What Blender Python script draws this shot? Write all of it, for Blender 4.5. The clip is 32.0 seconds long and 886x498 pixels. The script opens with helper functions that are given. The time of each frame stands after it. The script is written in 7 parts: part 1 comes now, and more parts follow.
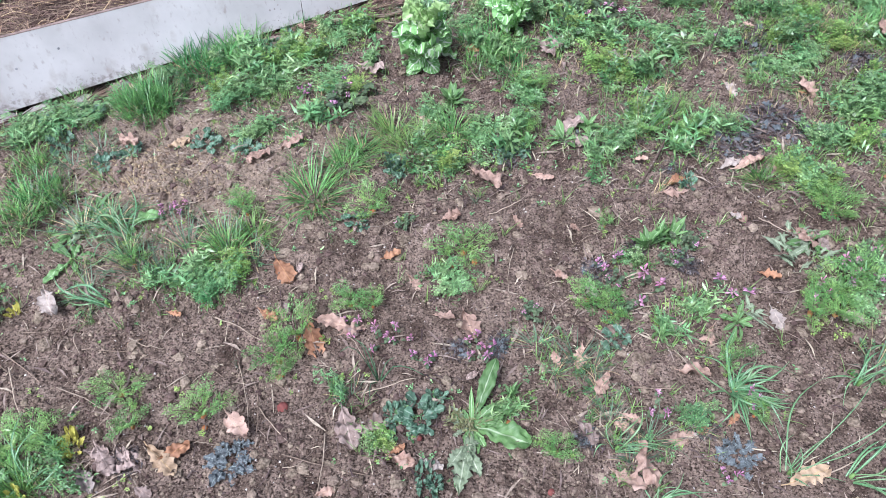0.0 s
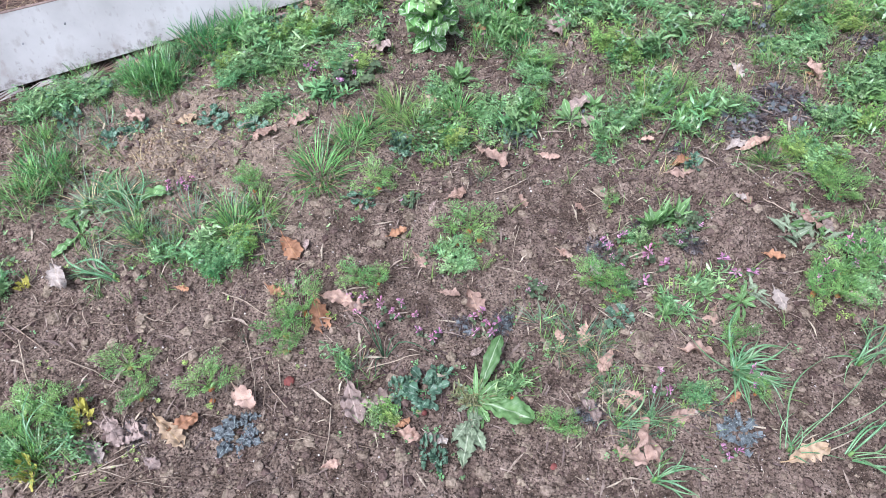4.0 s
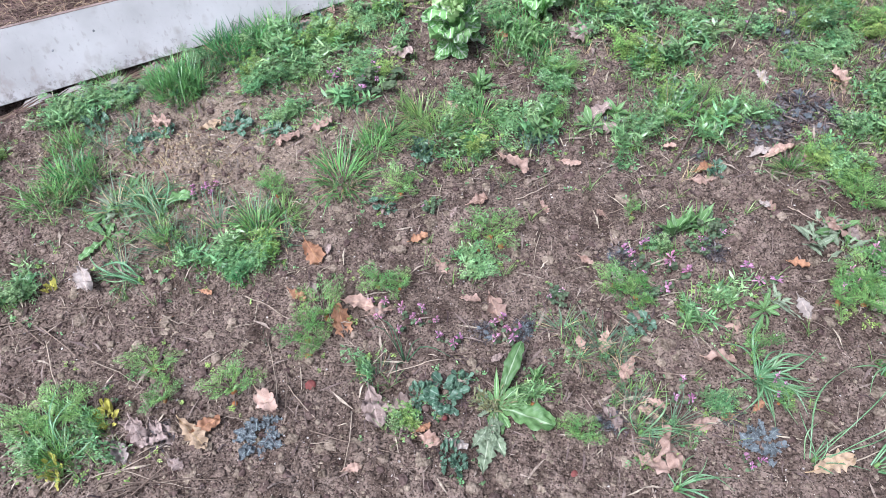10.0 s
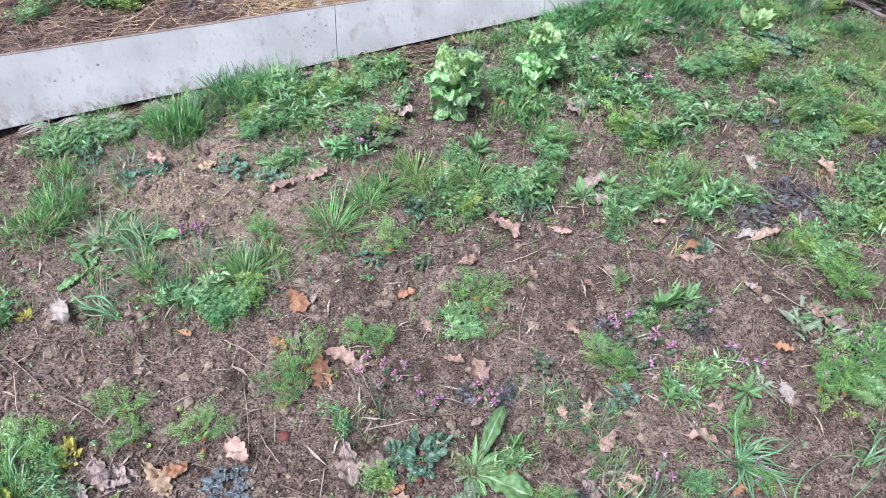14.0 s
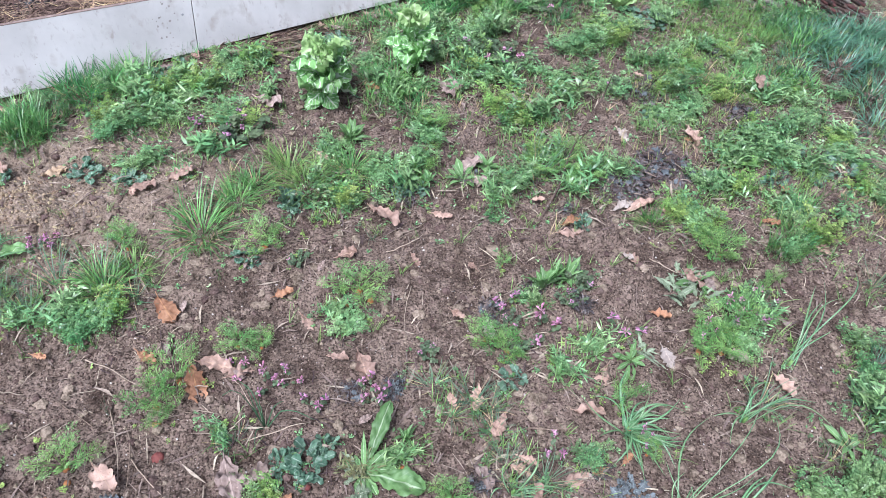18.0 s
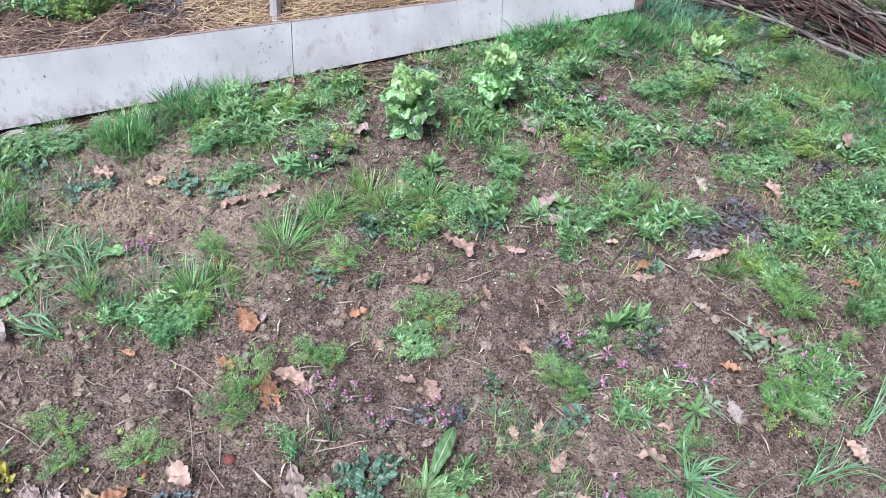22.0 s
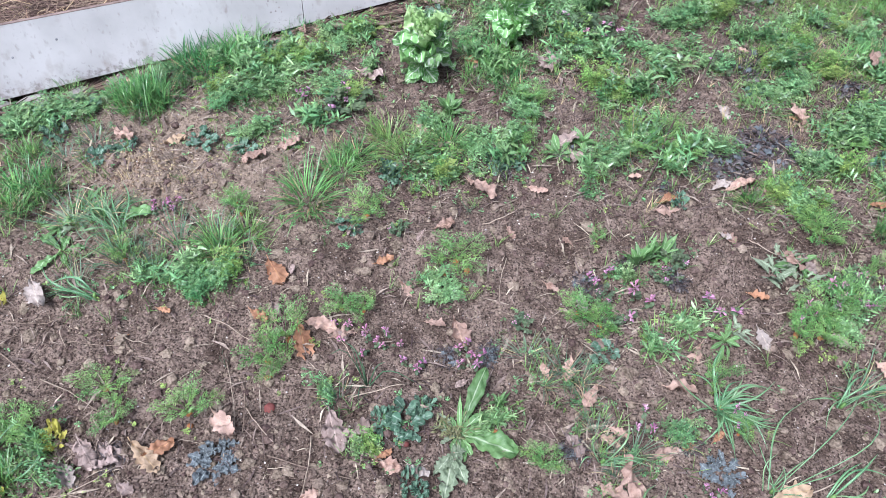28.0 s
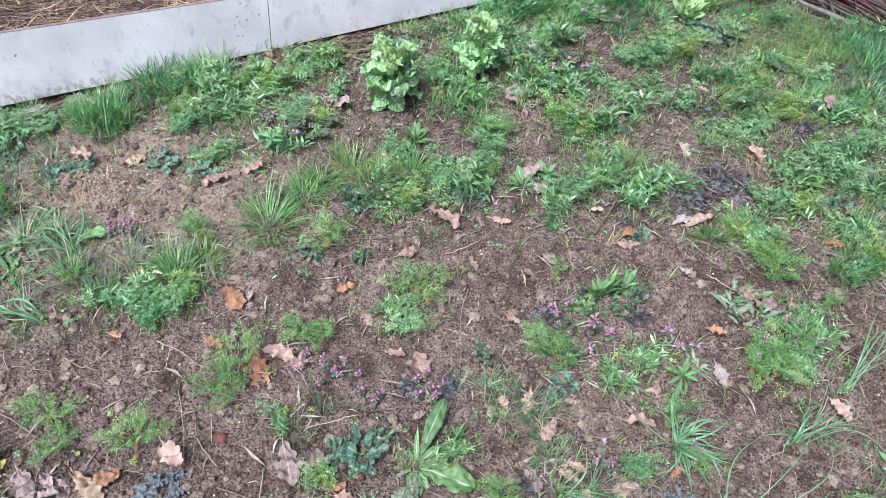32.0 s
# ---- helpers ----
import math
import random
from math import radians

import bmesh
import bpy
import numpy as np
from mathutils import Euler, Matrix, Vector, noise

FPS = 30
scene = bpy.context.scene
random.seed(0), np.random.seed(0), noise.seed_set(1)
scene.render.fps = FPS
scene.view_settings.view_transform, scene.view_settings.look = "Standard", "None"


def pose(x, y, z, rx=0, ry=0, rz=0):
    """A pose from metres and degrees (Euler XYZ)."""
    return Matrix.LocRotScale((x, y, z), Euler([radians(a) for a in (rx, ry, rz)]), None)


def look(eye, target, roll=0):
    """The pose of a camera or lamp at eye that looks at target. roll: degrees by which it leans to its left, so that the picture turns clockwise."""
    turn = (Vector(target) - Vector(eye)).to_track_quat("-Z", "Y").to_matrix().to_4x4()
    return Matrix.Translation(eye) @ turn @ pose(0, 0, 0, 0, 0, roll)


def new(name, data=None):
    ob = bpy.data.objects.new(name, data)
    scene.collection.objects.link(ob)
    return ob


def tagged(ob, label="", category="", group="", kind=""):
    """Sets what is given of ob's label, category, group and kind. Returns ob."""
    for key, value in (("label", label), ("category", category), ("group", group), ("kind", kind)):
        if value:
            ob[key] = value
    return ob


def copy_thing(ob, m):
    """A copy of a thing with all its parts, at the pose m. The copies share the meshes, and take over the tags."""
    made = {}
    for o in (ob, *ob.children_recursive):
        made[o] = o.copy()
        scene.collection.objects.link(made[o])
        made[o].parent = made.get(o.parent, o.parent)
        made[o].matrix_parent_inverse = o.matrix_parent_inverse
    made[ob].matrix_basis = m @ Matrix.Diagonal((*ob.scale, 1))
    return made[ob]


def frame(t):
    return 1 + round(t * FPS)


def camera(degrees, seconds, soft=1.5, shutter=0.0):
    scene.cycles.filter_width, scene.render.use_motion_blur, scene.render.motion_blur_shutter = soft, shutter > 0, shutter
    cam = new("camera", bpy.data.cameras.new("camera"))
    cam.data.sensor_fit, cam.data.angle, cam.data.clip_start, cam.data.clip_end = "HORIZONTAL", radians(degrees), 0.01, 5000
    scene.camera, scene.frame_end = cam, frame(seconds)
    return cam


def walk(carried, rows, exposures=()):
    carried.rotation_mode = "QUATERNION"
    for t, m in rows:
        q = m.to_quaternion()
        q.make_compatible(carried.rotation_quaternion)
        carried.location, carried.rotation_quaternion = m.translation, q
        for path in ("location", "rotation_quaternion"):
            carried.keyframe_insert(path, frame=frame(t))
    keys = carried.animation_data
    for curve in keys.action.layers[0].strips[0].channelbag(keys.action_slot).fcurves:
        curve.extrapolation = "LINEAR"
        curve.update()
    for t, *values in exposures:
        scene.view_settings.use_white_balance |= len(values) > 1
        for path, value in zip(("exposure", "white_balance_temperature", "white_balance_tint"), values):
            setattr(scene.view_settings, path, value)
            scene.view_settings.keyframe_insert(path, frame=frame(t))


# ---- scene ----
cam = camera(63.0, 32.0, 0.65)
PATH = [
    (0, (0.12, 0.204, 1.733), (-0.015, 1.468, 0.189), -2.1),
    (0.5, (0.113, 0.201, 1.73), (-0.018, 1.452, 0.175), -2.3),
    (1, (0.125, 0.195, 1.731), (-0.009, 1.438, 0.17), -2.5),
    (1.5, (0.137, 0.198, 1.73), (0.007, 1.439, 0.167), -2.5),
    (2, (0.139, 0.193, 1.729), (0.005, 1.433, 0.166), -2.7),
    (2.5, (0.127, 0.194, 1.732), (-0.002, 1.427, 0.162), -2.5),
    (3, (0.115, 0.192, 1.733), (-0.013, 1.421, 0.161), -2.0),
    (3.5, (0.113, 0.189, 1.735), (-0.022, 1.413, 0.159), -1.9),
    (5.5, (0.111, 0.181, 1.737), (-0.039, 1.409, 0.166), -2.2),
    (6, (0.112, 0.183, 1.737), (-0.043, 1.412, 0.166), -2.4),
    (6.5, (0.099, 0.186, 1.734), (-0.05, 1.414, 0.162), -2.2),
    (7, (0.1, 0.186, 1.739), (-0.057, 1.412, 0.167), -2.4),
    (7.5, (0.108, 0.174, 1.737), (-0.066, 1.401, 0.167), -2.7),
    (8, (0.119, 0.161, 1.742), (-0.06, 1.39, 0.174), -2.9),
    (8.5, (0.127, 0.165, 1.744), (-0.059, 1.397, 0.179), -3.2),
    (9, (0.118, 0.171, 1.743), (-0.068, 1.403, 0.178), -3.1),
    (9.5, (0.112, 0.176, 1.742), (-0.077, 1.409, 0.179), -3.3),
    (10, (0.105, 0.179, 1.739), (-0.086, 1.413, 0.176), -3.3),
    (10.5, (0.101, 0.176, 1.74), (-0.093, 1.411, 0.179), -3.2),
    (11, (0.105, 0.179, 1.74), (-0.086, 1.416, 0.18), -3.0),
    (11.5, (0.103, 0.171, 1.736), (-0.092, 1.409, 0.177), -2.8),
    (12, (0.084, 0.169, 1.725), (-0.101, 1.411, 0.168), -0.8),
    (12.5, (0.076, 0.177, 1.718), (-0.098, 1.421, 0.161), 0.6),
    (13, (0.085, 0.173, 1.718), (-0.087, 1.445, 0.184), 1.1),
    (13.5, (0.081, 0.177, 1.729), (-0.091, 1.505, 0.244), 1.8),
    (15.5, (0.077, 0.175, 1.728), (0.011, 1.572, 0.299), 5.6),
    (16, (0.084, 0.18, 1.728), (0.05, 1.58, 0.3), 6.2),
    (16.5, (0.086, 0.179, 1.707), (0.159, 1.583, 0.284), 8.5),
    (17, (0.093, 0.177, 1.667), (0.227, 1.559, 0.228), 7.0),
    (17.5, (0.119, 0.2, 1.666), (0.254, 1.565, 0.21), 6.5),
    (18, (0.146, 0.23, 1.686), (0.266, 1.592, 0.226), 6.8),
    (18.5, (0.123, 0.23, 1.706), (0.229, 1.62, 0.273), 7.3),
    (19, (0.089, 0.213, 1.714), (0.171, 1.61, 0.286), 7.7),
    (19.5, (0.073, 0.203, 1.719), (0.133, 1.597, 0.286), 8.4),
    (20, (0.077, 0.197, 1.715), (0.105, 1.59, 0.28), 8.4),
    (20.5, (0.079, 0.196, 1.719), (0.074, 1.587, 0.282), 7.8),
    (21, (0.075, 0.189, 1.722), (0.054, 1.585, 0.29), 7.3),
    (21.5, (0.084, 0.184, 1.713), (0.051, 1.591, 0.292), 7.0),
    (22, (0.104, 0.191, 1.724), (0.05, 1.605, 0.31), 6.2),
    (22.5, (0.108, 0.201, 1.734), (0.072, 1.67, 0.377), 6.5),
    (23, (0.106, 0.192, 1.738), (0.064, 1.677, 0.4), 5.6),
    (23.5, (0.08, 0.179, 1.741), (0.015, 1.667, 0.407), 4.8),
    (24, (0.081, 0.19, 1.747), (0.003, 1.625, 0.356), 4.1),
    (24.5, (0.081, 0.197, 1.74), (-0.004, 1.597, 0.315), 3.4),
    (25, (0.082, 0.214, 1.749), (-0.008, 1.588, 0.298), 2.7),
    (25.5, (0.079, 0.202, 1.749), (-0.015, 1.529, 0.256), 2.6),
    (27.5, (0.098, 0.192, 1.736), (-0.004, 1.495, 0.222), 1.1),
    (28, (0.09, 0.187, 1.73), (0.0, 1.481, 0.207), 2.0),
    (28.5, (0.088, 0.192, 1.722), (0.016, 1.48, 0.194), 3.2),
    (29, (0.094, 0.192, 1.716), (0.033, 1.476, 0.183), 3.8),
    (29.5, (0.1, 0.199, 1.723), (0.042, 1.481, 0.189), 4.1),
    (30, (0.092, 0.204, 1.716), (0.042, 1.501, 0.194), 4.8),
    (30.5, (0.092, 0.21, 1.717), (0.049, 1.528, 0.213), 5.0),
    (31, (0.09, 0.205, 1.715), (0.067, 1.54, 0.226), 5.6),
    (31.5, (0.093, 0.2, 1.719), (0.084, 1.552, 0.245), 5.9),
    (32, (0.104, 0.199, 1.722), (0.098, 1.559, 0.256), 6.0),
]
walk(cam, [(t, look(eye, target, roll)) for t, eye, target, roll in PATH], ((0, 0.95, 5540, 17), (32, 0.95, 5540, 17)))

# ---- light: an even overcast sky ----
SUN_ELEVATION, SUN_TURN = 60.0, 215.0
world = bpy.data.worlds.new("overcast_sky")
scene.world = world
world.use_nodes = True
wn, wl = world.node_tree.nodes, world.node_tree.links
sky = wn.new("ShaderNodeTexSky")
sky.sky_type, sky.sun_disc = "NISHITA", False
sky.sun_elevation, sky.sun_rotation = radians(SUN_ELEVATION), radians(SUN_TURN)
sky.air_density, sky.dust_density, sky.ozone_density = 1.0, 4.0, 1.0
grey = wn.new("ShaderNodeHueSaturation")
grey.inputs["Saturation"].default_value = 0.55
wl.new(sky.outputs[0], grey.inputs["Color"])
wl.new(grey.outputs[0], wn["Background"].inputs["Color"])
wn["Background"].inputs["Strength"].default_value = 0.085
sun_data = bpy.data.lights.new("sun", "SUN")
sun_data.energy, sun_data.angle, sun_data.color = 2.6, radians(24), (1.0, 0.98, 0.96)
sun = new("sun", sun_data)
a = radians(SUN_TURN)
e = radians(SUN_ELEVATION)
sun.matrix_world = look((0, 0, 6), (-math.sin(a) * math.cos(e), -math.cos(a) * math.cos(e), 6 - math.sin(e)))

# ---- materials ----
MATS = {}


def material(name, dark, light, rough=0.6, scale=40.0, bump=0.2, bump_scale=0.0, glow=0.0, vary=0.25, vein=None, spec=0.3, spots=None, by="object"):
    """A procedural surface: two colours mixed by coarse and fine noise, a change of tone from piece to piece, relief, and for leaves light
    that passes through, and veins along the leaf's own map."""
    m = bpy.data.materials.new(name)
    m.use_nodes = True
    n, l = m.node_tree.nodes, m.node_tree.links
    p = n["Principled BSDF"]
    geo = n.new("ShaderNodeNewGeometry")
    co = n.new("ShaderNodeTexCoord")
    big, fine = n.new("ShaderNodeTexNoise"), n.new("ShaderNodeTexNoise")
    big.inputs["Scale"].default_value, big.inputs["Detail"].default_value = scale * 0.14, 3
    fine.inputs["Scale"].default_value, fine.inputs["Detail"].default_value = scale, 6
    for tex in (big, fine):
        l.new(geo.outputs["Position"], tex.inputs["Vector"])
    add = n.new("ShaderNodeMath")
    add.operation = "ADD"
    l.new(big.outputs[0], add.inputs[0])
    l.new(fine.outputs[0], add.inputs[1])
    ramp = n.new("ShaderNodeMapRange")
    ramp.inputs["From Min"].default_value, ramp.inputs["From Max"].default_value = 0.7, 1.3
    l.new(add.outputs[0], ramp.inputs["Value"])
    mix = n.new("ShaderNodeMix")
    mix.data_type = "RGBA"
    mix.inputs["A"].default_value, mix.inputs["B"].default_value = (*dark, 1), (*light, 1)
    l.new(ramp.outputs[0], mix.inputs["Factor"])
    colour = mix.outputs["Result"]
    if spots:
        vor = n.new("ShaderNodeTexVoronoi")
        vor.inputs["Scale"].default_value = spots[1]
        l.new(geo.outputs["Position"], vor.inputs["Vector"])
        less = n.new("ShaderNodeMapRange")
        less.inputs["From Min"].default_value, less.inputs["From Max"].default_value = spots[2], spots[2] * 0.6
        l.new(vor.outputs["Distance"], less.inputs["Value"])
        sm = n.new("ShaderNodeMix")
        sm.data_type = "RGBA"
        sm.inputs["B"].default_value = (*spots[0], 1)
        l.new(less.outputs[0], sm.inputs["Factor"])
        l.new(colour, sm.inputs["A"])
        colour = sm.outputs["Result"]
    if vein:
        uv = n.new("ShaderNodeUVMap")
        sep = n.new("ShaderNodeSeparateXYZ")
        l.new(uv.outputs[0], sep.inputs[0])

        def calc(op, a, b=None, c=None):
            q = n.new("ShaderNodeMath")
            q.operation = op
            for i, v in enumerate((a, b, c)):
                if v is None:
                    continue
                if isinstance(v, (int, float)):
                    q.inputs[i].default_value = v
                else:
                    l.new(v, q.inputs[i])
            return q.outputs[0]

        off = calc("ABSOLUTE", calc("SUBTRACT", sep.outputs[0], 0.5))
        mid = calc("LESS_THAN", off, vein[1])
        stripe = calc("FRACT", calc("SUBTRACT", calc("MULTIPLY", sep.outputs[1], vein[2]), calc("MULTIPLY", off, vein[2] * 0.6)))
        side = calc("MULTIPLY", calc("LESS_THAN", stripe, 0.14), vein[3] if len(vein) > 3 else 0.22)
        both = calc("MAXIMUM", mid, side)
        vm = n.new("ShaderNodeMix")
        vm.data_type = "RGBA"
        vm.inputs["B"].default_value = (*vein[0], 1)
        l.new(both, vm.inputs["Factor"])
        l.new(colour, vm.inputs["A"])
        colour = vm.outputs["Result"]
    hsv = n.new("ShaderNodeHueSaturation")
    info = n.new("ShaderNodeObjectInfo")
    tone = n.new("ShaderNodeMapRange")
    tone.inputs["To Min"].default_value, tone.inputs["To Max"].default_value = 1 - vary, 1 + vary
    l.new(info.outputs["Random"] if by == "object" else geo.outputs["Random Per Island"], tone.inputs["Value"])
    hue = n.new("ShaderNodeMapRange")
    hue.inputs["To Min"].default_value, hue.inputs["To Max"].default_value = 0.5 - vary * 0.06, 0.5 + vary * 0.06
    if by == "both":
        l.new(info.outputs["Random"], hue.inputs["Value"])
    else:
        l.new(geo.outputs["Random Per Island"], hue.inputs["Value"])
    l.new(hue.outputs[0], hsv.inputs["Hue"])
    l.new(tone.outputs[0], hsv.inputs["Value"])
    l.new(colour, hsv.inputs["Color"])
    l.new(hsv.outputs[0], p.inputs["Base Color"])
    p.inputs["Roughness"].default_value = rough * 0.8 if glow > 0.12 else rough
    p.inputs["Specular IOR Level"].default_value = 0.5 if glow > 0.12 else spec
    if bump:
        b = n.new("ShaderNodeBump")
        b.inputs["Strength"].default_value, b.inputs["Distance"].default_value = bump, 0.004
        if bump_scale:
            bt = n.new("ShaderNodeTexNoise")
            bt.inputs["Scale"].default_value, bt.inputs["Detail"].default_value = bump_scale, 8
            l.new(geo.outputs["Position"], bt.inputs["Vector"])
            l.new(bt.outputs[0], b.inputs["Height"])
        else:
            l.new(fine.outputs[0], b.inputs["Height"])
        l.new(b.outputs[0], p.inputs["Normal"])
    if glow:
        t = n.new("ShaderNodeBsdfTranslucent")
        l.new(hsv.outputs[0], t.inputs["Color"])
        ms = n.new("ShaderNodeMixShader")
        ms.inputs[0].default_value = glow
        l.new(p.outputs[0], ms.inputs[1])
        l.new(t.outputs[0], ms.inputs[2])
        l.new(ms.outputs[0], n["Material Output"].inputs["Surface"])
    MATS[name] = m
    return m


GRASS = material("grass", (0.042, 0.125, 0.028), (0.265, 0.45, 0.13), 0.42, 30, 0.1, glow=0.2, vary=0.45, by="both")
MOSS = material("mossy_turf", (0.10, 0.20, 0.045), (0.24, 0.39, 0.10), 0.6, 30, 0.1, glow=0.25, vary=0.35, by="island")
GRASS_DRY = material("dry_grass", (0.36, 0.27, 0.13), (0.55, 0.44, 0.25), 0.7, 30, 0.1, glow=0.15, vary=0.3, by="both")
GRASS_DEEP = material("deep_grass", (0.022, 0.085, 0.043), (0.16, 0.33, 0.195), 0.4, 30, 0.1, glow=0.15, vary=0.4, by="both")
GRASS_BLUE = material("bluish_grass", (0.06, 0.125, 0.065), (0.18, 0.29, 0.17), 0.5, 30, 0.1, glow=0.25, vary=0.3, by="both")
ONION = material("onion_green", (0.035, 0.10, 0.045), (0.09, 0.19, 0.09), 0.4, 60, 0.15, glow=0.1, vary=0.25)
CARROT_LEAF = material("carrot_leaf", (0.065, 0.175, 0.035), (0.27, 0.47, 0.14), 0.45, 60, 0.0, glow=0.2, vary=0.35, by="both")
CARROT_ROOT = material("carrot_root", (0.33, 0.12, 0.045), (0.50, 0.22, 0.09), 0.75, 120, 0.3, vary=0.2)
BEET = material("beet_root", (0.11, 0.028, 0.028), (0.21, 0.06, 0.055), 0.8, 120, 0.3, vary=0.2)
NETTLE_LEAF = material("nettle_leaf", (0.06, 0.08, 0.045), (0.13, 0.20, 0.095), 0.6, 80, 0.2, glow=0.18, vary=0.4, by="both")
NETTLE_STEM = material("nettle_stem", (0.13, 0.06, 0.06), (0.2, 0.12, 0.08), 0.6, 80, 0.1)
NETTLE_FLOWER = material("nettle_flower", (0.40, 0.11, 0.25), (0.68, 0.42, 0.55), 0.5, 220, 0.0, glow=0.2, vary=0.4, by="both")
GRASS_LUSH = material("lush_grass", (0.025, 0.105, 0.03), (0.185, 0.41, 0.115), 0.4, 30, 0.1, glow=0.18, vary=0.45, by="both")
LEEK = material("leek_green", (0.05, 0.145, 0.055), (0.19, 0.35, 0.15), 0.4, 50, 0.1, glow=0.2, vary=0.4, vein=((0.34, 0.47, 0.27), 0.06, 3, 0.0), by="both")
WEED_LEAF = material("weed_leaf", (0.055, 0.145, 0.04), (0.32, 0.51, 0.22), 0.4, 60, 0.15, glow=0.2, vary=0.5, by="both")
MAT_LEAF = material("blue_green_leaf", (0.055, 0.14, 0.045), (0.28, 0.46, 0.19), 0.42, 60, 0.15, glow=0.15, vary=0.45, by="both")
CRESS_LEAF = material("cress_leaf", (0.075, 0.17, 0.03), (0.33, 0.48, 0.13), 0.42, 60, 0.15, glow=0.2, vary=0.45, by="both")
BLUE_LEAF = material("bluish_leaf", (0.055, 0.13, 0.075), (0.16, 0.26, 0.16), 0.55, 60, 0.25, glow=0.15, vary=0.3, vein=((0.25, 0.34, 0.25), 0.05, 7))
DEAD_LEAF = material("withered_leaf", (0.045, 0.037, 0.037), (0.19, 0.168, 0.162), 0.6, 70, 0.5, vary=0.5, by="island")
DEAD_GREY = material("blue_grey_dead_leaf", (0.05, 0.06, 0.062), (0.17, 0.19, 0.195), 0.6, 90, 0.5, vary=0.4, by="island")
PALE_LEAF = material("pale_limp_leaf", (0.12, 0.16, 0.09), (0.26, 0.31, 0.20), 0.7, 70, 0.5, vary=0.2, vein=((0.36, 0.40, 0.28), 0.04, 8))
SILVER_LEAF = material("silvery_leaf", (0.05, 0.058, 0.06), (0.17, 0.195, 0.20), 0.65, 160, 0.6, vary=0.4, vein=((0.24, 0.29, 0.27), 0.03, 6), spots=((0.34, 0.38, 0.36), 200, 0.2), by="island")
ROSETTE_LEAF = material("rosette_leaf", (0.085, 0.19, 0.055), (0.20, 0.35, 0.12), 0.6, 40, 0.4, glow=0.25, vary=0.25, vein=((0.40, 0.52, 0.30), 0.035, 9, 0.12))
CABBAGE_LEAF = material("cabbage_leaf", (0.13, 0.33, 0.085), (0.40, 0.64, 0.25), 0.6, 90, 1.0, glow=0.3, vary=0.3, vein=((0.74, 0.82, 0.64), 0.045, 6, 0.9))
LETTUCE_LEAF = material("lettuce_leaf", (0.27, 0.45, 0.14), (0.48, 0.66, 0.29), 0.45, 45, 0.4, glow=0.3, vary=0.15, vein=((0.62, 0.72, 0.42), 0.05, 7))
YELLOW_LEAF = material("yellow_leaf", (0.40, 0.36, 0.05), (0.62, 0.58, 0.14), 0.5, 60, 0.15, glow=0.25, vary=0.15)
WITHERED_GREEN = material("withered_green", (0.10, 0.095, 0.04), (0.27, 0.28, 0.12), 0.7, 90, 0.2, glow=0.15, vary=0.5, by="island")
STEM_GREEN = material("green_stem", (0.10, 0.20, 0.05), (0.2, 0.32, 0.1), 0.5, 60, 0.1)
OAK = {
    "p": material("oak_leaf_pinkish", (0.237, 0.144, 0.104), (0.54, 0.38, 0.30), 0.7, 60, 0.8, glow=0.1, vary=0.2, vein=((0.48, 0.33, 0.24), 0.03, 6), spots=((0.17, 0.105, 0.07), 130, 0.16)),
    "o": material("oak_leaf_orange", (0.207, 0.090, 0.047), (0.47, 0.26, 0.15), 0.65, 60, 0.8, glow=0.1, vary=0.2, vein=((0.45, 0.24, 0.12), 0.03, 6), spots=((0.17, 0.105, 0.07), 130, 0.16)),
    "w": material("oak_leaf_bleached", (0.25, 0.20, 0.17), (0.51, 0.45, 0.39), 0.75, 60, 0.8, glow=0.1, vary=0.12, vein=((0.5, 0.42, 0.34), 0.03, 6), spots=((0.17, 0.105, 0.07), 130, 0.16)),
    "d": material("oak_leaf_greyed", (0.148, 0.104, 0.083), (0.40, 0.31, 0.27), 0.75, 60, 0.8, glow=0.05, vary=0.25, vein=((0.42, 0.33, 0.28), 0.03, 6), spots=((0.17, 0.105, 0.07), 130, 0.16)),
    "t": material("oak_leaf_tan", (0.252, 0.169, 0.101), (0.52, 0.39, 0.26), 0.7, 60, 0.8, glow=0.1, vary=0.15, vein=((0.5, 0.36, 0.2), 0.03, 6), spots=((0.17, 0.105, 0.07), 130, 0.16)),
}
STRAW = material("straw", (0.25, 0.165, 0.085), (0.57, 0.42, 0.25), 0.6, 60, 0.1, vary=0.35, by="island")
STRAW_OLD = material("old_straw", (0.075, 0.047, 0.037), (0.28, 0.19, 0.14), 0.75, 60, 0.1, vary=0.45, by="island")
TWIG = material("dry_twig", (0.10, 0.07, 0.052), (0.28, 0.21, 0.155), 0.8, 120, 0.3, vary=0.3)
STALK = material("pale_stalk", (0.26, 0.20, 0.145), (0.44, 0.36, 0.27), 0.75, 120, 0.2, vary=0.25)
LITTER = material("dry_litter", (0.15, 0.11, 0.085), (0.42, 0.34, 0.265), 0.8, 120, 0.1, vary=0.5, by="island")
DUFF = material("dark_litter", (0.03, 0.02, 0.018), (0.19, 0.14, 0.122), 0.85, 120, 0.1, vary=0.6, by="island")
MOUND = material("dry_soil_heap", (0.16, 0.115, 0.072), (0.40, 0.305, 0.20), 0.95, 160, 0.6, 300, vary=0.4, spec=0.1, by="island")
CLOD = material("soil_clod", (0.05, 0.034, 0.025), (0.28, 0.21, 0.165), 0.95, 160, 0.6, 300, vary=0.45, spec=0.1, by="island")
STONE = material("flat_stone", (0.15, 0.135, 0.12), (0.34, 0.31, 0.28), 0.85, 60, 0.5, 90, vary=0.2)
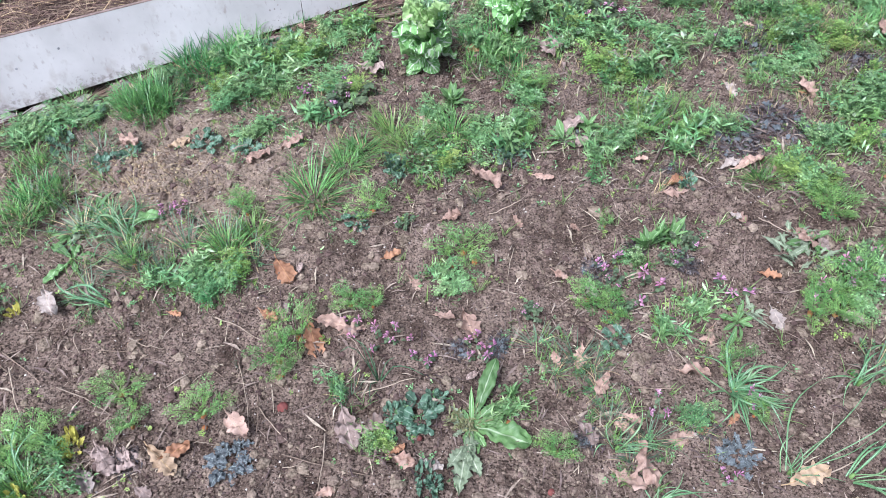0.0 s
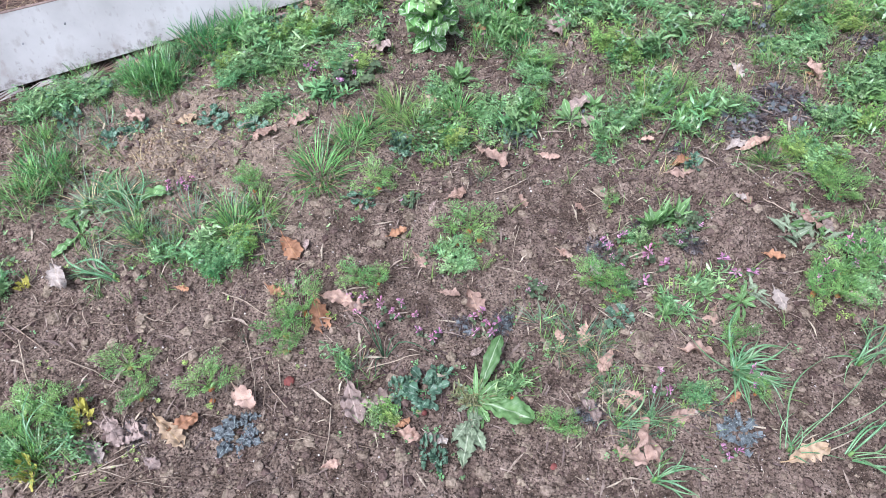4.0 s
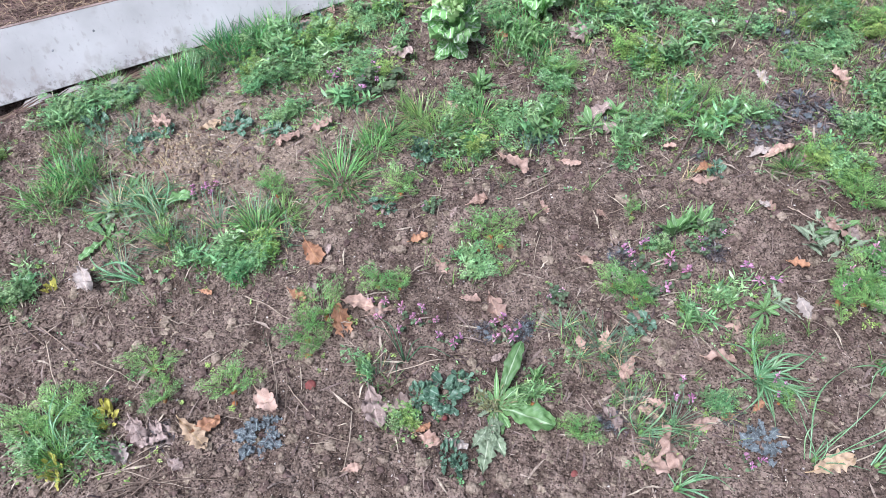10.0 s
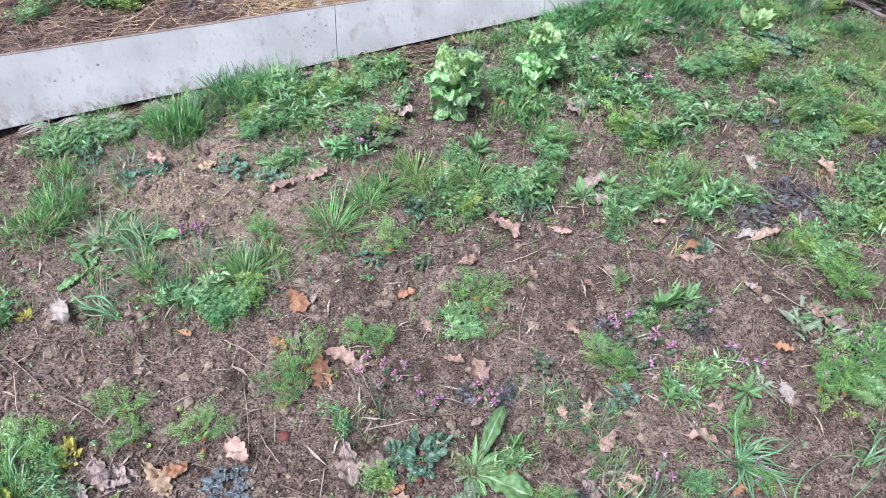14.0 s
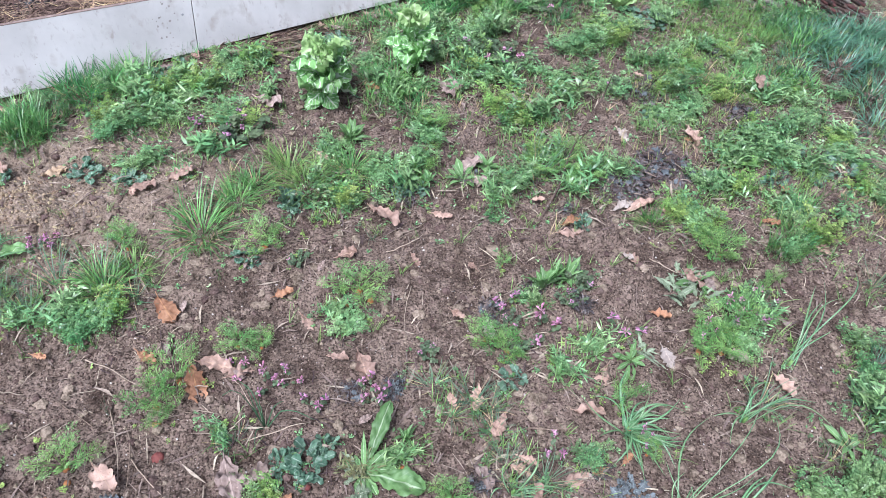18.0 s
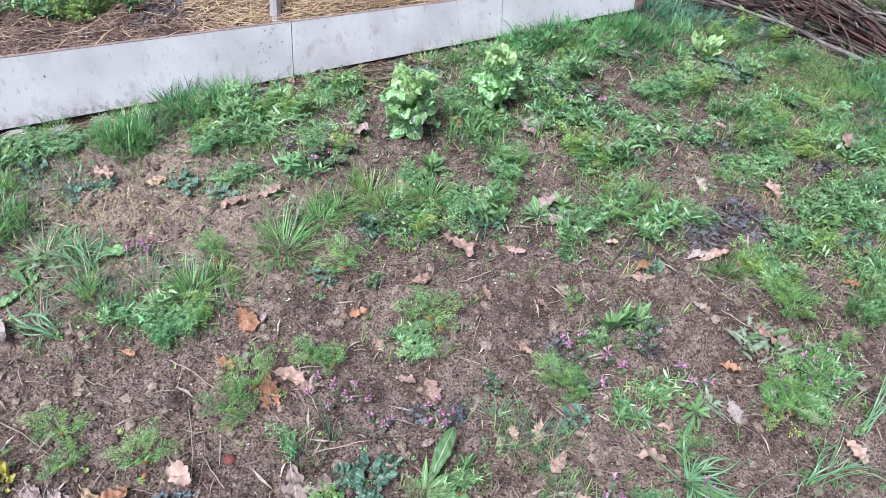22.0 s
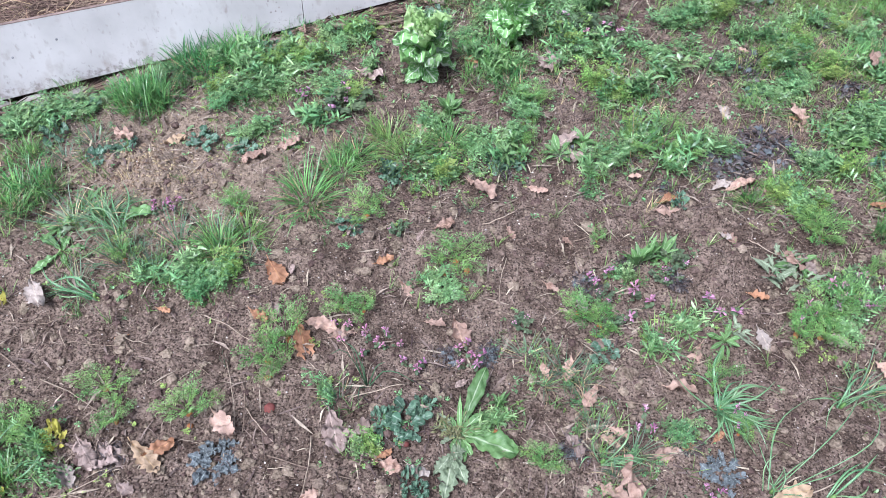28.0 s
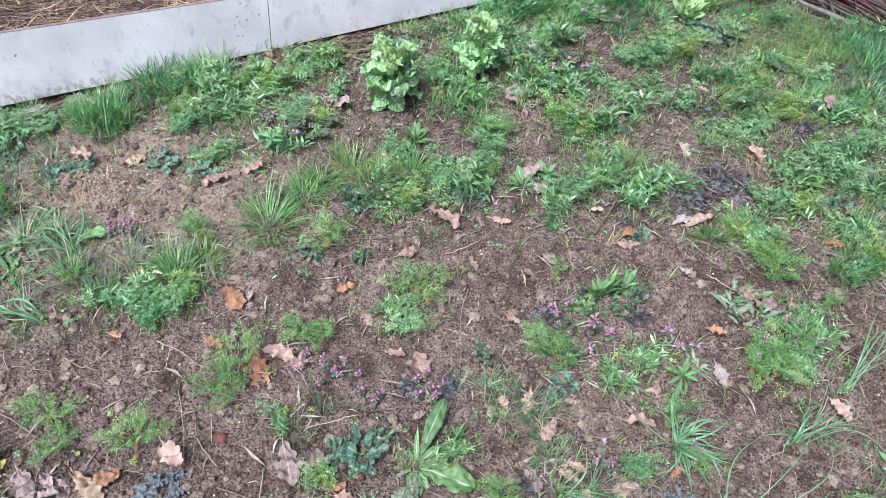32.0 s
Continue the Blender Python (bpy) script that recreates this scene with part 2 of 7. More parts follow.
PEBBLE = material("pebble", (0.30, 0.27, 0.24), (0.58, 0.54, 0.49), 0.8, 200, 0.3, vary=0.4, by="island")


def board_material():
    """White fibre cement, mottled, with drip streaks and brown mud scuffs."""
    m = bpy.data.materials.new("fibre_cement_board")
    m.use_nodes = True
    n, l = m.node_tree.nodes, m.node_tree.links
    p = n["Principled BSDF"]
    geo = n.new("ShaderNodeNewGeometry")
    last = None
    for stretch, scale, detail, lo, hi, c in (((1, 1, 1), 5, 6, 0.35, 0.65, None), ((1, 1, 0.12), 28, 5, 0.62, 0.85, (0.31, 0.30, 0.285)), ((1, 1, 0.8), 16, 12, 0.56, 0.70, (0.24, 0.19, 0.15)), ((1, 1, 0.35), 60, 9, 0.60, 0.74, (0.19, 0.145, 0.115)), ((1, 1, 1), 70, 6, 0.66, 0.78, (0.23, 0.21, 0.2))):
        mp = n.new("ShaderNodeMapping")
        mp.inputs["Scale"].default_value = stretch
        l.new(geo.outputs["Position"], mp.inputs["Vector"])
        t = n.new("ShaderNodeTexNoise")
        t.inputs["Scale"].default_value, t.inputs["Detail"].default_value = scale, detail
        l.new(mp.outputs[0], t.inputs["Vector"])
        r = n.new("ShaderNodeMapRange")
        r.inputs["From Min"].default_value, r.inputs["From Max"].default_value = lo, hi
        r.inputs["To Max"].default_value = 1.0 if c is None else 0.4
        l.new(t.outputs[0], r.inputs["Value"])
        x = n.new("ShaderNodeMix")
        x.data_type = "RGBA"
        if last is None:
            x.inputs["A"].default_value, x.inputs["B"].default_value = (0.39, 0.38, 0.355, 1), (0.505, 0.495, 0.465, 1)
        else:
            l.new(last, x.inputs["A"])
            x.inputs["B"].default_value = (*c, 1)
        l.new(r.outputs[0], x.inputs["Factor"])
        last = x.outputs["Result"]
    # mud splashed up from the soil, ragged and broken
    sep = n.new("ShaderNodeSeparateXYZ")
    l.new(geo.outputs["Position"], sep.inputs[0])
    reach = n.new("ShaderNodeMapRange")
    reach.inputs["From Min"].default_value, reach.inputs["From Max"].default_value = 0.10, -0.02
    reach.inputs["To Min"].default_value, reach.inputs["To Max"].default_value = -0.12, 0.16
    l.new(sep.outputs[2], reach.inputs["Value"])
    splash = n.new("ShaderNodeTexNoise")
    splash.inputs["Scale"].default_value, splash.inputs["Detail"].default_value, splash.inputs["Roughness"].default_value = 38, 10, 0.7
    l.new(geo.outputs["Position"], splash.inputs["Vector"])
    sums = n.new("ShaderNodeMath")
    l.new(splash.outputs[0], sums.inputs[0])
    l.new(reach.outputs[0], sums.inputs[1])
    cut = n.new("ShaderNodeMapRange")
    cut.inputs["From Min"].default_value, cut.inputs["From Max"].default_value, cut.inputs["To Max"].default_value = 0.58, 0.70, 0.65
    l.new(sums.outputs[0], cut.inputs["Value"])
    x = n.new("ShaderNodeMix")
    x.data_type = "RGBA"
    x.inputs["B"].default_value = (0.15, 0.125, 0.105, 1)
    l.new(last, x.inputs["A"])
    l.new(cut.outputs[0], x.inputs["Factor"])
    l.new(x.outputs["Result"], p.inputs["Base Color"])
    p.inputs["Roughness"].default_value = 0.7
    b = n.new("ShaderNodeBump")
    b.inputs["Strength"].default_value, b.inputs["Distance"].default_value = 0.15, 0.002
    l.new(t.outputs[0], b.inputs["Height"])
    l.new(b.outputs[0], p.inputs["Normal"])
    return m


BOARD = board_material()
BOARD_EDGE = material("board_edge", (0.17, 0.12, 0.10), (0.36, 0.27, 0.23), 0.8, 60, 0.3, vary=0.1)
STAKE = material("weathered_stake", (0.20, 0.18, 0.165), (0.40, 0.37, 0.34), 0.85, 60, 0.5, 90, vary=0.15)
PICKET = material("dark_picket", (0.014, 0.013, 0.014), (0.045, 0.039, 0.036), 0.85, 40, 0.4, 80, vary=0.35)
STEEL = material("screw_steel", (0.22, 0.22, 0.22), (0.35, 0.35, 0.35), 0.4, 200, 0.1)
CONCRETE = material("grey_render", (0.15, 0.135, 0.12), (0.29, 0.27, 0.245), 0.9, 22, 0.6, 60, vary=0.05)
FOOTING = material("lumpy_footing", (0.27, 0.225, 0.165), (0.46, 0.40, 0.315), 0.9, 50, 0.9, 70, vary=0.05)
BARK = material("brown_bark", (0.028, 0.018, 0.014), (0.12, 0.083, 0.066), 0.8, 150, 0.8, vary=0.55, spots=((0.20, 0.18, 0.15), 60, 0.22))
BARK_RED = material("red_bark", (0.045, 0.018, 0.017), (0.15, 0.062, 0.055), 0.6, 70, 0.3, vary=0.4)
BARK_LICHEN = material("lichened_bark", (0.07, 0.055, 0.046), (0.24, 0.22, 0.19), 0.85, 110, 0.6, vary=0.25)
CLOTH = material("blue_cloth", (0.055, 0.31, 0.48), (0.085, 0.40, 0.58), 0.8, 30, 0.2, 400, vary=0.04)
PETAL = material("white_petal", (0.58, 0.55, 0.54), (0.68, 0.65, 0.64), 0.8, 50, 0.0, vary=0.05)
PETAL_HEART = material("pink_heart", (0.60, 0.10, 0.14), (0.72, 0.22, 0.22), 0.7, 50, 0.0, vary=0.15)


def soil_material():
    """Brown garden soil, with paler dried crust, darker damp crumbs that also stand in for shaded gaps, and grass
    beyond the plot.
    """
    m = bpy.data.materials.new("garden_soil")
    m.use_nodes = True
    n, l = m.node_tree.nodes, m.node_tree.links
    p = n["Principled BSDF"]
    geo = n.new("ShaderNodeNewGeometry")
    last = None
    # the dark layers mix uneven soil tone with painted shade of clods and crevices
    for scale, detail, lo, hi, c in ((2.2, 5, 0.35, 0.65, None), (22, 6, 0.40, 0.66, (0.29, 0.22, 0.173)), (7, 4, 0.50, 0.72, (0.075, 0.052, 0.039)), (44, 6, 0.53, 0.70, (0.045, 0.031, 0.023)), (165, 8, 0.46, 0.65, (0.028, 0.019, 0.014)), (260, 3, 0.62, 0.75, (0.42, 0.35, 0.29))):
        t = n.new("ShaderNodeTexNoise")
        t.inputs["Scale"].default_value, t.inputs["Detail"].default_value = scale, detail
        l.new(geo.outputs["Position"], t.inputs["Vector"])
        r = n.new("ShaderNodeMapRange")
        r.inputs["From Min"].default_value, r.inputs["From Max"].default_value = lo, hi
        l.new(t.outputs[0], r.inputs["Value"])
        x = n.new("ShaderNodeMix")
        x.data_type = "RGBA"
        if last is None:
            x.inputs["A"].default_value, x.inputs["B"].default_value = (0.078, 0.054, 0.040, 1), (0.225, 0.168, 0.131, 1)
        else:
            l.new(last, x.inputs["A"])
            x.inputs["B"].default_value = (*c, 1)
        l.new(r.outputs[0], x.inputs["Factor"])
        last = x.outputs["Result"]
    gap = n.new("ShaderNodeVectorMath")
    gap.operation = "DISTANCE"
    gap.inputs[1].default_value = (-0.95, 2.0, 0.0)
    l.new(geo.outputs["Position"], gap.inputs[0])
    crust = n.new("ShaderNodeMapRange")
    crust.inputs["From Min"].default_value, crust.inputs["From Max"].default_value = 0.75, 0.15
    crust.inputs["To Max"].default_value = 0.82
    l.new(gap.outputs["Value"], crust.inputs["Value"])
    broken = n.new("ShaderNodeMath")
    broken.operation = "MULTIPLY"
    l.new(crust.outputs[0], broken.inputs[0])
    l.new(t.outputs[0], broken.inputs[1])
    x = n.new("ShaderNodeMix")
    x.data_type = "RGBA"
    x.inputs["B"].default_value = (0.43, 0.34, 0.245, 1)
    l.new(last, x.inputs["A"])
    l.new(broken.outputs[0], x.inputs["Factor"])
    last = x.outputs["Result"]
    sep = n.new("ShaderNodeSeparateXYZ")
    l.new(geo.outputs["Position"], sep.inputs[0])
    away = n.new("ShaderNodeMapRange")
    away.inputs["From Min"].default_value, away.inputs["From Max"].default_value = 3.6, 5.0
    l.new(sep.outputs[1], away.inputs["Value"])
    x = n.new("ShaderNodeMix")
    x.data_type = "RGBA"
    x.inputs["B"].default_value = (0.07, 0.13, 0.03, 1)
    l.new(last, x.inputs["A"])
    l.new(away.outputs[0], x.inputs["Factor"])
    l.new(x.outputs["Result"], p.inputs["Base Color"])
    p.inputs["Roughness"].default_value, p.inputs["Specular IOR Level"].default_value = 0.95, 0.1
    normal = None
    for scale, reach in ((90, 0.007), (230, 0.004)):
        warp = n.new("ShaderNodeTexNoise")
        warp.inputs["Scale"].default_value = scale * 0.7
        l.new(geo.outputs["Position"], warp.inputs["Vector"])
        far = n.new("ShaderNodeVectorMath")
        far.operation = "MULTIPLY_ADD"
        far.inputs[1].default_value = (1.1 / scale,) * 3
        l.new(warp.outputs["Color"], far.inputs[0])
        l.new(geo.outputs["Position"], far.inputs[2])
        t = n.new("ShaderNodeTexVoronoi")
        t.inputs["Scale"].default_value = scale
        l.new(far.outputs[0], t.inputs["Vector"])
        b = n.new("ShaderNodeBump")
        b.invert = True
        b.inputs["Strength"].default_value, b.inputs["Distance"].default_value = 0.3, reach
        l.new(t.outputs["Distance"], b.inputs["Height"])
        if normal:
            l.new(normal, b.inputs["Normal"])
        normal = b.outputs[0]
    t = n.new("ShaderNodeTexNoise")
    t.inputs["Scale"].default_value, t.inputs["Detail"].default_value = 130, 8
    l.new(geo.outputs["Position"], t.inputs["Vector"])
    b = n.new("ShaderNodeBump")
    b.inputs["Strength"].default_value, b.inputs["Distance"].default_value = 0.8, 0.007
    l.new(t.outputs[0], b.inputs["Height"])
    l.new(normal, b.inputs["Normal"])
    l.new(b.outputs[0], p.inputs["Normal"])
    return m


SOIL = soil_material()

# ---- mesh helpers ----
rng = random.Random(7)
TABLE = np.random.RandomState(3).rand(256, 256)


def vnoise(x, y):
    """Smooth value noise on arrays, 0 to 1, one cell a unit."""
    x, y = np.asarray(x, float), np.asarray(y, float)
    i, j = np.floor(x).astype(int), np.floor(y).astype(int)
    u, v = x - i, y - j
    u, v = u * u * (3 - 2 * u), v * v * (3 - 2 * v)
    t = lambda p, q: TABLE[p % 256, q % 256]
    return (t(i, j) * (1 - u) + t(i + 1, j) * u) * (1 - v) + (t(i, j + 1) * (1 - u) + t(i + 1, j + 1) * u) * v


def relief(x, y):
    """The soft swells of the ground, in metres."""
    return 0.035 * (vnoise(x * 1.9 + 31, y * 1.9 + 17) - 0.5) + 0.022 * (vnoise(x * 5.3 + 3, y * 5.3 + 71) - 0.5) + 0.022 * np.exp(-(((x + 1.03) / 0.13) ** 2) - ((y - 1.87) / 0.10) ** 2)


def cells(X, Y, size):
    """Rounded lumps packed side by side, 0 to 1, uneven in height."""
    wx, wy = X / size + 0.9 * vnoise(X / size * 1.3, Y / size * 1.3), Y / size + 0.9 * vnoise(X / size * 1.3 + 40, Y / size * 1.3)
    i, j = np.floor(wx).astype(int), np.floor(wy).astype(int)
    best, tall = np.full(X.shape, 9.0), np.zeros(X.shape)
    for a in (-1, 0, 1):
        for b in (-1, 0, 1):
            p, q = i + a, j + b
            d = np.hypot(p + TABLE[p % 256, q % 256] - wx, q + TABLE[(p + 91) % 256, (q + 37) % 256] - wy)
            hit = d < best
            best, tall = np.where(hit, d, best), np.where(hit, TABLE[(p + 11) % 256, (q + 173) % 256], tall)
    return np.clip(1 - best * 1.1, 0, 1) ** 0.6 * tall ** 1.5


def graded(lo, hi, step, far):
    """Even steps from lo to hi, and ever wider ones out to far on both sides."""
    fine, out, d, edge = np.arange(lo, hi + step / 2, step), [], step, 0.0
    while edge < far:
        d *= 1.35
        edge += d
        out.append(edge)
    return np.concatenate([(lo - np.array(out))[::-1], fine, hi + np.array(out)])


GX, GY = graded(-2.0, 2.4, 0.009, 400), graded(0.55, 4.1, 0.009, 400)


def ground_heights():
    X, Y = np.meshgrid(GX, GY)
    near = np.clip(1.2 - np.maximum(np.maximum(-2.1 - X, X - 2.5), np.maximum(0.45 - Y, Y - 4.3)) / 2.0, 0, 1)
    crumbs = 0.016 * (vnoise(X * 11, Y * 11) - 0.5) + 0.016 * cells(X, Y, 0.052) * (vnoise(X * 3.1 + 9, Y * 3.1) > 0.42) + 0.009 * cells(X, Y, 0.026) * (0.5 + vnoise(X * 6 + 4, Y * 6)) + 0.0085 * cells(X + 5, Y + 3, 0.0155) + 0.006 * (vnoise(X * 90, Y * 90 + 5) - 0.5)
    fine = np.clip(1 - np.maximum(np.maximum(-2.1 - X, X - 2.5), np.maximum(0.45 - Y, Y - 4.3)) / 0.2, 0, 1)
    Z = relief(X, Y) * near + crumbs * fine * (0.55 + 0.6 * vnoise(X * 2.3 + 5, Y * 2.3))
    s, w = (X + 0.706) * 0.855 + (Y - 2.827) * 0.519, (Y - 2.827) * 0.855 - (X + 0.706) * 0.519
    Z = Z - 0.05 * np.clip(-s / 1.2, 0, 1.4) * np.exp(-(w / 0.10) ** 2) - 0.02 * np.exp(-(w / 0.05) ** 2)
    Z = Z + 0.2 * np.clip((w - 0.5) / 0.25, 0, 1) * np.clip((1.5 - s) / 0.4, 0, 1)
    return Z + 0.03 * np.exp(-(((X + 1.06) / 0.13) ** 2 + ((Y - 1.89) / 0.10) ** 2)) * (0.5 + vnoise(X * 26, Y * 26))


GZ = ground_heights()


def ground_z(x, y):
    """The ground's height under x, y."""
    i, j = int(np.searchsorted(GX, x)), int(np.searchsorted(GY, y))
    return float(GZ[min(j, len(GY) - 1), min(i, len(GX) - 1)])


class Soup:
    """Collects vertices, faces and leaf maps for one mesh."""

    def __init__(self):
        self.v, self.f, self.uv = [], [], []

    def add(self, verts, faces, uv=None, m=None):
        k = len(self.v)
        if m is not None:
            verts = [m @ Vector(p) for p in verts]
        self.v.extend(tuple(p) for p in verts)
        self.f.extend(tuple(i + k for i in f) for f in faces)
        self.uv.extend(uv if uv is not None else [(0.5, 0.5)] * len(verts))
        return self

    def mesh(self, name, mat, smooth=True):
        me = bpy.data.meshes.new(name)
        me.from_pydata(self.v, [], self.f)
        me.materials.append(mat)
        if smooth:
            me.polygons.foreach_set("use_smooth", [True] * len(me.polygons))
        layer = me.uv_layers.new(name="leaf")
        flat = np.zeros(len(me.loops), dtype=np.int32)
        me.loops.foreach_get("vertex_index", flat)
        layer.data.foreach_set("uv", np.array(self.uv, dtype=np.float32)[flat].ravel())
        me.update()
        return me


def part(name, soup, mat, parent, label="", smooth=True):
    ob = new(name, soup.mesh(name, mat, smooth) if isinstance(soup, Soup) else soup)
    ob.parent = parent
    if label:
        ob["label"] = label
    return ob


def from_bm(bm, mat, name="mesh", smooth=False):
    me = bpy.data.meshes.new(name)
    bm.to_mesh(me)
    bm.free()
    me.materials.append(mat)
    if smooth:
        me.polygons.foreach_set("use_smooth", [True] * len(me.polygons))
    return me


def blade(length, width, lean, bend, yaw, base=(0, 0, 0), segs=5, curl=0.0):
    """A tapering, folded strip of grass."""
    v, f, uv = [], [], []
    p, step = Vector(base), length / segs
    for i in range(segs + 1):
        t = i / segs
        ang = lean + bend * t ** 1.4
        y = yaw + curl * t
        side = Vector((-math.sin(y), math.cos(y), 0))
        w = width * 0.5 * (1 - t ** 2.2) * (0.65 + 0.35 * min(1, t * 3)) + 0.0002
        v += [p - side * w, p + side * w]
        uv += [(0, t), (1, t)]
        p = p + step * Vector((math.cos(y) * math.sin(ang), math.sin(y) * math.sin(ang), math.cos(ang)))
    f = [(2 * i, 2 * i + 1, 2 * i + 3, 2 * i + 2) for i in range(segs)]
    return v, f, uv


def leaf(length, width, shape, rise=0.3, droop=0.6, fold=0.25, ripple=0.0, waves=3.0, rows=9, cols=5, seed=0, crumple=0.0):
    """A leaf along +x: shape(t) gives its half width, rise its first slope, droop how far it bends down, fold how its halves lift."""
    r = random.Random(seed)
    ph, v, uv, p, step = r.uniform(0, 6.28), [], [], Vector((0, 0, 0)), length / rows
    for i in range(rows + 1):
        t = i / rows
        ang = rise - droop * t
        up = Vector((-math.sin(ang), 0, math.cos(ang)))
        for j in range(cols):
            u = 2 * j / (cols - 1) - 1
            w = width * 0.5 * shape(t)
            lift = fold * abs(u) * w + ripple * width * math.sin(waves * 6.28 * t + ph + 1.7 * u) * abs(u) ** 1.5
            if crumple:
                lift += crumple * width * noise.noise(Vector((3.1 * t * length / width + ph * 9, 2.3 * u + seed, ph)))
                w *= 1 + 0.06 * r.uniform(-1, 1) * (abs(u) > 0.9)
            v.append(p + Vector((0, u * w, 0)) + up * lift)
            uv.append((u * 0.5 + 0.5, t))
        p = p + step * Vector((math.cos(ang), 0, math.sin(ang)))
    f = [(i * cols + j, i * cols + j + 1, (i + 1) * cols + j + 1, (i + 1) * cols + j) for i in range(rows) for j in range(cols - 1)]
    return v, f, uv


def tube(points, radii, sides=6):
    """A round stem through points, closed at its ends."""
    v, f = [], []
    pts = [Vector(p) for p in points]
    for i, p in enumerate(pts):
        d = (pts[min(i + 1, len(pts) - 1)] - pts[max(i - 1, 0)]).normalized()
        a = d.orthogonal().normalized() if i == 0 else (prev - d * prev.dot(d)).normalized()
        prev, b = a, d.cross(a)
        for k in range(sides):
            q = 2 * math.pi * k / sides
            v.append(p + radii[i] * (math.cos(q) * a + math.sin(q) * b))
    for i in range(len(pts) - 1):
        for k in range(sides):
            f.append((i * sides + k, i * sides + (k + 1) % sides, (i + 1) * sides + (k + 1) % sides, (i + 1) * sides + k))
    f.append(tuple(range(sides))[::-1])
    f.append(tuple((len(pts) - 1) * sides + k for k in range(sides)))
    return v, f


def lump(radius, flat, seed, sub=1, rough=0.35):
    """An uneven clod or stone."""
    bm = bmesh.new()
    bmesh.ops.create_icosphere(bm, subdivisions=sub, radius=radius)
    r = random.Random(seed)
    for q in bm.verts:
        q.co *= 1 + r.uniform(-rough, rough)
        q.co.z *= flat
    v, f = [q.co.copy() for q in bm.verts], [tuple(x.index for x in g.verts) for g in bm.faces]
    bm.free()
    return v, f


OVATE = lambda t: max(0.02, math.sin(math.pi * min(1, t * 0.93 + 0.05)) ** 0.8)
LONG = lambda t: max(0.03, (0.15 + 0.85 * math.sin(math.pi * t ** 0.8) ** 0.9) * (1 - t ** 6))
ROUND = lambda t: 0.10 if t < 0.3 else max(0.04, math.sqrt(max(0, 1 - ((t - 0.66) / 0.345) ** 2)))
SPOON = lambda t: max(0.03, (0.10 + 0.9 * max(0, t - 0.2) ** 0.7) * (1 - t ** 7))
TOOTHED = lambda t: max(0.05, (0.12 + 0.88 * math.sin(math.pi * t ** 1.35)) * (0.62 + 0.38 * abs(math.sin(9.4 * math.pi * t) ) ** 0.7))
OBLONG = lambda t: max(0.05, min(1.0, 0.16 + 1.5 * t ** 1.2) * math.sqrt(max(0.0, 1 - t ** 5)))


def oaken(lobes, deep, phase):
    """A lobed oak outline with its own count and depth of lobes."""
    return lambda t: 0.04 if t < 0.08 else max(0.09, max(0.0, math.sin(math.pi * ((t - 0.05) / 0.97) ** 1.2)) ** 0.62 * (1 - deep + deep * math.sin(2 * math.pi * lobes * t + phase)))


RAGGED = lambda t: OBLONG(t) * (0.80 + 0.20 * abs(math.sin(7.3 * math.pi * t + 0.4)) ** 0.6 + 0.06 * math.sin(23 * t))
FROND = lambda t: max(0.04, math.sin(math.pi * min(1, t * 0.9 + 0.1)) * (0.45 + 0.55 * abs(math.sin(6.3 * math.pi * t))))


def lay(ob, x, y, turn, sx=1.0, sz=1.0, z=None):
    ob.matrix_basis = Matrix.Translation((x, y, ground_z(x, y) if z is None else z)) @ Matrix.Rotation(turn, 4, "Z") @ Matrix.Diagonal((sx, sx, sz, 1))
    return ob


STOCK, GROWN = {}, []


def plant(kind, x, y, r, h):
    """Puts a plant of that kind at x, y with that radius and height: the first ones are built, later ones are copies of them."""
    build, r0, h0, count = KINDS[kind]
    if kind in ("grass", "weed", "lush", "deep") and r > 0.095:
        for k in range(3):
            q = 2.1 * k + rng.uniform(0, 1)
            plant(kind, x + 0.5 * r * math.cos(q), y + 0.4 * r * math.sin(q), r * 0.66, h * rng.uniform(0.7, 0.95))
        return None
    made = STOCK.setdefault(kind, [])
    turn = rng.uniform(0, 6.28)
    GROWN.append((x, y, r, kind))
    sx, sz, u = r / r0, h / h0, rng.uniform(0.74, 1.35)
    if len(made) < count:
        ob = build(len(made))
        made.append(ob)
        return lay(ob, x, y, turn, sx, sz)
    src = made[rng.randrange(count)]
    m = Matrix.Translation((x, y, ground_z(x, y))) @ Matrix.Rotation(turn, 4, "Z") @ Matrix.Diagonal((sx * u / src.scale[0], sx / u / src.scale[0], sz / src.scale[2], 1))
    return copy_thing(src, m)


def grass_tuft(k):
    r, s, dry = random.Random(100 + k), Soup(), Soup()
    for i in range(130):
        yaw, q = r.uniform(0, 6.28), r.random() ** 0.6
        base = (0.06 * q * math.cos(yaw), 0.05 * q * math.sin(yaw), -0.004)
        yaw += r.gauss(0, 0.5)
        s.add(*blade(r.uniform(0.06, 0.165), r.uniform(0.002, 0.0046), r.uniform(0.05, 0.5) + 0.5 * q, r.uniform(0.3, 2.0), yaw, base, 5, r.uniform(-0.5, 0.5)))
    for i in range(22):
        yaw = r.uniform(0, 6.28)
        dry.add(*blade(r.uniform(0.06, 0.12), 0.003, r.uniform(0.7, 1.2), r.uniform(0.3, 0.8), yaw, (0.03 * math.cos(yaw), 0.03 * math.sin(yaw), 0), 4))
    ob = tagged(new("grass_tuft", s.mesh("grass_tuft", GRASS)), "dense tuft of fresh green grass growing in the soil", "grass", "grass tufts in the plot")
    part("withered_grass", dry, GRASS_DRY, ob, "withered straw-coloured blades")
    return ob


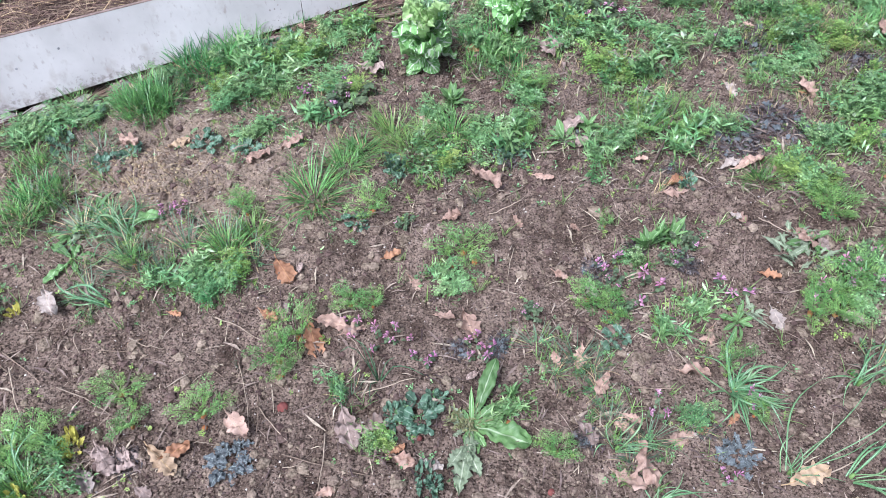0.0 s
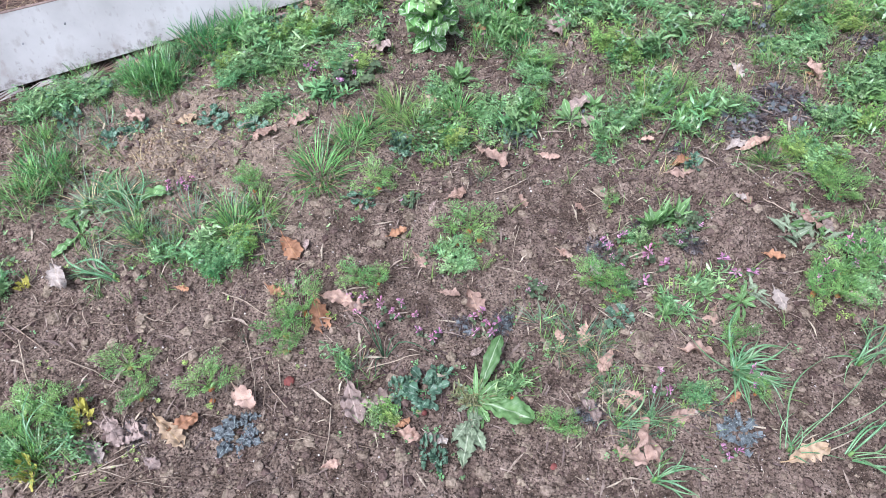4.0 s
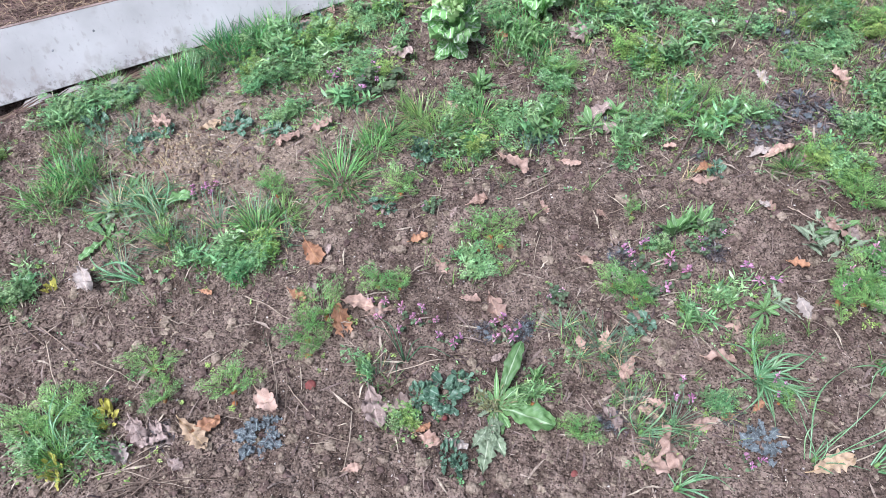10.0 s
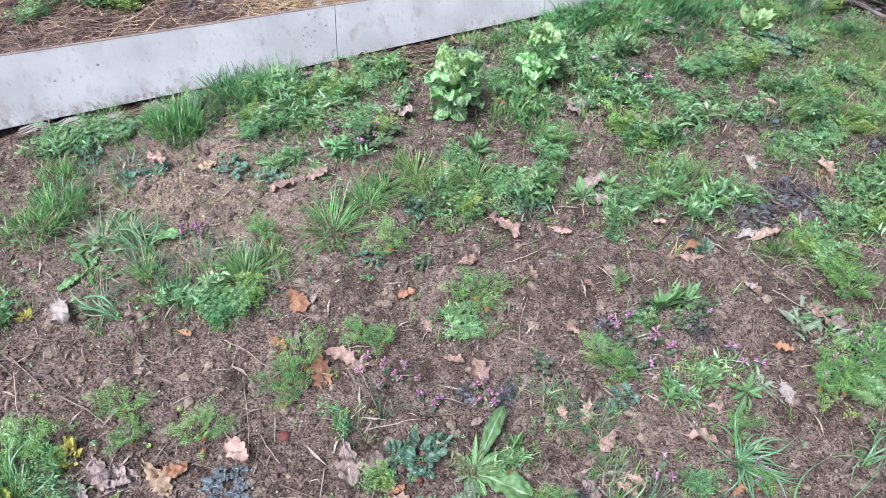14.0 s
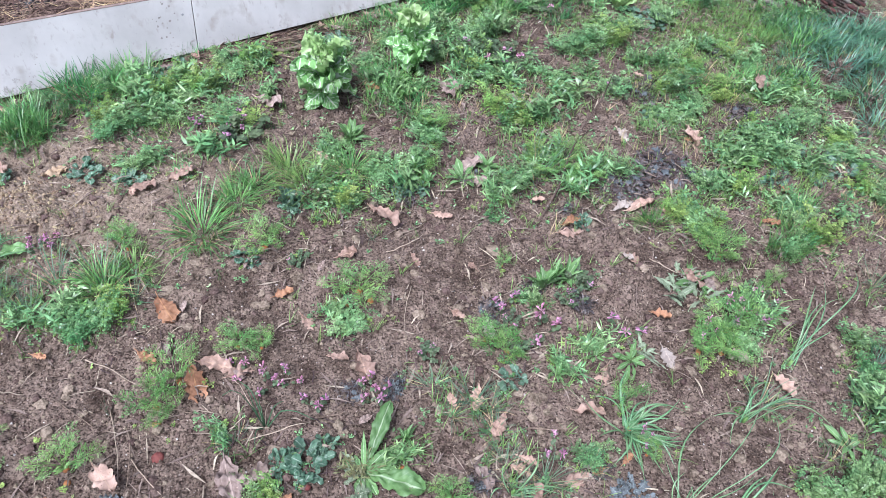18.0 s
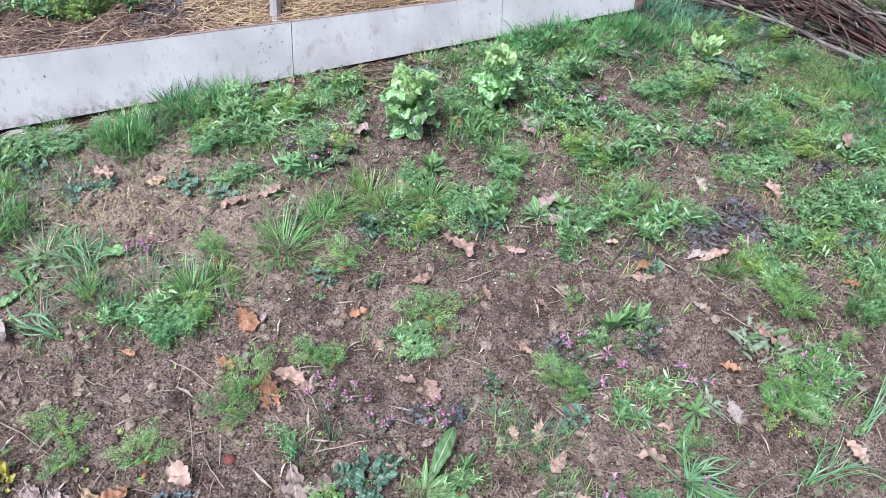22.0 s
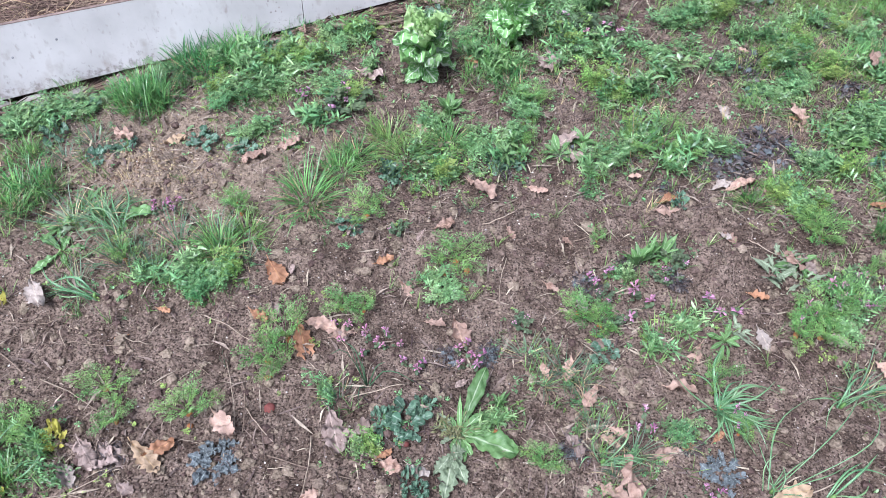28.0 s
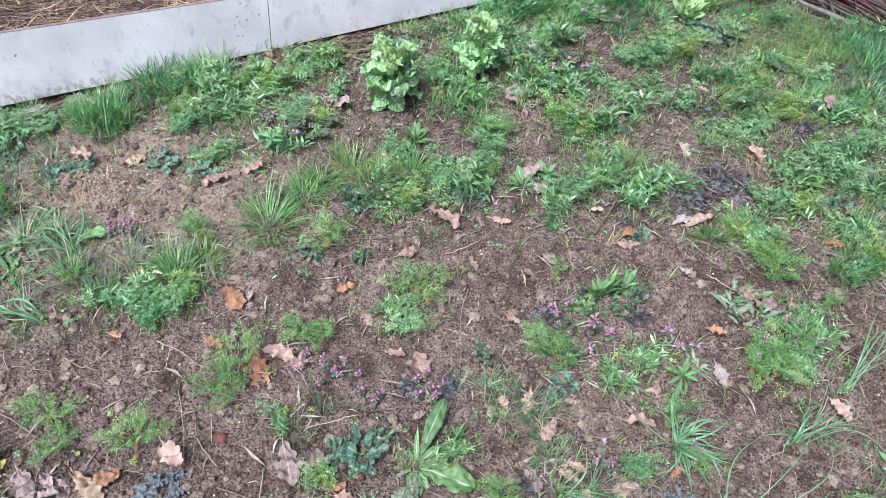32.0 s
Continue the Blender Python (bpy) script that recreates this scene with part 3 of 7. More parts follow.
def lush_tuft(k):
    """A dense deep green tuft of fine upright arching blades."""
    r, s, dry = random.Random(150 + k), Soup(), Soup()
    for i in range(135):
        yaw, q = r.uniform(0, 6.28), r.random() ** 0.5
        base = (0.095 * q * math.cos(yaw), 0.085 * q * math.sin(yaw), -0.004)
        tall = 0.45 + 0.9 * noise.noise(Vector((40 * base[0], 40 * base[1], k * 3.7))) * 0.5 + 0.5 * r.random()
        yaw += r.gauss(0, 1.2)
        s.add(*blade(max(0.03, 0.155 * tall), r.uniform(0.0024, 0.0056), r.uniform(0.0, 0.8), r.uniform(0.2, 1.8), yaw, base, 4, r.uniform(-0.5, 0.5)))
    for i in range(12):
        yaw = r.uniform(0, 6.28)
        dry.add(*blade(r.uniform(0.06, 0.12), 0.0026, r.uniform(0.7, 1.2), r.uniform(0.3, 0.8), yaw, (0.03 * math.cos(yaw), 0.03 * math.sin(yaw), 0), 4))
    ob = tagged(new("grass_tuft", s.mesh("lush_tuft", GRASS_LUSH)), "dense deep green tuft of fine arching grass", "grass", "grass tufts in the plot")
    part("withered_grass", dry, GRASS_DRY, ob, "withered straw-coloured blades")
    return ob


def deep_tuft(k):
    """A tall dark bluish tuft by the brush pile."""
    r, s = random.Random(160 + k), Soup()
    for i in range(120):
        yaw, q = r.uniform(0, 6.28), r.random() ** 0.5
        base = (0.085 * q * math.cos(yaw), 0.08 * q * math.sin(yaw), -0.004)
        s.add(*blade(r.uniform(0.05, 0.18), r.uniform(0.0026, 0.006), r.uniform(0.15, 1.0), r.uniform(0.8, 2.4), yaw + r.gauss(0, 0.7), base, 6, r.uniform(-0.6, 0.6)))
    return tagged(new("grass_tuft", s.mesh("deep_tuft", GRASS_DEEP)), "tall dark bluish-green tuft of broad grass", "grass", "grass tufts in the plot")


def leek(k):
    """Strap-leaved onion kin, sprawling."""
    r = random.Random(170 + k)
    ob = tagged(new("leek_clump"), "sprawling clump of bluish-green strap-leaved leeks on soil", "leek", "onions in the plot")
    for i in range(64):
        yaw, q = r.gauss(0.0, 1.6), r.random()
        s = Soup().add(*blade(r.uniform(0.06, 0.16), r.uniform(0.0024, 0.0052), r.uniform(0.2, 1.1), r.uniform(0.5, 1.9), yaw, (0.025 * q * math.cos(yaw), 0.025 * q * math.sin(yaw), -0.004), 6, r.uniform(-0.7, 0.7)))
        part("blade", s, LEEK if i % 8 else GRASS_DRY, ob, "" if i % 8 else "withered pale blade")
    return ob


def bloom(k):
    """A sparse dead-nettle, mostly flower whorls."""
    r = random.Random(180 + k)
    ob = tagged(new("dead_nettle"), "small red dead-nettle in flower with violet-pink hooded blooms", "wildflower", "dead-nettles in the plot")
    for i in range(3):
        yaw, lean, L = i * 2.1 + r.uniform(-0.4, 0.4), r.uniform(0.1, 0.8), r.uniform(0.03, 0.06)
        d = Vector((math.cos(yaw) * math.sin(lean), math.sin(yaw) * math.sin(lean), math.cos(lean)))
        base = Vector((0.012 * math.cos(yaw), 0.012 * math.sin(yaw), -0.003))
        st = part("stem", Soup().add(*tube([base, base + d * L * 0.5 + Vector((0, 0, 0.003)), base + d * L], [0.0013, 0.0012, 0.001], 4)), NETTLE_STEM, ob)
        lv, fl = Soup(), Soup()
        for g in range(11):
            size = r.uniform(0.007, 0.014)
            lv.add(*leaf(size, size * 0.85, OVATE, r.uniform(-0.3, 0.7), 0.9, 0.3, 0.06, 2, 3, 3, r.randrange(999), 0.3), m=Matrix.Translation(base + d * L * r.uniform(0.1, 0.95)) @ Matrix.Rotation(r.uniform(0, 6.28), 4, "Z"))
        for g in range(11):
            q, el = r.uniform(0, 6.28), r.uniform(-0.1, 1.2)
            e = Vector((math.cos(q) * math.cos(el), math.sin(q) * math.cos(el), math.sin(el)))
            p0 = base + d * L * r.uniform(0.7, 1.05)
            fl.add(*tube([p0, p0 + e * 0.006, p0 + e * 0.010 + Vector((0, 0, 0.002)), p0 + e * 0.014], [0.0008, 0.0011, 0.0026, 0.0012], 4))
        part("foliage", lv, NETTLE_LEAF, st)
        part("flower_whorl", fl, NETTLE_FLOWER, st, "whorl of small violet-pink hooded flowers")
    return ob


def thin_tuft(k):
    r, s, dry = random.Random(200 + k), Soup(), Soup()
    for i in range(34):
        yaw, q = r.uniform(0, 6.28), r.random()
        base = (0.03 * q * math.cos(yaw), 0.03 * q * math.sin(yaw), -0.003)
        (s if i % 6 else dry).add(*blade(r.uniform(0.07, 0.14), r.uniform(0.0018, 0.0032), r.uniform(0.4, 1.1), r.uniform(0.3, 0.9), yaw, base, 5, r.uniform(-0.9, 0.9)))
    ob = tagged(new("grass_tuft", s.mesh("thin_tuft", GRASS_BLUE)), "sparse tuft of thin bluish-green grass lying on soil", "grass", "grass tufts in the plot")
    part("withered_grass", dry, GRASS_DRY, ob, "pale dry blades")
    return ob


def onion(k):
    r = random.Random(300 + k)
    ob = tagged(new("spring_onion"), "blue-green spring onion with long bent tubular shoots", "onion", "onions in the plot")
    for i in range(10):
        s, yaw, lean = Soup(), r.uniform(0, 6.28), r.uniform(0.2, 0.9)
        pts, p, ang, n = [], Vector((0.006 * math.cos(yaw), 0.006 * math.sin(yaw), -0.005)), lean, 7
        L, kink = r.uniform(0.10, 0.26), r.uniform(0.2, 0.75)
        for j in range(n + 1):
            pts.append(p.copy())
            ang += (0.75 if j / n > kink else 0.06) * r.uniform(0.3, 1.0)
            ang = min(ang, 1.9)
            yaw += r.uniform(-0.22, 0.22)
            p = p + L / n * Vector((math.cos(yaw) * math.sin(ang), math.sin(yaw) * math.sin(ang), math.cos(ang)))
        pts = [Vector((q.x, q.y, max(q.z, -0.005))) for q in pts]
        s.add(*tube(pts, [(0.0026 if i % 4 else 0.0014) * (1 - 0.75 * j / n) + 0.0004 for j in range(n + 1)], 6))
        part("shoot", s, ONION if i % 4 else STALK, ob, "" if i % 4 else "withered pale shoot")
    return ob


def frond_soup(seed, L=0.1, lush=1.0):
    r, s = random.Random(seed), Soup()
    ang, p, n = r.uniform(0.15, 0.75), Vector((0, 0, 0)), 11
    pts, bend = [], r.uniform(0.4, 1.1)
    for j in range(n + 1):
        t = j / n
        pts.append(p.copy())
        q = ang + bend * t
        p = p + L / n * Vector((math.sin(q), 0, math.cos(q)))
    s.add(*tube(pts, [0.0012 * (1 - 0.7 * j / n) for j in range(n + 1)], 3))
    for j in range(5, n + 1):
        t = j / n
        q = ang + bend * t
        ahead = Vector((math.sin(q), 0, math.cos(q)))
        for sgn in (-1, 1):
            plen = 0.5 * L * (1.12 - t) * r.uniform(0.5, 1.25) * lush + 0.007
            d = (Vector((0, sgn, 0)) * r.uniform(0.7, 1.0) + ahead * r.uniform(0.2, 1.0) + Vector((0, 0, r.uniform(-0.4, 0.5)))).normalized()
            side = d.cross(Vector((0, 0, 1))).normalized()
            for m in range(1, 6):
                if r.random() < 0.2:
                    continue
                b = pts[j] + d * plen * m / 5.5
                for g in (-1, 1):
                    ll = plen * 0.34 * (1.2 - m / 6) * r.uniform(0.7, 1.3) + 0.003
                    e = (d * r.uniform(0.3, 1.0) + side * g * r.uniform(0.4, 1.0) + Vector((0, 0, r.uniform(-0.5, 0.7)))).normalized() * ll
                    wv = e.cross(Vector((0.1, 0.2, 1))).normalized() * (0.0004 + ll * 0.07)
                    s.add([b, b + e * 0.5 + wv, b + e, b + e * 0.5 - wv], [(0, 1, 2, 3)])
    return s


def carrot(k):
    r = random.Random(400 + k)
    ob = tagged(new("carrot_plant"), "young carrot plant with feathery bright green fronds and orange crown", "carrot", "carrots in the plot")
    c = Soup()
    c.add(*tube([(0, 0, -0.02), (0, 0, 0.002), (0.0005, 0, 0.009), (0, 0, 0.012)], [0.008, 0.009, 0.0075, 0.003], 9))
    part("root_crown", c, CARROT_ROOT, ob, "orange carrot shoulder above the soil")
    for i in range(11):
        f = part("frond", frond_soup(410 + 20 * k + i, r.uniform(0.045, 0.11)), CARROT_LEAF, ob)
        f.matrix_basis = Matrix.Translation((r.uniform(-0.003, 0.003), r.uniform(-0.003, 0.003), 0.008)) @ Matrix.Rotation(i * 2.4 + r.uniform(-0.3, 0.3), 4, "Z")
    return ob


def nettle(k):
    r = random.Random(500 + k)
    ob = tagged(new("dead_nettle"), "red dead-nettle with purple-pink flowers among dark green leaves", "wildflower", "dead-nettles in the plot")
    for i in range(7):
        yaw, lean = i * 0.9 + r.uniform(-0.3, 0.3), r.uniform(0.15, 0.95)
        L = r.uniform(0.045, 0.08)
        d = Vector((math.cos(yaw) * math.sin(lean), math.sin(yaw) * math.sin(lean), math.cos(lean)))
        base = Vector((0.008 * math.cos(yaw), 0.008 * math.sin(yaw), -0.003))
        st = part("stem", Soup().add(*tube([base, base + d * L * 0.5 + Vector((0, 0, 0.003)), base + d * L], [0.0013, 0.0012, 0.001], 5)), NETTLE_STEM, ob)
        lv, fl = Soup(), Soup()
        for level in range(5):
            t = 0.35 + 0.16 * level
            size = 0.0125 * (1.1 - 0.45 * abs(t - 0.6)) * r.uniform(0.8, 1.2)
            for g in range(3 if level < 3 else 5):
                m = Matrix.Translation(base + d * L * t) @ Matrix.Rotation(yaw + g * (2.1 if level < 3 else 1.26) + level * 1.3 + r.uniform(-0.4, 0.4), 4, "Z")
                lv.add(*leaf(size, size * 0.85, OVATE, r.uniform(-0.3, 0.7), 0.9, 0.3, 0.06, 2, 3, 3, r.randrange(999), 0.3), m=m)
        if i == 0 or (i == 3 and k % 2 == 0):
            for g in range(10):
                a, el = r.uniform(0, 6.28), r.uniform(0.1, 1.1)
                e = Vector((math.cos(a) * math.cos(el), math.sin(a) * math.cos(el), math.sin(el)))
                p0 = base + d * L * r.uniform(0.78, 1.0)
                fl.add(*tube([p0, p0 + e * 0.006, p0 + e * 0.010 + Vector((0, 0, 0.002)), p0 + e * 0.013], [0.0007, 0.001, 0.0023, 0.001], 4))
        part("foliage", lv, NETTLE_LEAF, st)
        if fl.v:
            part("flower_whorl", fl, NETTLE_FLOWER, st, "whorl of small purple-pink hooded flowers")
    return ob


def lobed(L, r):
    """A small divided leaf: a midrib's worth of narrow lobes."""
    v, f, n = [], [], r.randint(2, 3)
    lift, wob = r.uniform(-0.2, 0.7), r.uniform(0.5, 1.0)
    for i in range(n + 1):
        x = L * (0.35 + 0.5 * i / n)
        for sgn in ((-1, 1) if i < n else (0,)):
            q, w = L * 0.33 * r.uniform(0.7, 1.3), L * 0.115
            d = Vector((0.5 + 0.5 * (sgn == 0), sgn * 0.9, r.uniform(-0.3, 0.4))) * q * (1.3 if sgn == 0 else 1.0)
            side = Vector((-d.y, d.x, 0)).normalized() * w
            b = Vector((x, 0, lift * x - wob * x * x / L * 0.5))
            k = len(v)
            v += [b, b + d * 0.6 + side, b + d, b + d * 0.6 - side]
            f.append((k, k + 1, k + 2, k + 3))
    return v, f, [(0.5, 0.5)] * len(v)


WEED_FORMS = (
    ("low spreading clump of green chickweed on soil", "WEED", "oval", 0.55),
    ("low mat of blue-green speedwell leaves over litter", "MAT", "lobed", 0.8),
    ("low clump of yellow-green cress with divided leaves", "CRESS", "lobed", 0.9),
    ("tangled clump of narrow-leaved green weeds", "WEED", "narrow", 0.2),
    ("ragged clump of narrow grey-green weed leaves", "MAT", "narrow", 0.28),
    ("mixed clump of finely divided green weeds", "WEED", "lobed", 0.8),
)


def weed(k):
    """A low clump of weeds: small oval, narrow or divided leaves along sprawling stems."""
    r = random.Random(600 + k)
    label, tint, form, ratio = WEED_FORMS[k % 6]
    mat = {"WEED": WEED_LEAF, "MAT": MAT_LEAF, "CRESS": CRESS_LEAF}[tint]
    ob = tagged(new("weed_clump"), label, "weed", "weeds in the plot")
    for q in range(6):
        yaw, lean = q * 1.05 + r.uniform(-0.3, 0.3), r.uniform(0.2, 1.35)
        L, st, lv = r.uniform(0.035, 0.135), Soup(), Soup()
        pts, p, ang = [], Vector((0, 0, -0.003)), lean
        for j in range(6):
            pts.append(p.copy())
            ang = ang * 0.9
            p = p + L / 5 * Vector((math.cos(yaw) * math.sin(ang), math.sin(yaw) * math.sin(ang), math.cos(ang) * 0.8))
            yaw += r.uniform(-0.25, 0.25)
        st.add(*tube(pts, [0.0009] * 6, 3))
        for j in range(1, 6):
            for g in range(7):
                m = Matrix.Translation(pts[j] + Vector((r.gauss(0, 0.012), r.gauss(0, 0.012), r.uniform(-0.006, 0.016)))) @ Matrix.Rotation(r.uniform(0, 6.28), 4, "Z") @ Matrix.Rotation(r.uniform(-0.6, 0.6), 4, "X")
                if form == "lobed":
                    lv.add(*lobed(r.uniform(0.014, 0.032), r), m=m)
                elif form == "narrow":
                    size = r.uniform(0.015, 0.045)
                    lv.add(*leaf(size, size * ratio * r.uniform(0.6, 1.1), LONG, r.uniform(0.0, 1.1), r.uniform(0.3, 1.4), 0.0, 0.0, 2, 3, 2, r.randrange(999)), m=m)
                else:
                    size = r.uniform(0.007, 0.018)
                    lv.add(*leaf(size, size * ratio, OVATE, r.uniform(-0.2, 0.8), r.uniform(0.3, 0.9), 0.25, 0.02, 2, 2, 3, r.randrange(999)), m=m)
        stem = part("stem", st, STEM_GREEN, ob)
        part("foliage", lv, mat, stem)
    return ob


def leafy(name, label, category, group, mat, n, shape, L, W, rise, droop, fold, ripple, seed, spread=0.004):
    """A rosette whose leaves are parts, in rings from the outside in."""
    r = random.Random(seed)
    ob = tagged(new(name), label, category, group)
    for i in range(n):
        t = i / max(1, n - 1)
        ll = r.uniform(*L) * (1 - 0.35 * t)
        s = Soup().add(*leaf(ll, ll * r.uniform(*W), shape, r.uniform(*rise) + 0.55 * t, r.uniform(*droop), r.uniform(*fold), ripple, r.uniform(2, 4), 9, 5, r.randrange(9999), 0.25))
        lf = part("leaf", s, mat, ob)
        a, q = i * 2.399 + r.uniform(-0.3, 0.3), spread * math.sqrt(r.random())
        turn = a if spread < 0.01 else a + r.gauss(0, 1.0)
        lf.matrix_basis = Matrix.Translation((q * math.cos(a), q * math.sin(a), 0.003 + 0.008 * t)) @ Matrix.Rotation(turn, 4, "Z") @ Matrix.Rotation(r.uniform(-0.45, 0.45), 4, "X")
    return ob


def blue_weed(k):
    return leafy("poppy_seedling", "blue-green rosette of rounded seedling leaves on soil", "weed", "weeds in the plot", BLUE_LEAF, 30, (ROUND, OBLONG)[k % 2], (0.018, 0.042), (0.6, 0.95), (-0.1, 0.7), (0.2, 1.0), (-0.1, 0.4), 0.1, 700 + k, 0.034)


def withered(k):
    """A rotted plant: a tangle of dark shreds and bent stems, with a few small leaves left."""
    r = random.Random(800 + k)
    ob = tagged(new("withered_plant"), "blackened frost-bitten plant collapsed into dark brown shreds on soil", "weed", "withered plants in the plot")
    s, st = Soup(), Soup()
    for i in range(260):
        a, q = r.uniform(0, 6.28), 0.062 * math.sqrt(r.random())
        L = r.uniform(0.010, 0.034)
        m = Matrix.Translation((q * math.cos(a), q * math.sin(a), r.uniform(0.0, 0.020) * (1.1 - q / 0.07))) @ Matrix.Rotation(r.uniform(0, 6.28), 4, "Z") @ Matrix.Rotation(r.uniform(-0.9, 0.9), 4, "X")
        s.add(*leaf(L, L * r.uniform(0.12, 0.42), (FROND, LONG)[i % 2], r.uniform(-0.3, 0.8), r.uniform(0.2, 2.2), r.uniform(-0.6, 0.8), 0.3, 2, 3, 3, r.randrange(999), 0.4), m=m)
    part("rotted_tangle", s, DEAD_LEAF, ob)
    for i in range(26):
        a, q, b = r.uniform(0, 6.28), 0.04 * r.random(), r.uniform(0, 6.28)
        L, p = r.uniform(0.03, 0.08), Vector((q * math.cos(a), q * math.sin(a), r.uniform(0.004, 0.016)))
        d = Vector((math.cos(b), math.sin(b), 0)) * L
        st.add(*tube([p, p + d * 0.5 + Vector((r.gauss(0, 0.006), r.gauss(0, 0.006), r.uniform(0.004, 0.02))), p + d], [0.0011, 0.0011, 0.0007], 3))
    part("stem_tangle", st, DUFF, ob, "thin bent brown stem tangle")
    for i in range(7):
        a, q, L = r.uniform(0, 6.28), 0.05 * math.sqrt(r.random()), r.uniform(0.018, 0.036)
        lf = part("leaf", Soup().add(*leaf(L, L * r.uniform(0.5, 0.9), FROND, r.uniform(0, 0.5), r.uniform(0.2, 1.2), r.uniform(-0.4, 0.6), 0.25, 3, 7, 4, r.randrange(999), 0.4)), DEAD_GREY, ob, "limp blue-grey leaf")
        lf.matrix_basis = Matrix.Translation((q * math.cos(a), q * math.sin(a), r.uniform(0.006, 0.018))) @ Matrix.Rotation(r.uniform(0, 6.28), 4, "Z")
    return ob


def rosette(k):
    return leafy("dandelion", "dandelion rosette of toothed green leaves", "weed", "dandelions in the plot", ROSETTE_LEAF, 11, (TOOTHED, LONG)[k % 2], (0.06, 0.1), (0.22, 0.34), (0.3, 0.9), (0.4, 1.1), (0.15, 0.4), 0.05, 900 + k, 0.004)


def limp(k):
    return leafy("withered_plant", "limp grey-green withered weed collapsed on soil", "weed", "withered plants in the plot", PALE_LEAF, 20, (LONG, FROND)[k % 2], (0.04, 0.085), (0.16, 0.32), (0.0, 0.6), (0.3, 1.4), (-0.3, 0.4), 0.12, 990 + k, 0.03)


def silvery(k):
    return leafy("silvery_rosette", "flat slate-grey rosette of lobed leaves speckled with white", "weed", "withered plants in the plot", SILVER_LEAF, 34, FROND, (0.018, 0.042), (0.55, 0.95), (-0.05, 0.5), (0.1, 1.0), (-0.4, 0.6), 0.28, 970 + k, 0.036)


def yellowed(k):
    return leafy("yellowed_weed", "weed with bright yellow dying leaves", "weed", "weeds in the plot", YELLOW_LEAF, 16, OVATE, (0.02, 0.04), (0.5, 0.7), (0.1, 0.8), (0.3, 1.0), (0.0, 0.4), 0.1, 950 + k, 0.03)


KINDS = {
    "silver": (silvery, 0.065, 0.03, 2),
    "limp": (limp, 0.085, 0.05, 2),
    "cress": (yellowed, 0.055, 0.04, 1),
    "grass": (grass_tuft, 0.085, 0.13, 6),
    "lush": (lush_tuft, 0.085, 0.13, 5),
    "deep": (deep_tuft, 0.085, 0.13, 3),
    "leek": (leek, 0.085, 0.08, 2),
    "bloom": (bloom, 0.032, 0.055, 4),
    "thin": (thin_tuft, 0.09, 0.07, 4),
    "onion": (onion, 0.09, 0.15, 4),
    "carrot": (carrot, 0.062, 0.085, 4),
    "nettle": (nettle, 0.045, 0.07, 5),
    "weed": (weed, 0.075, 0.065, 6),
    "blueweed": (blue_weed, 0.065, 0.05, 4),
    "dead": (withered, 0.065, 0.045, 6),
    "rosette": (rosette, 0.075, 0.07, 4),
}

# ---- the ground: one sheet, fine in the plot and wide to the horizon ----
def ground():
    xs, ys, Z = GX, GY, GZ
    X, Y = np.meshgrid(xs, ys)
    me = bpy.data.meshes.new("ground")
    w, h = len(xs), len(ys)
    idx = np.arange(w * h).reshape(h, w)
    quads = np.stack([idx[:-1, :-1], idx[:-1, 1:], idx[1:, 1:], idx[1:, :-1]], -1).reshape(-1, 4)
    me.from_pydata(np.stack([X, Y, Z], -1).reshape(-1, 3).tolist(), [], quads.tolist())
    me.materials.append(SOIL)
    return tagged(new("ground", me), "crumbly brown garden soil with crust and clods", "soil", kind="structure")


GROUND = ground()

# ---- the raised bed: edging boards, stakes, soil, mulch ----
BED0, ALONG, BACK = Vector((-0.706, 2.827, 0)), Vector((0.855, 0.519, 0)), Vector((-0.519, 0.855, 0))


# The plot slopes: the ground is level in these axes, and what was set plumb (boards, stakes, pickets, wall) leans by the slope.
PLUMB = Vector((-0.086, 0.397, 0.914)).normalized()
LEAN = Vector((0, 0, 1)).rotation_difference(PLUMB).to_matrix().to_4x4()


def bed(s, w, z=0.0):
    """A point s metres along the boards from their first joint, w behind their face and z up them."""
    return BED0 + ALONG * s + BACK * w + PLUMB * z


BED_TURN = math.atan2(ALONG.y, ALONG.x)


def box(a, b, w0, w1, za, zb, ta, tb):
    """A bar along the bed from s = a to b, w0 to w1 deep, bottoms za, zb and tops ta, tb at its two ends, with eased edges."""
    bm = bmesh.new()
    v = [bm.verts.new(bed(s, w, z)) for s, w, z in ((a, w0, za), (b, w0, zb), (b, w1, zb), (a, w1, za), (a, w0, ta), (b, w0, tb), (b, w1, tb), (a, w1, ta))]
    for q in ((0, 3, 2, 1), (4, 5, 6, 7), (0, 1, 5, 4), (1, 2, 6, 5), (2, 3, 7, 6), (3, 0, 4, 7)):
        bm.faces.new([v[i] for i in q])
    bmesh.ops.bevel(bm, geom=bm.edges[:], offset=0.0015, segments=1, affect="EDGES")
    return bm


def board(a, b, za, zb, ta, tb, label):
    ob = tagged(new("edging_board"), label, "board", "boards along the raised bed")
    part("panel", from_bm(box(a + 0.0015, b - 0.0015, 0.0, 0.008, za, zb, ta, tb), BOARD), None, ob)
    part("top_edge", from_bm(box(a + 0.0015, b - 0.0015, -0.001, 0.010, ta, tb, ta + 0.0045, tb + 0.0045), BOARD_EDGE), None, ob, "brownish worn top edge")
    return ob


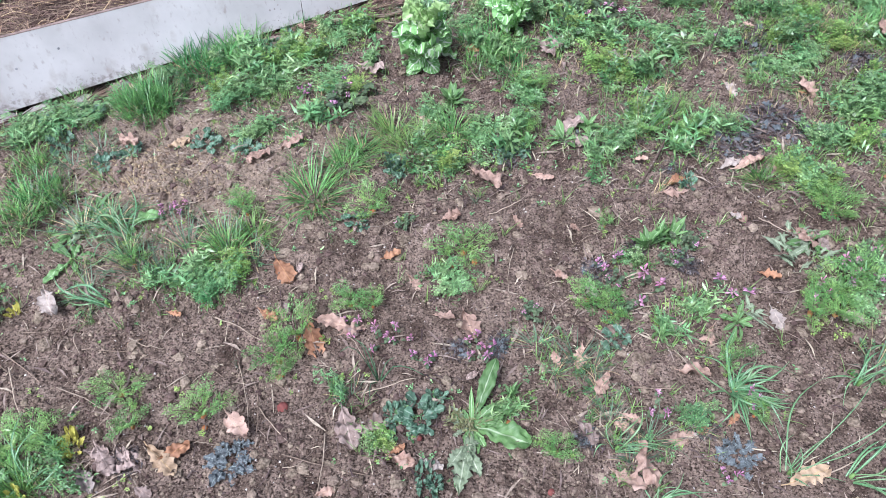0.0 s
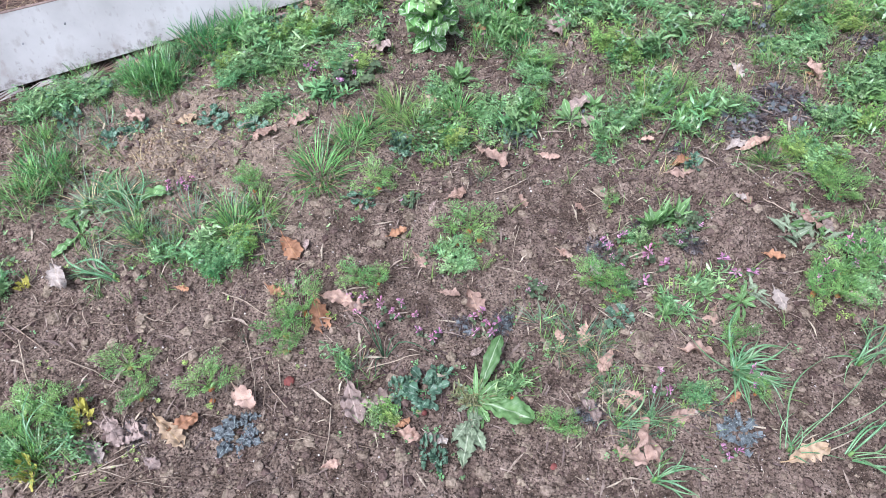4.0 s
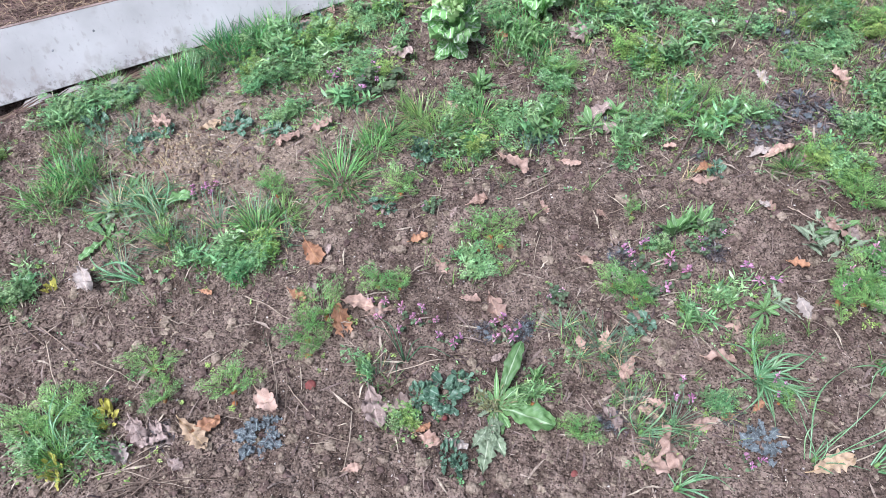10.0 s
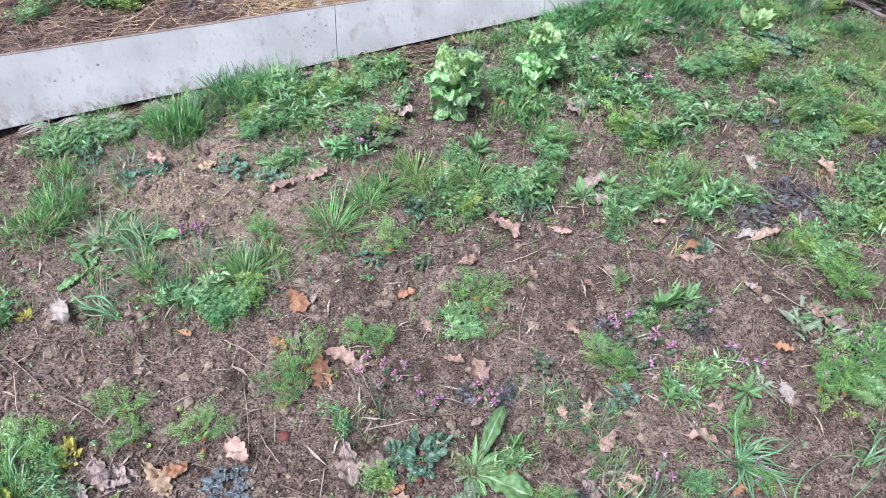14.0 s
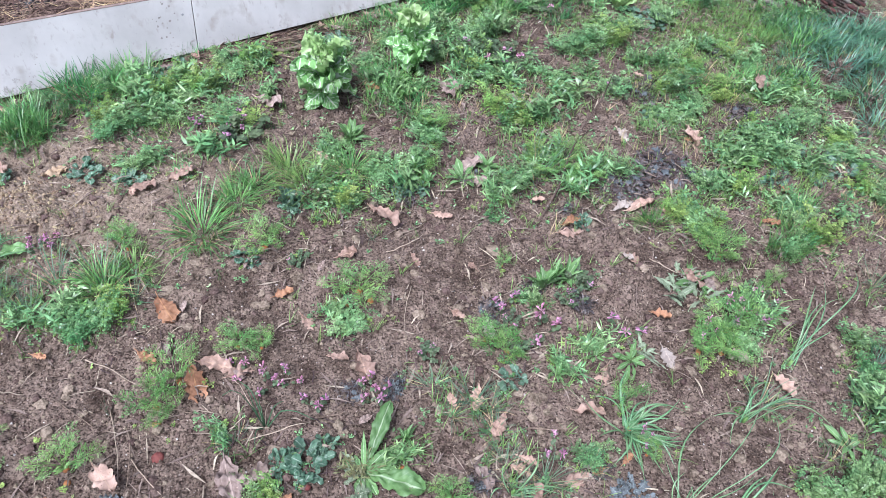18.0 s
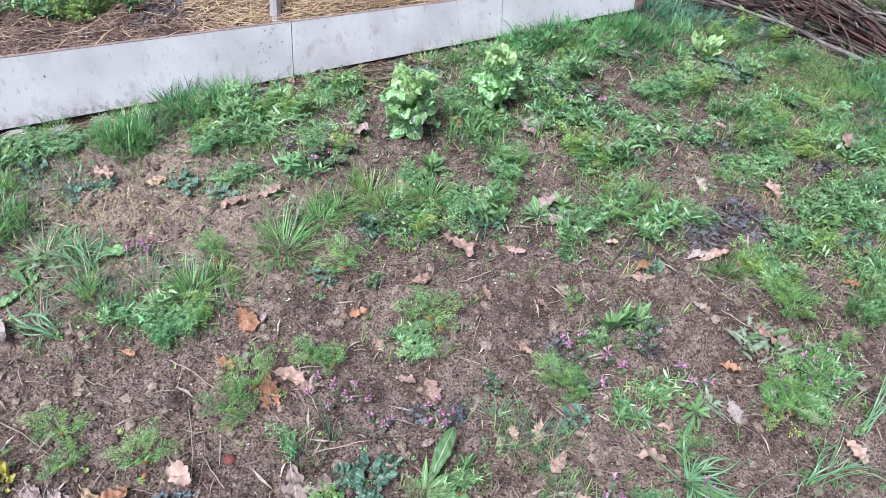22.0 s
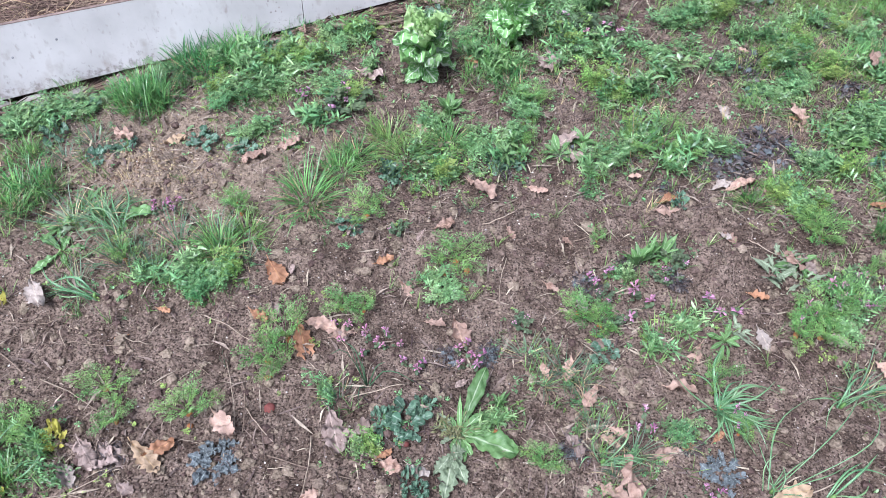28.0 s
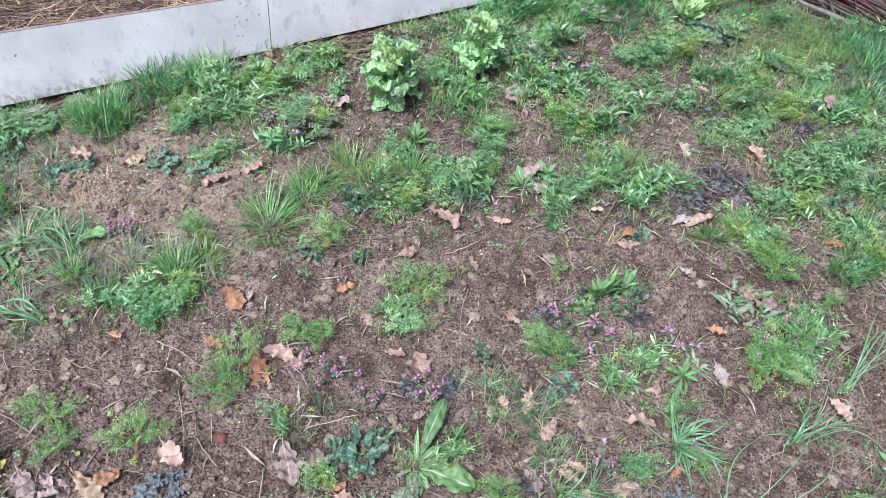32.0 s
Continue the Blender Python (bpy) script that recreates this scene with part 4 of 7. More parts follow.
def screw(ob, s, z):
    bm = bmesh.new()
    bmesh.ops.create_uvsphere(bm, u_segments=10, v_segments=6, radius=0.0045)
    for q in bm.verts:
        q.co = bed(s, -0.0005, z + q.co.z) + ALONG * q.co.x + BACK * q.co.y * 0.4
    part("screw", from_bm(bm, STEEL, smooth=True), None, ob, "dark screw head")


b1 = board(-2.1, -0.007, -0.024, 0.004, 0.262, 0.2275, "long white fibre-cement edging board with mud splashes")
b2 = board(-0.007, 1.001, 0.006, 0.030, 0.2275, 0.217, "white fibre-cement edging board joined edge to edge")
b3 = board(1.001, 1.776, 0.030, 0.052, 0.217, 0.2365, "short white fibre-cement edging board at the bed's end")
for s, z in ((-1.12, 0.13), (-0.96, 0.16), (-0.05, 0.155)):
    screw(b1, s, z)
for s, z in ((0.985, 0.13), (0.935, 0.14)):
    screw(b2, s, z)
screw(b3, 1.56, 0.12)
part("joint_strip", from_bm(box(0.978, 0.9985, -0.004, -0.0012, 0.032, 0.032, 0.214, 0.214), BOARD), None, b2, "narrow white strip over the joint")


def dots(ob, s, z, seed, n, size):
    """Dark specks of mould on a board."""
    r = random.Random(seed)
    for i in range(n):
        q = Soup()
        cs, cz, rad = s + r.gauss(0, 0.03), z + r.gauss(0, 0.035), size * r.uniform(0.4, 1.2)
        ring = [bed(cs + rad * math.cos(k * 0.785) * r.uniform(0.7, 1.2), -0.0016, cz + rad * math.sin(k * 0.785) * r.uniform(0.7, 1.3)) for k in range(8)]
        q.add(ring, [tuple(range(8))])
        part("mould_speck", q, STAKE, ob, "dark mould speck", smooth=False)


dots(b1, -0.115, 0.17, 5, 16, 0.0042)
dots(b1, -0.13, 0.10, 6, 5, 0.003)
dots(b1, -0.62, 0.03, 8, 9, 0.0032)


def stake(s, w, z, wide, lean):
    ob = tagged(new("bed_stake"), "weathered grey wooden stake holding the edging board", "stake", "stakes behind the boards")
    bm = bmesh.new()
    bmesh.ops.create_cone(bm, cap_ends=True, segments=10, radius1=wide, radius2=wide * 0.94, depth=z + 0.1)
    for q in bm.verts:
        q.co.x *= 1 + 0.1 * math.sin(5 * math.atan2(q.co.y, q.co.x))
    bmesh.ops.bevel(bm, geom=[e for e in bm.edges if e.calc_length() < wide * 0.9], offset=0.002, segments=1, affect="EDGES")
    part("post", from_bm(bm, STAKE), None, ob).matrix_basis = Matrix.Translation((0, 0, (z - 0.1) / 2))
    p = bed(s, w)
    ob.matrix_basis = Matrix.Translation(p) @ LEAN @ Matrix.Rotation(lean, 4, "X")


stake(-0.066, 0.036, 0.37, 0.023, 0.0)
stake(0.922, 0.034, 0.275, 0.021, 0.0)
stake(1.664, 0.034, 0.62, 0.017, 0.0)


def bed_top(s, w):
    """Height of the mulch in the bed."""
    edge = min(1.0, max(0.0, (w - 0.006) / 0.05))
    heap = 0.05 * math.exp(-((s - 0.25) / 0.30) ** 2 - ((w - 0.25) / 0.2) ** 2) + 0.11 * math.exp(-((s - 0.72) / 0.24) ** 2 - ((w - 0.36) / 0.16) ** 2) + 0.08 * math.exp(-((s - 1.15) / 0.16) ** 2 - ((w - 0.22) / 0.16) ** 2)
    fall = max(0.0, min(1.0, (s - 1.3) / 0.25))
    return (0.178 + 0.02 * edge + heap + 0.03 * w) * (1 - 0.55 * fall) + 0.035 * (float(vnoise(s * 9 + 4, w * 9 + 8)) - 0.5)


def bed_soil():
    s_n, w_n = 150, 40
    v = [bed(-2.1 + 3.95 * i / s_n, 0.012 + 0.75 * j / w_n, bed_top(-2.1 + 3.95 * i / s_n, 0.75 * j / w_n)) for j in range(w_n + 1) for i in range(s_n + 1)]
    n = s_n + 1
    f = [(j * n + i, j * n + i + 1, (j + 1) * n + i + 1, (j + 1) * n + i) for j in range(w_n) for i in range(s_n)]
    rim = list(range(n)) + [j * n + s_n for j in range(1, w_n + 1)] + [w_n * n + i for i in range(s_n - 1, -1, -1)] + [j * n for j in range(w_n - 1, 0, -1)]
    k = len(v)
    v += [Vector((v[i].x, v[i].y, -0.05)) for i in rim]
    m = len(rim)
    f += [(rim[i], k + i, k + (i + 1) % m, rim[(i + 1) % m]) for i in range(m)]
    s = Soup().add(v, f)
    return tagged(new("bed_soil", s.mesh("bed_soil", CLOD)), "dark soil filling the raised bed", "soil", kind="structure")


bed_soil()


def mulch(name, mat, n, s_lo, s_hi, w_lo, w_hi, long, seed, label, heap=0.03, where=None):
    """Loose stalks strewn over the bed, too many to count."""
    r, q = random.Random(seed), Soup()
    for i in range(n):
        s, w = r.uniform(s_lo, s_hi), r.uniform(w_lo, w_hi)
        if where and r.random() > where(s, w):
            continue
        a, L = r.uniform(0, 3.14) if r.random() < 0.7 else r.gauss(0.0, 0.6), r.uniform(0.25, 1.0) * long
        d = (ALONG * math.cos(a) + BACK * math.sin(a)) * L * 0.5
        mid = bed(s, w, bed_top(s, w) + r.uniform(0.0, heap))
        tip = r.uniform(-0.12, 0.12) * L
        side = d.cross(Vector((0, 0, 1))).normalized() * r.uniform(0.0007, 0.0021)
        up = Vector((0, 0, 0.0012))
        bow = Vector((0, 0, r.uniform(0.0, 0.14) * L)) + side * r.uniform(-8, 8)
        ends = [mid - d - Vector((0, 0, tip)), mid + bow, mid + d + Vector((0, 0, tip))]
        lim = []
        for e in ends:
            ww = (e - BED0).dot(BACK) - 0.42 * e.z
            if ww < 0.012:
                e = e + BACK * (0.014 - ww)
            lim.append(e)
        v = []
        for e in lim:
            v += [e - side, e + up, e + side]
        q.add(v, [(0, 1, 4, 3), (1, 2, 5, 4), (3, 4, 7, 6), (4, 5, 8, 7)])
    return tagged(new(name, q.mesh(name, mat)), label, "mulch", kind="stuff")


straw_zone = lambda s, w: min(1.0, max(0.0, (s + 0.42) / 0.25)) * min(1.0, max(0.0, (1.36 - s) / 0.12))
mulch("straw_mulch", STRAW, 9000, -0.5, 1.4, 0.0, 0.46, 0.16, 21, "loose golden straw heaped over the raised bed", 0.05, lambda s, w: straw_zone(s, w) * min(1.0, 0.35 + 1.3 * float(vnoise(s * 7, w * 7))))
mulch("old_mulch", STRAW_OLD, 8000, -2.1, 0.1, 0.0, 0.55, 0.12, 22, "grey-brown rotted stalks covering the raised bed", 0.03, lambda s, w: min(1, max(0.05, (0.1 - s) / 0.3)))
mulch("mixed_mulch", STRAW_OLD, 2000, -0.3, 1.5, 0.0, 0.56, 0.12, 23, "brown stalks mixed into the straw", 0.03)
mulch("pale_mulch", STRAW, 320, -2.1, -0.3, 0.0, 0.5, 0.15, 24, "scattered pale straw over rotted stalks", 0.04)

# ---- the fence behind the bed ----
def picket(s, w, z0, wide, tall, tilt, label="dark weathered fence picket"):
    bm = bmesh.new()
    bmesh.ops.create_cube(bm, size=1)
    for q in bm.verts:
        q.co = Vector((q.co.x * wide, q.co.y * 0.02, (q.co.z + 0.5) * tall))
    bmesh.ops.subdivide_edges(bm, edges=[e for e in bm.edges if abs(e.verts[0].co.z - e.verts[1].co.z) > 0.1], cuts=5)
    r = random.Random(int(s * 1000) + 5000)
    for q in bm.verts:
        q.co.x += r.uniform(-0.002, 0.002)
        q.co.y += r.uniform(-0.0015, 0.0015)
    bmesh.ops.bevel(bm, geom=[e for e in bm.edges], offset=0.002, segments=1, affect="EDGES")
    ob = part("picket", from_bm(bm, PICKET), None, FENCE)
    ob.matrix_basis = Matrix.Translation(bed(s, w, z0)) @ LEAN @ Matrix.Rotation(BED_TURN, 4, "Z") @ Matrix.Rotation(tilt, 4, "Y")


FENCE = tagged(new("picket_fence"), "old fence of dark uneven wooden pickets behind the bed", "fence")
for s, z0, wide, tilt in ((-2.02, 0.24, 0.075, 0.02), (-1.90, 0.24, 0.07, 0.0), (-1.77, 0.23, 0.075, -0.02), (-1.64, 0.24, 0.07, 0.01), (-1.50, 0.23, 0.07, 0.0), (-1.36, 0.24, 0.075, 0.02), (-1.23, 0.23, 0.075, 0.0), (-1.125, 0.23, 0.07, -0.02), (-1.036, 0.2295, 0.095, 0.05), (-0.8785, 0.2875, 0.073, 0.03), (-0.7865, 0.2365, 0.066, 0.02), (-0.675, 0.21, 0.078, 0.02), (-0.4305, 0.208, 0.061, 0.0), (-0.3015, 0.2465, 0.054, 0.01), (-0.2045, 0.2225, 0.043, 0.02)):
    picket(s, 0.575, z0, wide, 0.75, tilt)
for s, z0, wide, tilt in ((-0.0735, 0.2215, 0.052, 0.0), (0.032, 0.2015, 0.046, 0.01), (0.1395, 0.199, 0.034, 0.0), (0.224, 0.1995, 0.046, -0.02), (0.301, 0.196, 0.05, 0.02), (0.42, 0.2, 0.05, 0.02), (0.53, 0.2, 0.05, 0.0), (0.65, 0.2, 0.05, 0.0), (0.78, 0.2, 0.05, 0.02), (0.90, 0.2, 0.05, 0.0), (1.02, 0.2, 0.05, 0.0), (1.15, 0.2, 0.05, 0.0)):
    picket(s, 0.575, z0, wide, 0.75, tilt)
for z in (0.62, 0.95):
    part("rail", from_bm(box(-2.1, 1.3, 0.592, 0.63, z, z, z + 0.06, z + 0.06), PICKET), None, FENCE, "horizontal fence rail")


def footing():
    bm = bmesh.new()
    bmesh.ops.create_cube(bm, size=1)
    bmesh.ops.subdivide_edges(bm, edges=bm.edges[:], cuts=7, use_grid_fill=True)
    for q in bm.verts:
        q.co += 0.07 * Vector((noise.noise(q.co * 3), noise.noise(q.co * 3 + Vector((7, 0, 0))), noise.noise(q.co * 4 + Vector((0, 9, 0)))))
        q.co = bed(-0.545 + q.co.x * 0.22, 0.66 + q.co.y * 0.10, 0.245 + q.co.z * 0.15)
    tagged(new("fence_footing", from_bm(bm, FOOTING, "footing", True)), "lumpy pale concrete footing under the fence", "footing")
    tagged(new("fence_plank", from_bm(box(-0.66, -0.44, 0.64, 0.665, 0.31, 0.31, 0.60, 0.60), BOARD_EDGE, "plank")), "brownish board standing on the concrete footing", "board")
    tagged(new("bed_end_plank", from_bm(box(1.28, 1.75, 0.46, 0.49, 0.02, 0.02, 0.25, 0.27), STAKE, "plank")), "grey weathered plank closing the bed behind", "board")
    pole = Soup().add(*tube([bed(-0.2, 0.61, 0.262), bed(-0.1, 0.61, 0.26), bed(0.02, 0.60, 0.258)], [0.01] * 3, 8))
    tagged(new("loose_pole", pole.mesh("pole", BARK_RED)), "short brown pole lying along the fence", "pole")


footing()

# ---- wall, brush pile and cloth at the far corner ----
def far_wall():
    bm = bmesh.new()
    bmesh.ops.create_cube(bm, size=1)
    bmesh.ops.subdivide_edges(bm, edges=bm.edges[:], cuts=12, use_grid_fill=True)
    for q in bm.verts:
        q.co = Vector((q.co.x * 5.0, q.co.y * 0.25 + 0.006 * noise.noise(q.co * 14), (q.co.z + 0.5) * 2.2 - 0.1))
    ob = tagged(new("wall_garden", from_bm(bm, CONCRETE, "wall_garden")), "rough grey rendered garden wall", "wall", kind="structure")
    ob.matrix_basis = Matrix.Translation((3.05, 3.90, 0)) @ LEAN @ Matrix.Rotation(WALL_TURN, 4, "Z")


WALL_TURN = radians(-33)
far_wall()


def branch(a, b, r0, seed, mat, sag=0.05, wig=0.03, twigs=2):
    r = random.Random(seed)
    a, b = Vector(a), Vector(b)
    n = 9
    pts = []
    for i in range(n + 1):
        t = i / n
        p = a.lerp(b, t) + Vector((r.gauss(0, wig), r.gauss(0, wig), r.gauss(0, wig * 0.6))) * math.sin(math.pi * t) ** 0.7 - Vector((0, 0, sag * math.sin(math.pi * t)))
        pts.append(Vector((p.x, p.y, max(p.z, r0 + 0.004))))
    ob = part("branch", Soup().add(*tube(pts, [r0 * (1 - 0.7 * i / n) for i in range(n + 1)], 7)), mat, PILE)
    for k in range(twigs):
        i = r.randint(3, n - 1)
        d = (pts[i + 1] - pts[i]).normalized()
        o = d.orthogonal().normalized()
        o.rotate(Matrix.Rotation(r.uniform(0, 6.28), 3, d))
        L = r.uniform(0.12, 0.35)
        o.z *= 0.25
        q = [pts[i], pts[i] + (d + o * 0.7).normalized() * L * 0.5, pts[i] + (d + o * 0.6).normalized() * L + Vector((0, 0, r.uniform(-0.04, 0.04)))]
        q = [Vector((p.x, p.y, max(p.z, 0.006))) for p in q]
        part("twig", Soup().add(*tube(q, [r0 * 0.4, r0 * 0.3, r0 * 0.12], 5)), mat, ob)
    return ob


PILE = tagged(new("brush_pile"), "pile of cut reddish and brown branches heaped by the wall", "brush pile")
pr = random.Random(77)
for i in range(95):
    thick, low = pr.uniform(0.003, 0.009), pr.random()
    a = (2.05 + pr.uniform(-0.4, 0.2), 3.72 + pr.uniform(-0.08, 0.12) + 0.14 * low, 0.02 + 0.08 * low)
    b = (0.95 + pr.uniform(-0.4, 0.4), 4.22 + pr.uniform(-0.1, 0.45) * (0.35 + low), 0.02 + 0.24 * low)
    branch(a, b, thick, 1000 + i, (BARK, BARK, BARK_RED, BARK, BARK_LICHEN)[i % 5], pr.uniform(0.0, 0.05), 0.045, 2)
# the bundle of long rods, butts together by the cloth
for i in range(52):
    k, q = pr.random(), pr.uniform(0.9, 1.9)
    a = Vector((2.24 + pr.uniform(-0.10, 0.14), 3.44 + 0.10 * k + pr.uniform(-0.03, 0.03), 0.016 + 0.07 * k))
    b = Vector((1.33 + 0.34 * k + pr.uniform(-0.10, 0.08), 4.16 - 0.05 * k + pr.uniform(-0.06, 0.10), 0.07 + 0.19 * k + pr.uniform(-0.04, 0.02)))
    branch(a, a + (b - a) * q, pr.uniform(0.0045, 0.0105), 1300 + i, (BARK_RED, BARK, BARK_RED, BARK, BARK, BARK_LICHEN)[i % 6], pr.uniform(-0.02, 0.02), 0.013, 2)
for i in range(26):
    x, y = pr.uniform(0.85, 1.9), pr.uniform(4.1, 4.5)
    branch((x, y - 0.45 * (x - 0.9), 0.03 + pr.random() * 0.2), (x + pr.uniform(-0.5, 0.5), y - 0.45 * (x - 0.9) + pr.uniform(-0.2, 0.25), 0.03 + pr.random() * 0.25), pr.uniform(0.002, 0.005), 1500 + i, BARK, 0.0, 0.03, 2)
for i in range(24):
    x, y = pr.uniform(1.2, 1.95), pr.uniform(-0.02, 0.35)
    y += 4.02 - 0.5 * (x - 1.2)
    q, L = pr.gauss(2.65, 0.7), pr.uniform(0.25, 0.6)
    branch((x, y, 0.04 + 0.10 * pr.random()), (x + L * math.cos(q), y + L * math.sin(q), 0.05 + 0.18 * pr.random()), pr.uniform(0.004, 0.009), 1700 + i, (BARK, BARK_RED, BARK_LICHEN, BARK)[i % 4], 0.0, 0.03, 3)
branch((1.96, 3.52, 0.03), (0.98, 4.05, 0.075), 0.0125, 1401, BARK_LICHEN, -0.035, 0.014, 6)
branch((1.90, 3.55, 0.02), (1.42, 3.69, 0.02), 0.011, 1402, BARK_LICHEN, 0.0, 0.012, 3)
branch((1.90, 3.55, 0.02), (1.74, 3.92, 0.20), 0.0065, 1403, BARK, 0.0, 0.012, 2)
branch((1.86, 3.57, 0.02), (1.64, 3.88, 0.19), 0.006, 1404, BARK, -0.02, 0.012, 2)
branch((1.98, 3.50, 0.02), (1.93, 3.60, 0.14), 0.006, 1405, BARK, 0.0, 0.008, 1)


def cloth():
    """A hanging cloth with soft folds and printed flowers."""
    ob = tagged(new("flowered_cloth"), "bright blue cloth printed with white flowers hanging by the wall", "cloth")
    wide, tall, nx, nz = 0.7, 0.75, 30, 20
    bulge = lambda u, z: 0.012 * math.sin(u * 17) + 0.006 * math.sin(u * 31 + z * 5)
    hang = lambda u, v: 0.065 * math.exp(-(((u - 0.065) / 0.032) ** 2)) * max(0.0, 1 - v * 3) ** 1.5 - 0.012 * math.sin(u * 23) * max(0.0, 1 - v * 4)
    s = Soup()
    for thick in (0.0, 0.003):
        s.add([(wide * i / nx, bulge(wide * i / nx, tall * j / nz) + thick, tall * j / nz - hang(wide * i / nx, j / nz)) for j in range(nz + 1) for i in range(nx + 1)], [(j * (nx + 1) + i, j * (nx + 1) + i + 1, (j + 1) * (nx + 1) + i + 1, (j + 1) * (nx + 1) + i) for j in range(nz) for i in range(nx)])
    part("fabric", s, CLOTH, ob)
    r = random.Random(5)
    for row in range(6):
        for col in range(6):
            u, z = 0.035 + 0.088 * col + (0.04 if row % 2 else 0.0), 0.04 + 0.078 * row
            if u > wide - 0.04:
                continue
            f, h, turn = Soup(), Soup(), r.uniform(0, 6.28)
            for k in range(5):
                q = turn + k * 1.2566
                ring = []
                for g in range(8):
                    e = g * 0.7854
                    du, dz = 0.012 * math.cos(q) + 0.009 * math.cos(e), 0.010 * math.sin(q) + 0.008 * math.sin(e)
                    ring.append((u + du, bulge(u + du, z + dz) - 0.0012 - 0.0002 * k, z + dz))
                f.add(ring, [tuple(range(8))])
            h.add([(u + 0.009 * math.cos(g * 0.7854), bulge(u, z) - 0.0045, z + 0.008 * math.sin(g * 0.7854)) for g in range(8)], [tuple(range(8))])
            pr_ = part("printed_flower", f, PETAL, ob, "white five-petalled printed flower", smooth=False)
            part("flower_heart", h, PETAL_HEART, pr_, "pink flower heart", smooth=False)
    ob.matrix_basis = Matrix.Translation((2.149, 3.936, 0.058)) @ Matrix.Rotation(radians(-28), 4, "Z") @ Matrix.Rotation(radians(-22), 4, "Y")


cloth()

# ---- bolting cabbages and lettuce ----
def cabbage(x, y, tall, wide, seed, n, mat, label, name="cabbage", skirt=8):
    r = random.Random(seed)
    ob = tagged(new(name), label, "vegetable", "leafy vegetables in the plot")
    lean = r.uniform(-0.06, 0.06)
    stem = [Vector((lean * t * tall, 0.01 * math.sin(5 * t), t * tall * 0.85 - 0.01)) for t in (0, 0.25, 0.5, 0.75, 1)]
    part("stem", Soup().add(*tube(stem, [0.011, 0.010, 0.009, 0.007, 0.004], 9)), STEM_GREEN, ob)
    for i in range(n):
        t = i / (n - 1)
        z = tall * (0.05 + 0.80 * t ** 1.3)
        size = wide * (0.72 - 0.36 * t) * r.uniform(0.65, 1.15)
        rise, droop = r.uniform(0.25, 1.0) + 0.55 * t, r.uniform(0.0, 1.0)
        if i < skirt:
            rise, droop, size, z = r.uniform(-0.1, 0.5), r.uniform(0.3, 1.0), min(size * 0.9, 0.085), tall * r.uniform(0.06, 0.22)
        s = Soup().add(*leaf(size, size * r.uniform(0.62, 0.95), OVATE, rise, droop, r.uniform(-0.1, 0.7), r.uniform(0.07, 0.15), r.uniform(3, 6), 16, 9, r.randrange(9999), 0.3))
        lf = part("leaf", s, LETTUCE_LEAF if t > 0.75 else mat, ob)
        a = i * 2.399 + r.uniform(-0.5, 0.5)
        lf.matrix_basis = Matrix.Translation((lean * z, 0, max(0.012, z))) @ Matrix.Rotation(a, 4, "Z") @ Matrix.Translation((0.006, 0, 0)) @ Matrix.Rotation(r.uniform(-0.7, 0.7), 4, "X")
    for i in range(6):
        bud = Soup().add(*lump(0.006, 1.2, seed + i, 1, 0.15))
        b = part("bud", bud, STEM_GREEN, ob, "small green flower bud")
        b.location = (lean * tall + r.uniform(-0.01, 0.01), r.uniform(-0.01, 0.01), tall * 0.88 + r.uniform(-0.01, 0.012))
    lay(ob, x, y, r.uniform(0, 6.28))
    ob.matrix_basis = Matrix.Translation(ob.location) @ Matrix.Rotation(-0.13, 4, "X") @ Matrix.Translation(-ob.location) @ ob.matrix_basis
    return ob


cabbage(-0.172, 2.53, 0.24, 0.26, 31, 34, CABBAGE_LEAF, "bolting pale green cabbage with crinkled white-veined leaves", skirt=7)
cabbage(0.162, 2.79, 0.26, 0.20, 33, 28, CABBAGE_LEAF, "smaller bolting cabbage with a pale leafy shoot", skirt=7)
lay(leafy("lettuce", "young pale green lettuce with upright spoon-shaped leaves", "vegetable", "leafy vegetables in the plot", LETTUCE_LEAF, 34, SPOON, (0.09, 0.15), (0.46, 0.66), (0.75, 1.25), (0.1, 0.6), (0.15, 0.4), 0.07, 35, 0.012), 1.12, 3.43, 0.4)

# ---- the large dandelion and the broad-leaved dock ----
def single_leaves(ob, mat, rows):
    """Leaves as parts: turn in degrees, length, width, rise, droop, outline."""
    for i, (turn, L, W, rise, droop, shape) in enumerate(rows):
        lf = part("leaf", Soup().add(*leaf(L, W, shape, rise, droop, 0.22, 0.08, 3.5, 20, 9, 60 + i, 0.30)), mat, ob)
        lf.matrix_basis = Matrix.Rotation(radians(turn), 4, "Z") @ Matrix.Translation((0.005, 0, 0.006))


big = tagged(new("dandelion"), "large dandelion with long bright green toothed leaves", "weed", "dandelions in the plot")
single_leaves(big, ROSETTE_LEAF, ((72, 0.185, 0.046, 0.5, 0.45, RAGGED), (-14, 0.15, 0.078, 0.18, 0.4, RAGGED), (94, 0.10, 0.014, 0.8, 0.6, LONG), (18, 0.085, 0.028, 0.4, 0.8, TOOTHED), (-80, 0.075, 0.034, 0.25, 0.7, RAGGED)))
single_leaves(big, ROSETTE_LEAF, ((-55, 0.06, 0.022, 0.2, 0.6, RAGGED), (150, 0.06, 0.02, 0.35, 0.7, RAGGED), (25, 0.09, 0.03, 0.5, 0.7, RAGGED), (40, 0.075, 0.026, 0.8, 0.7, RAGGED)))
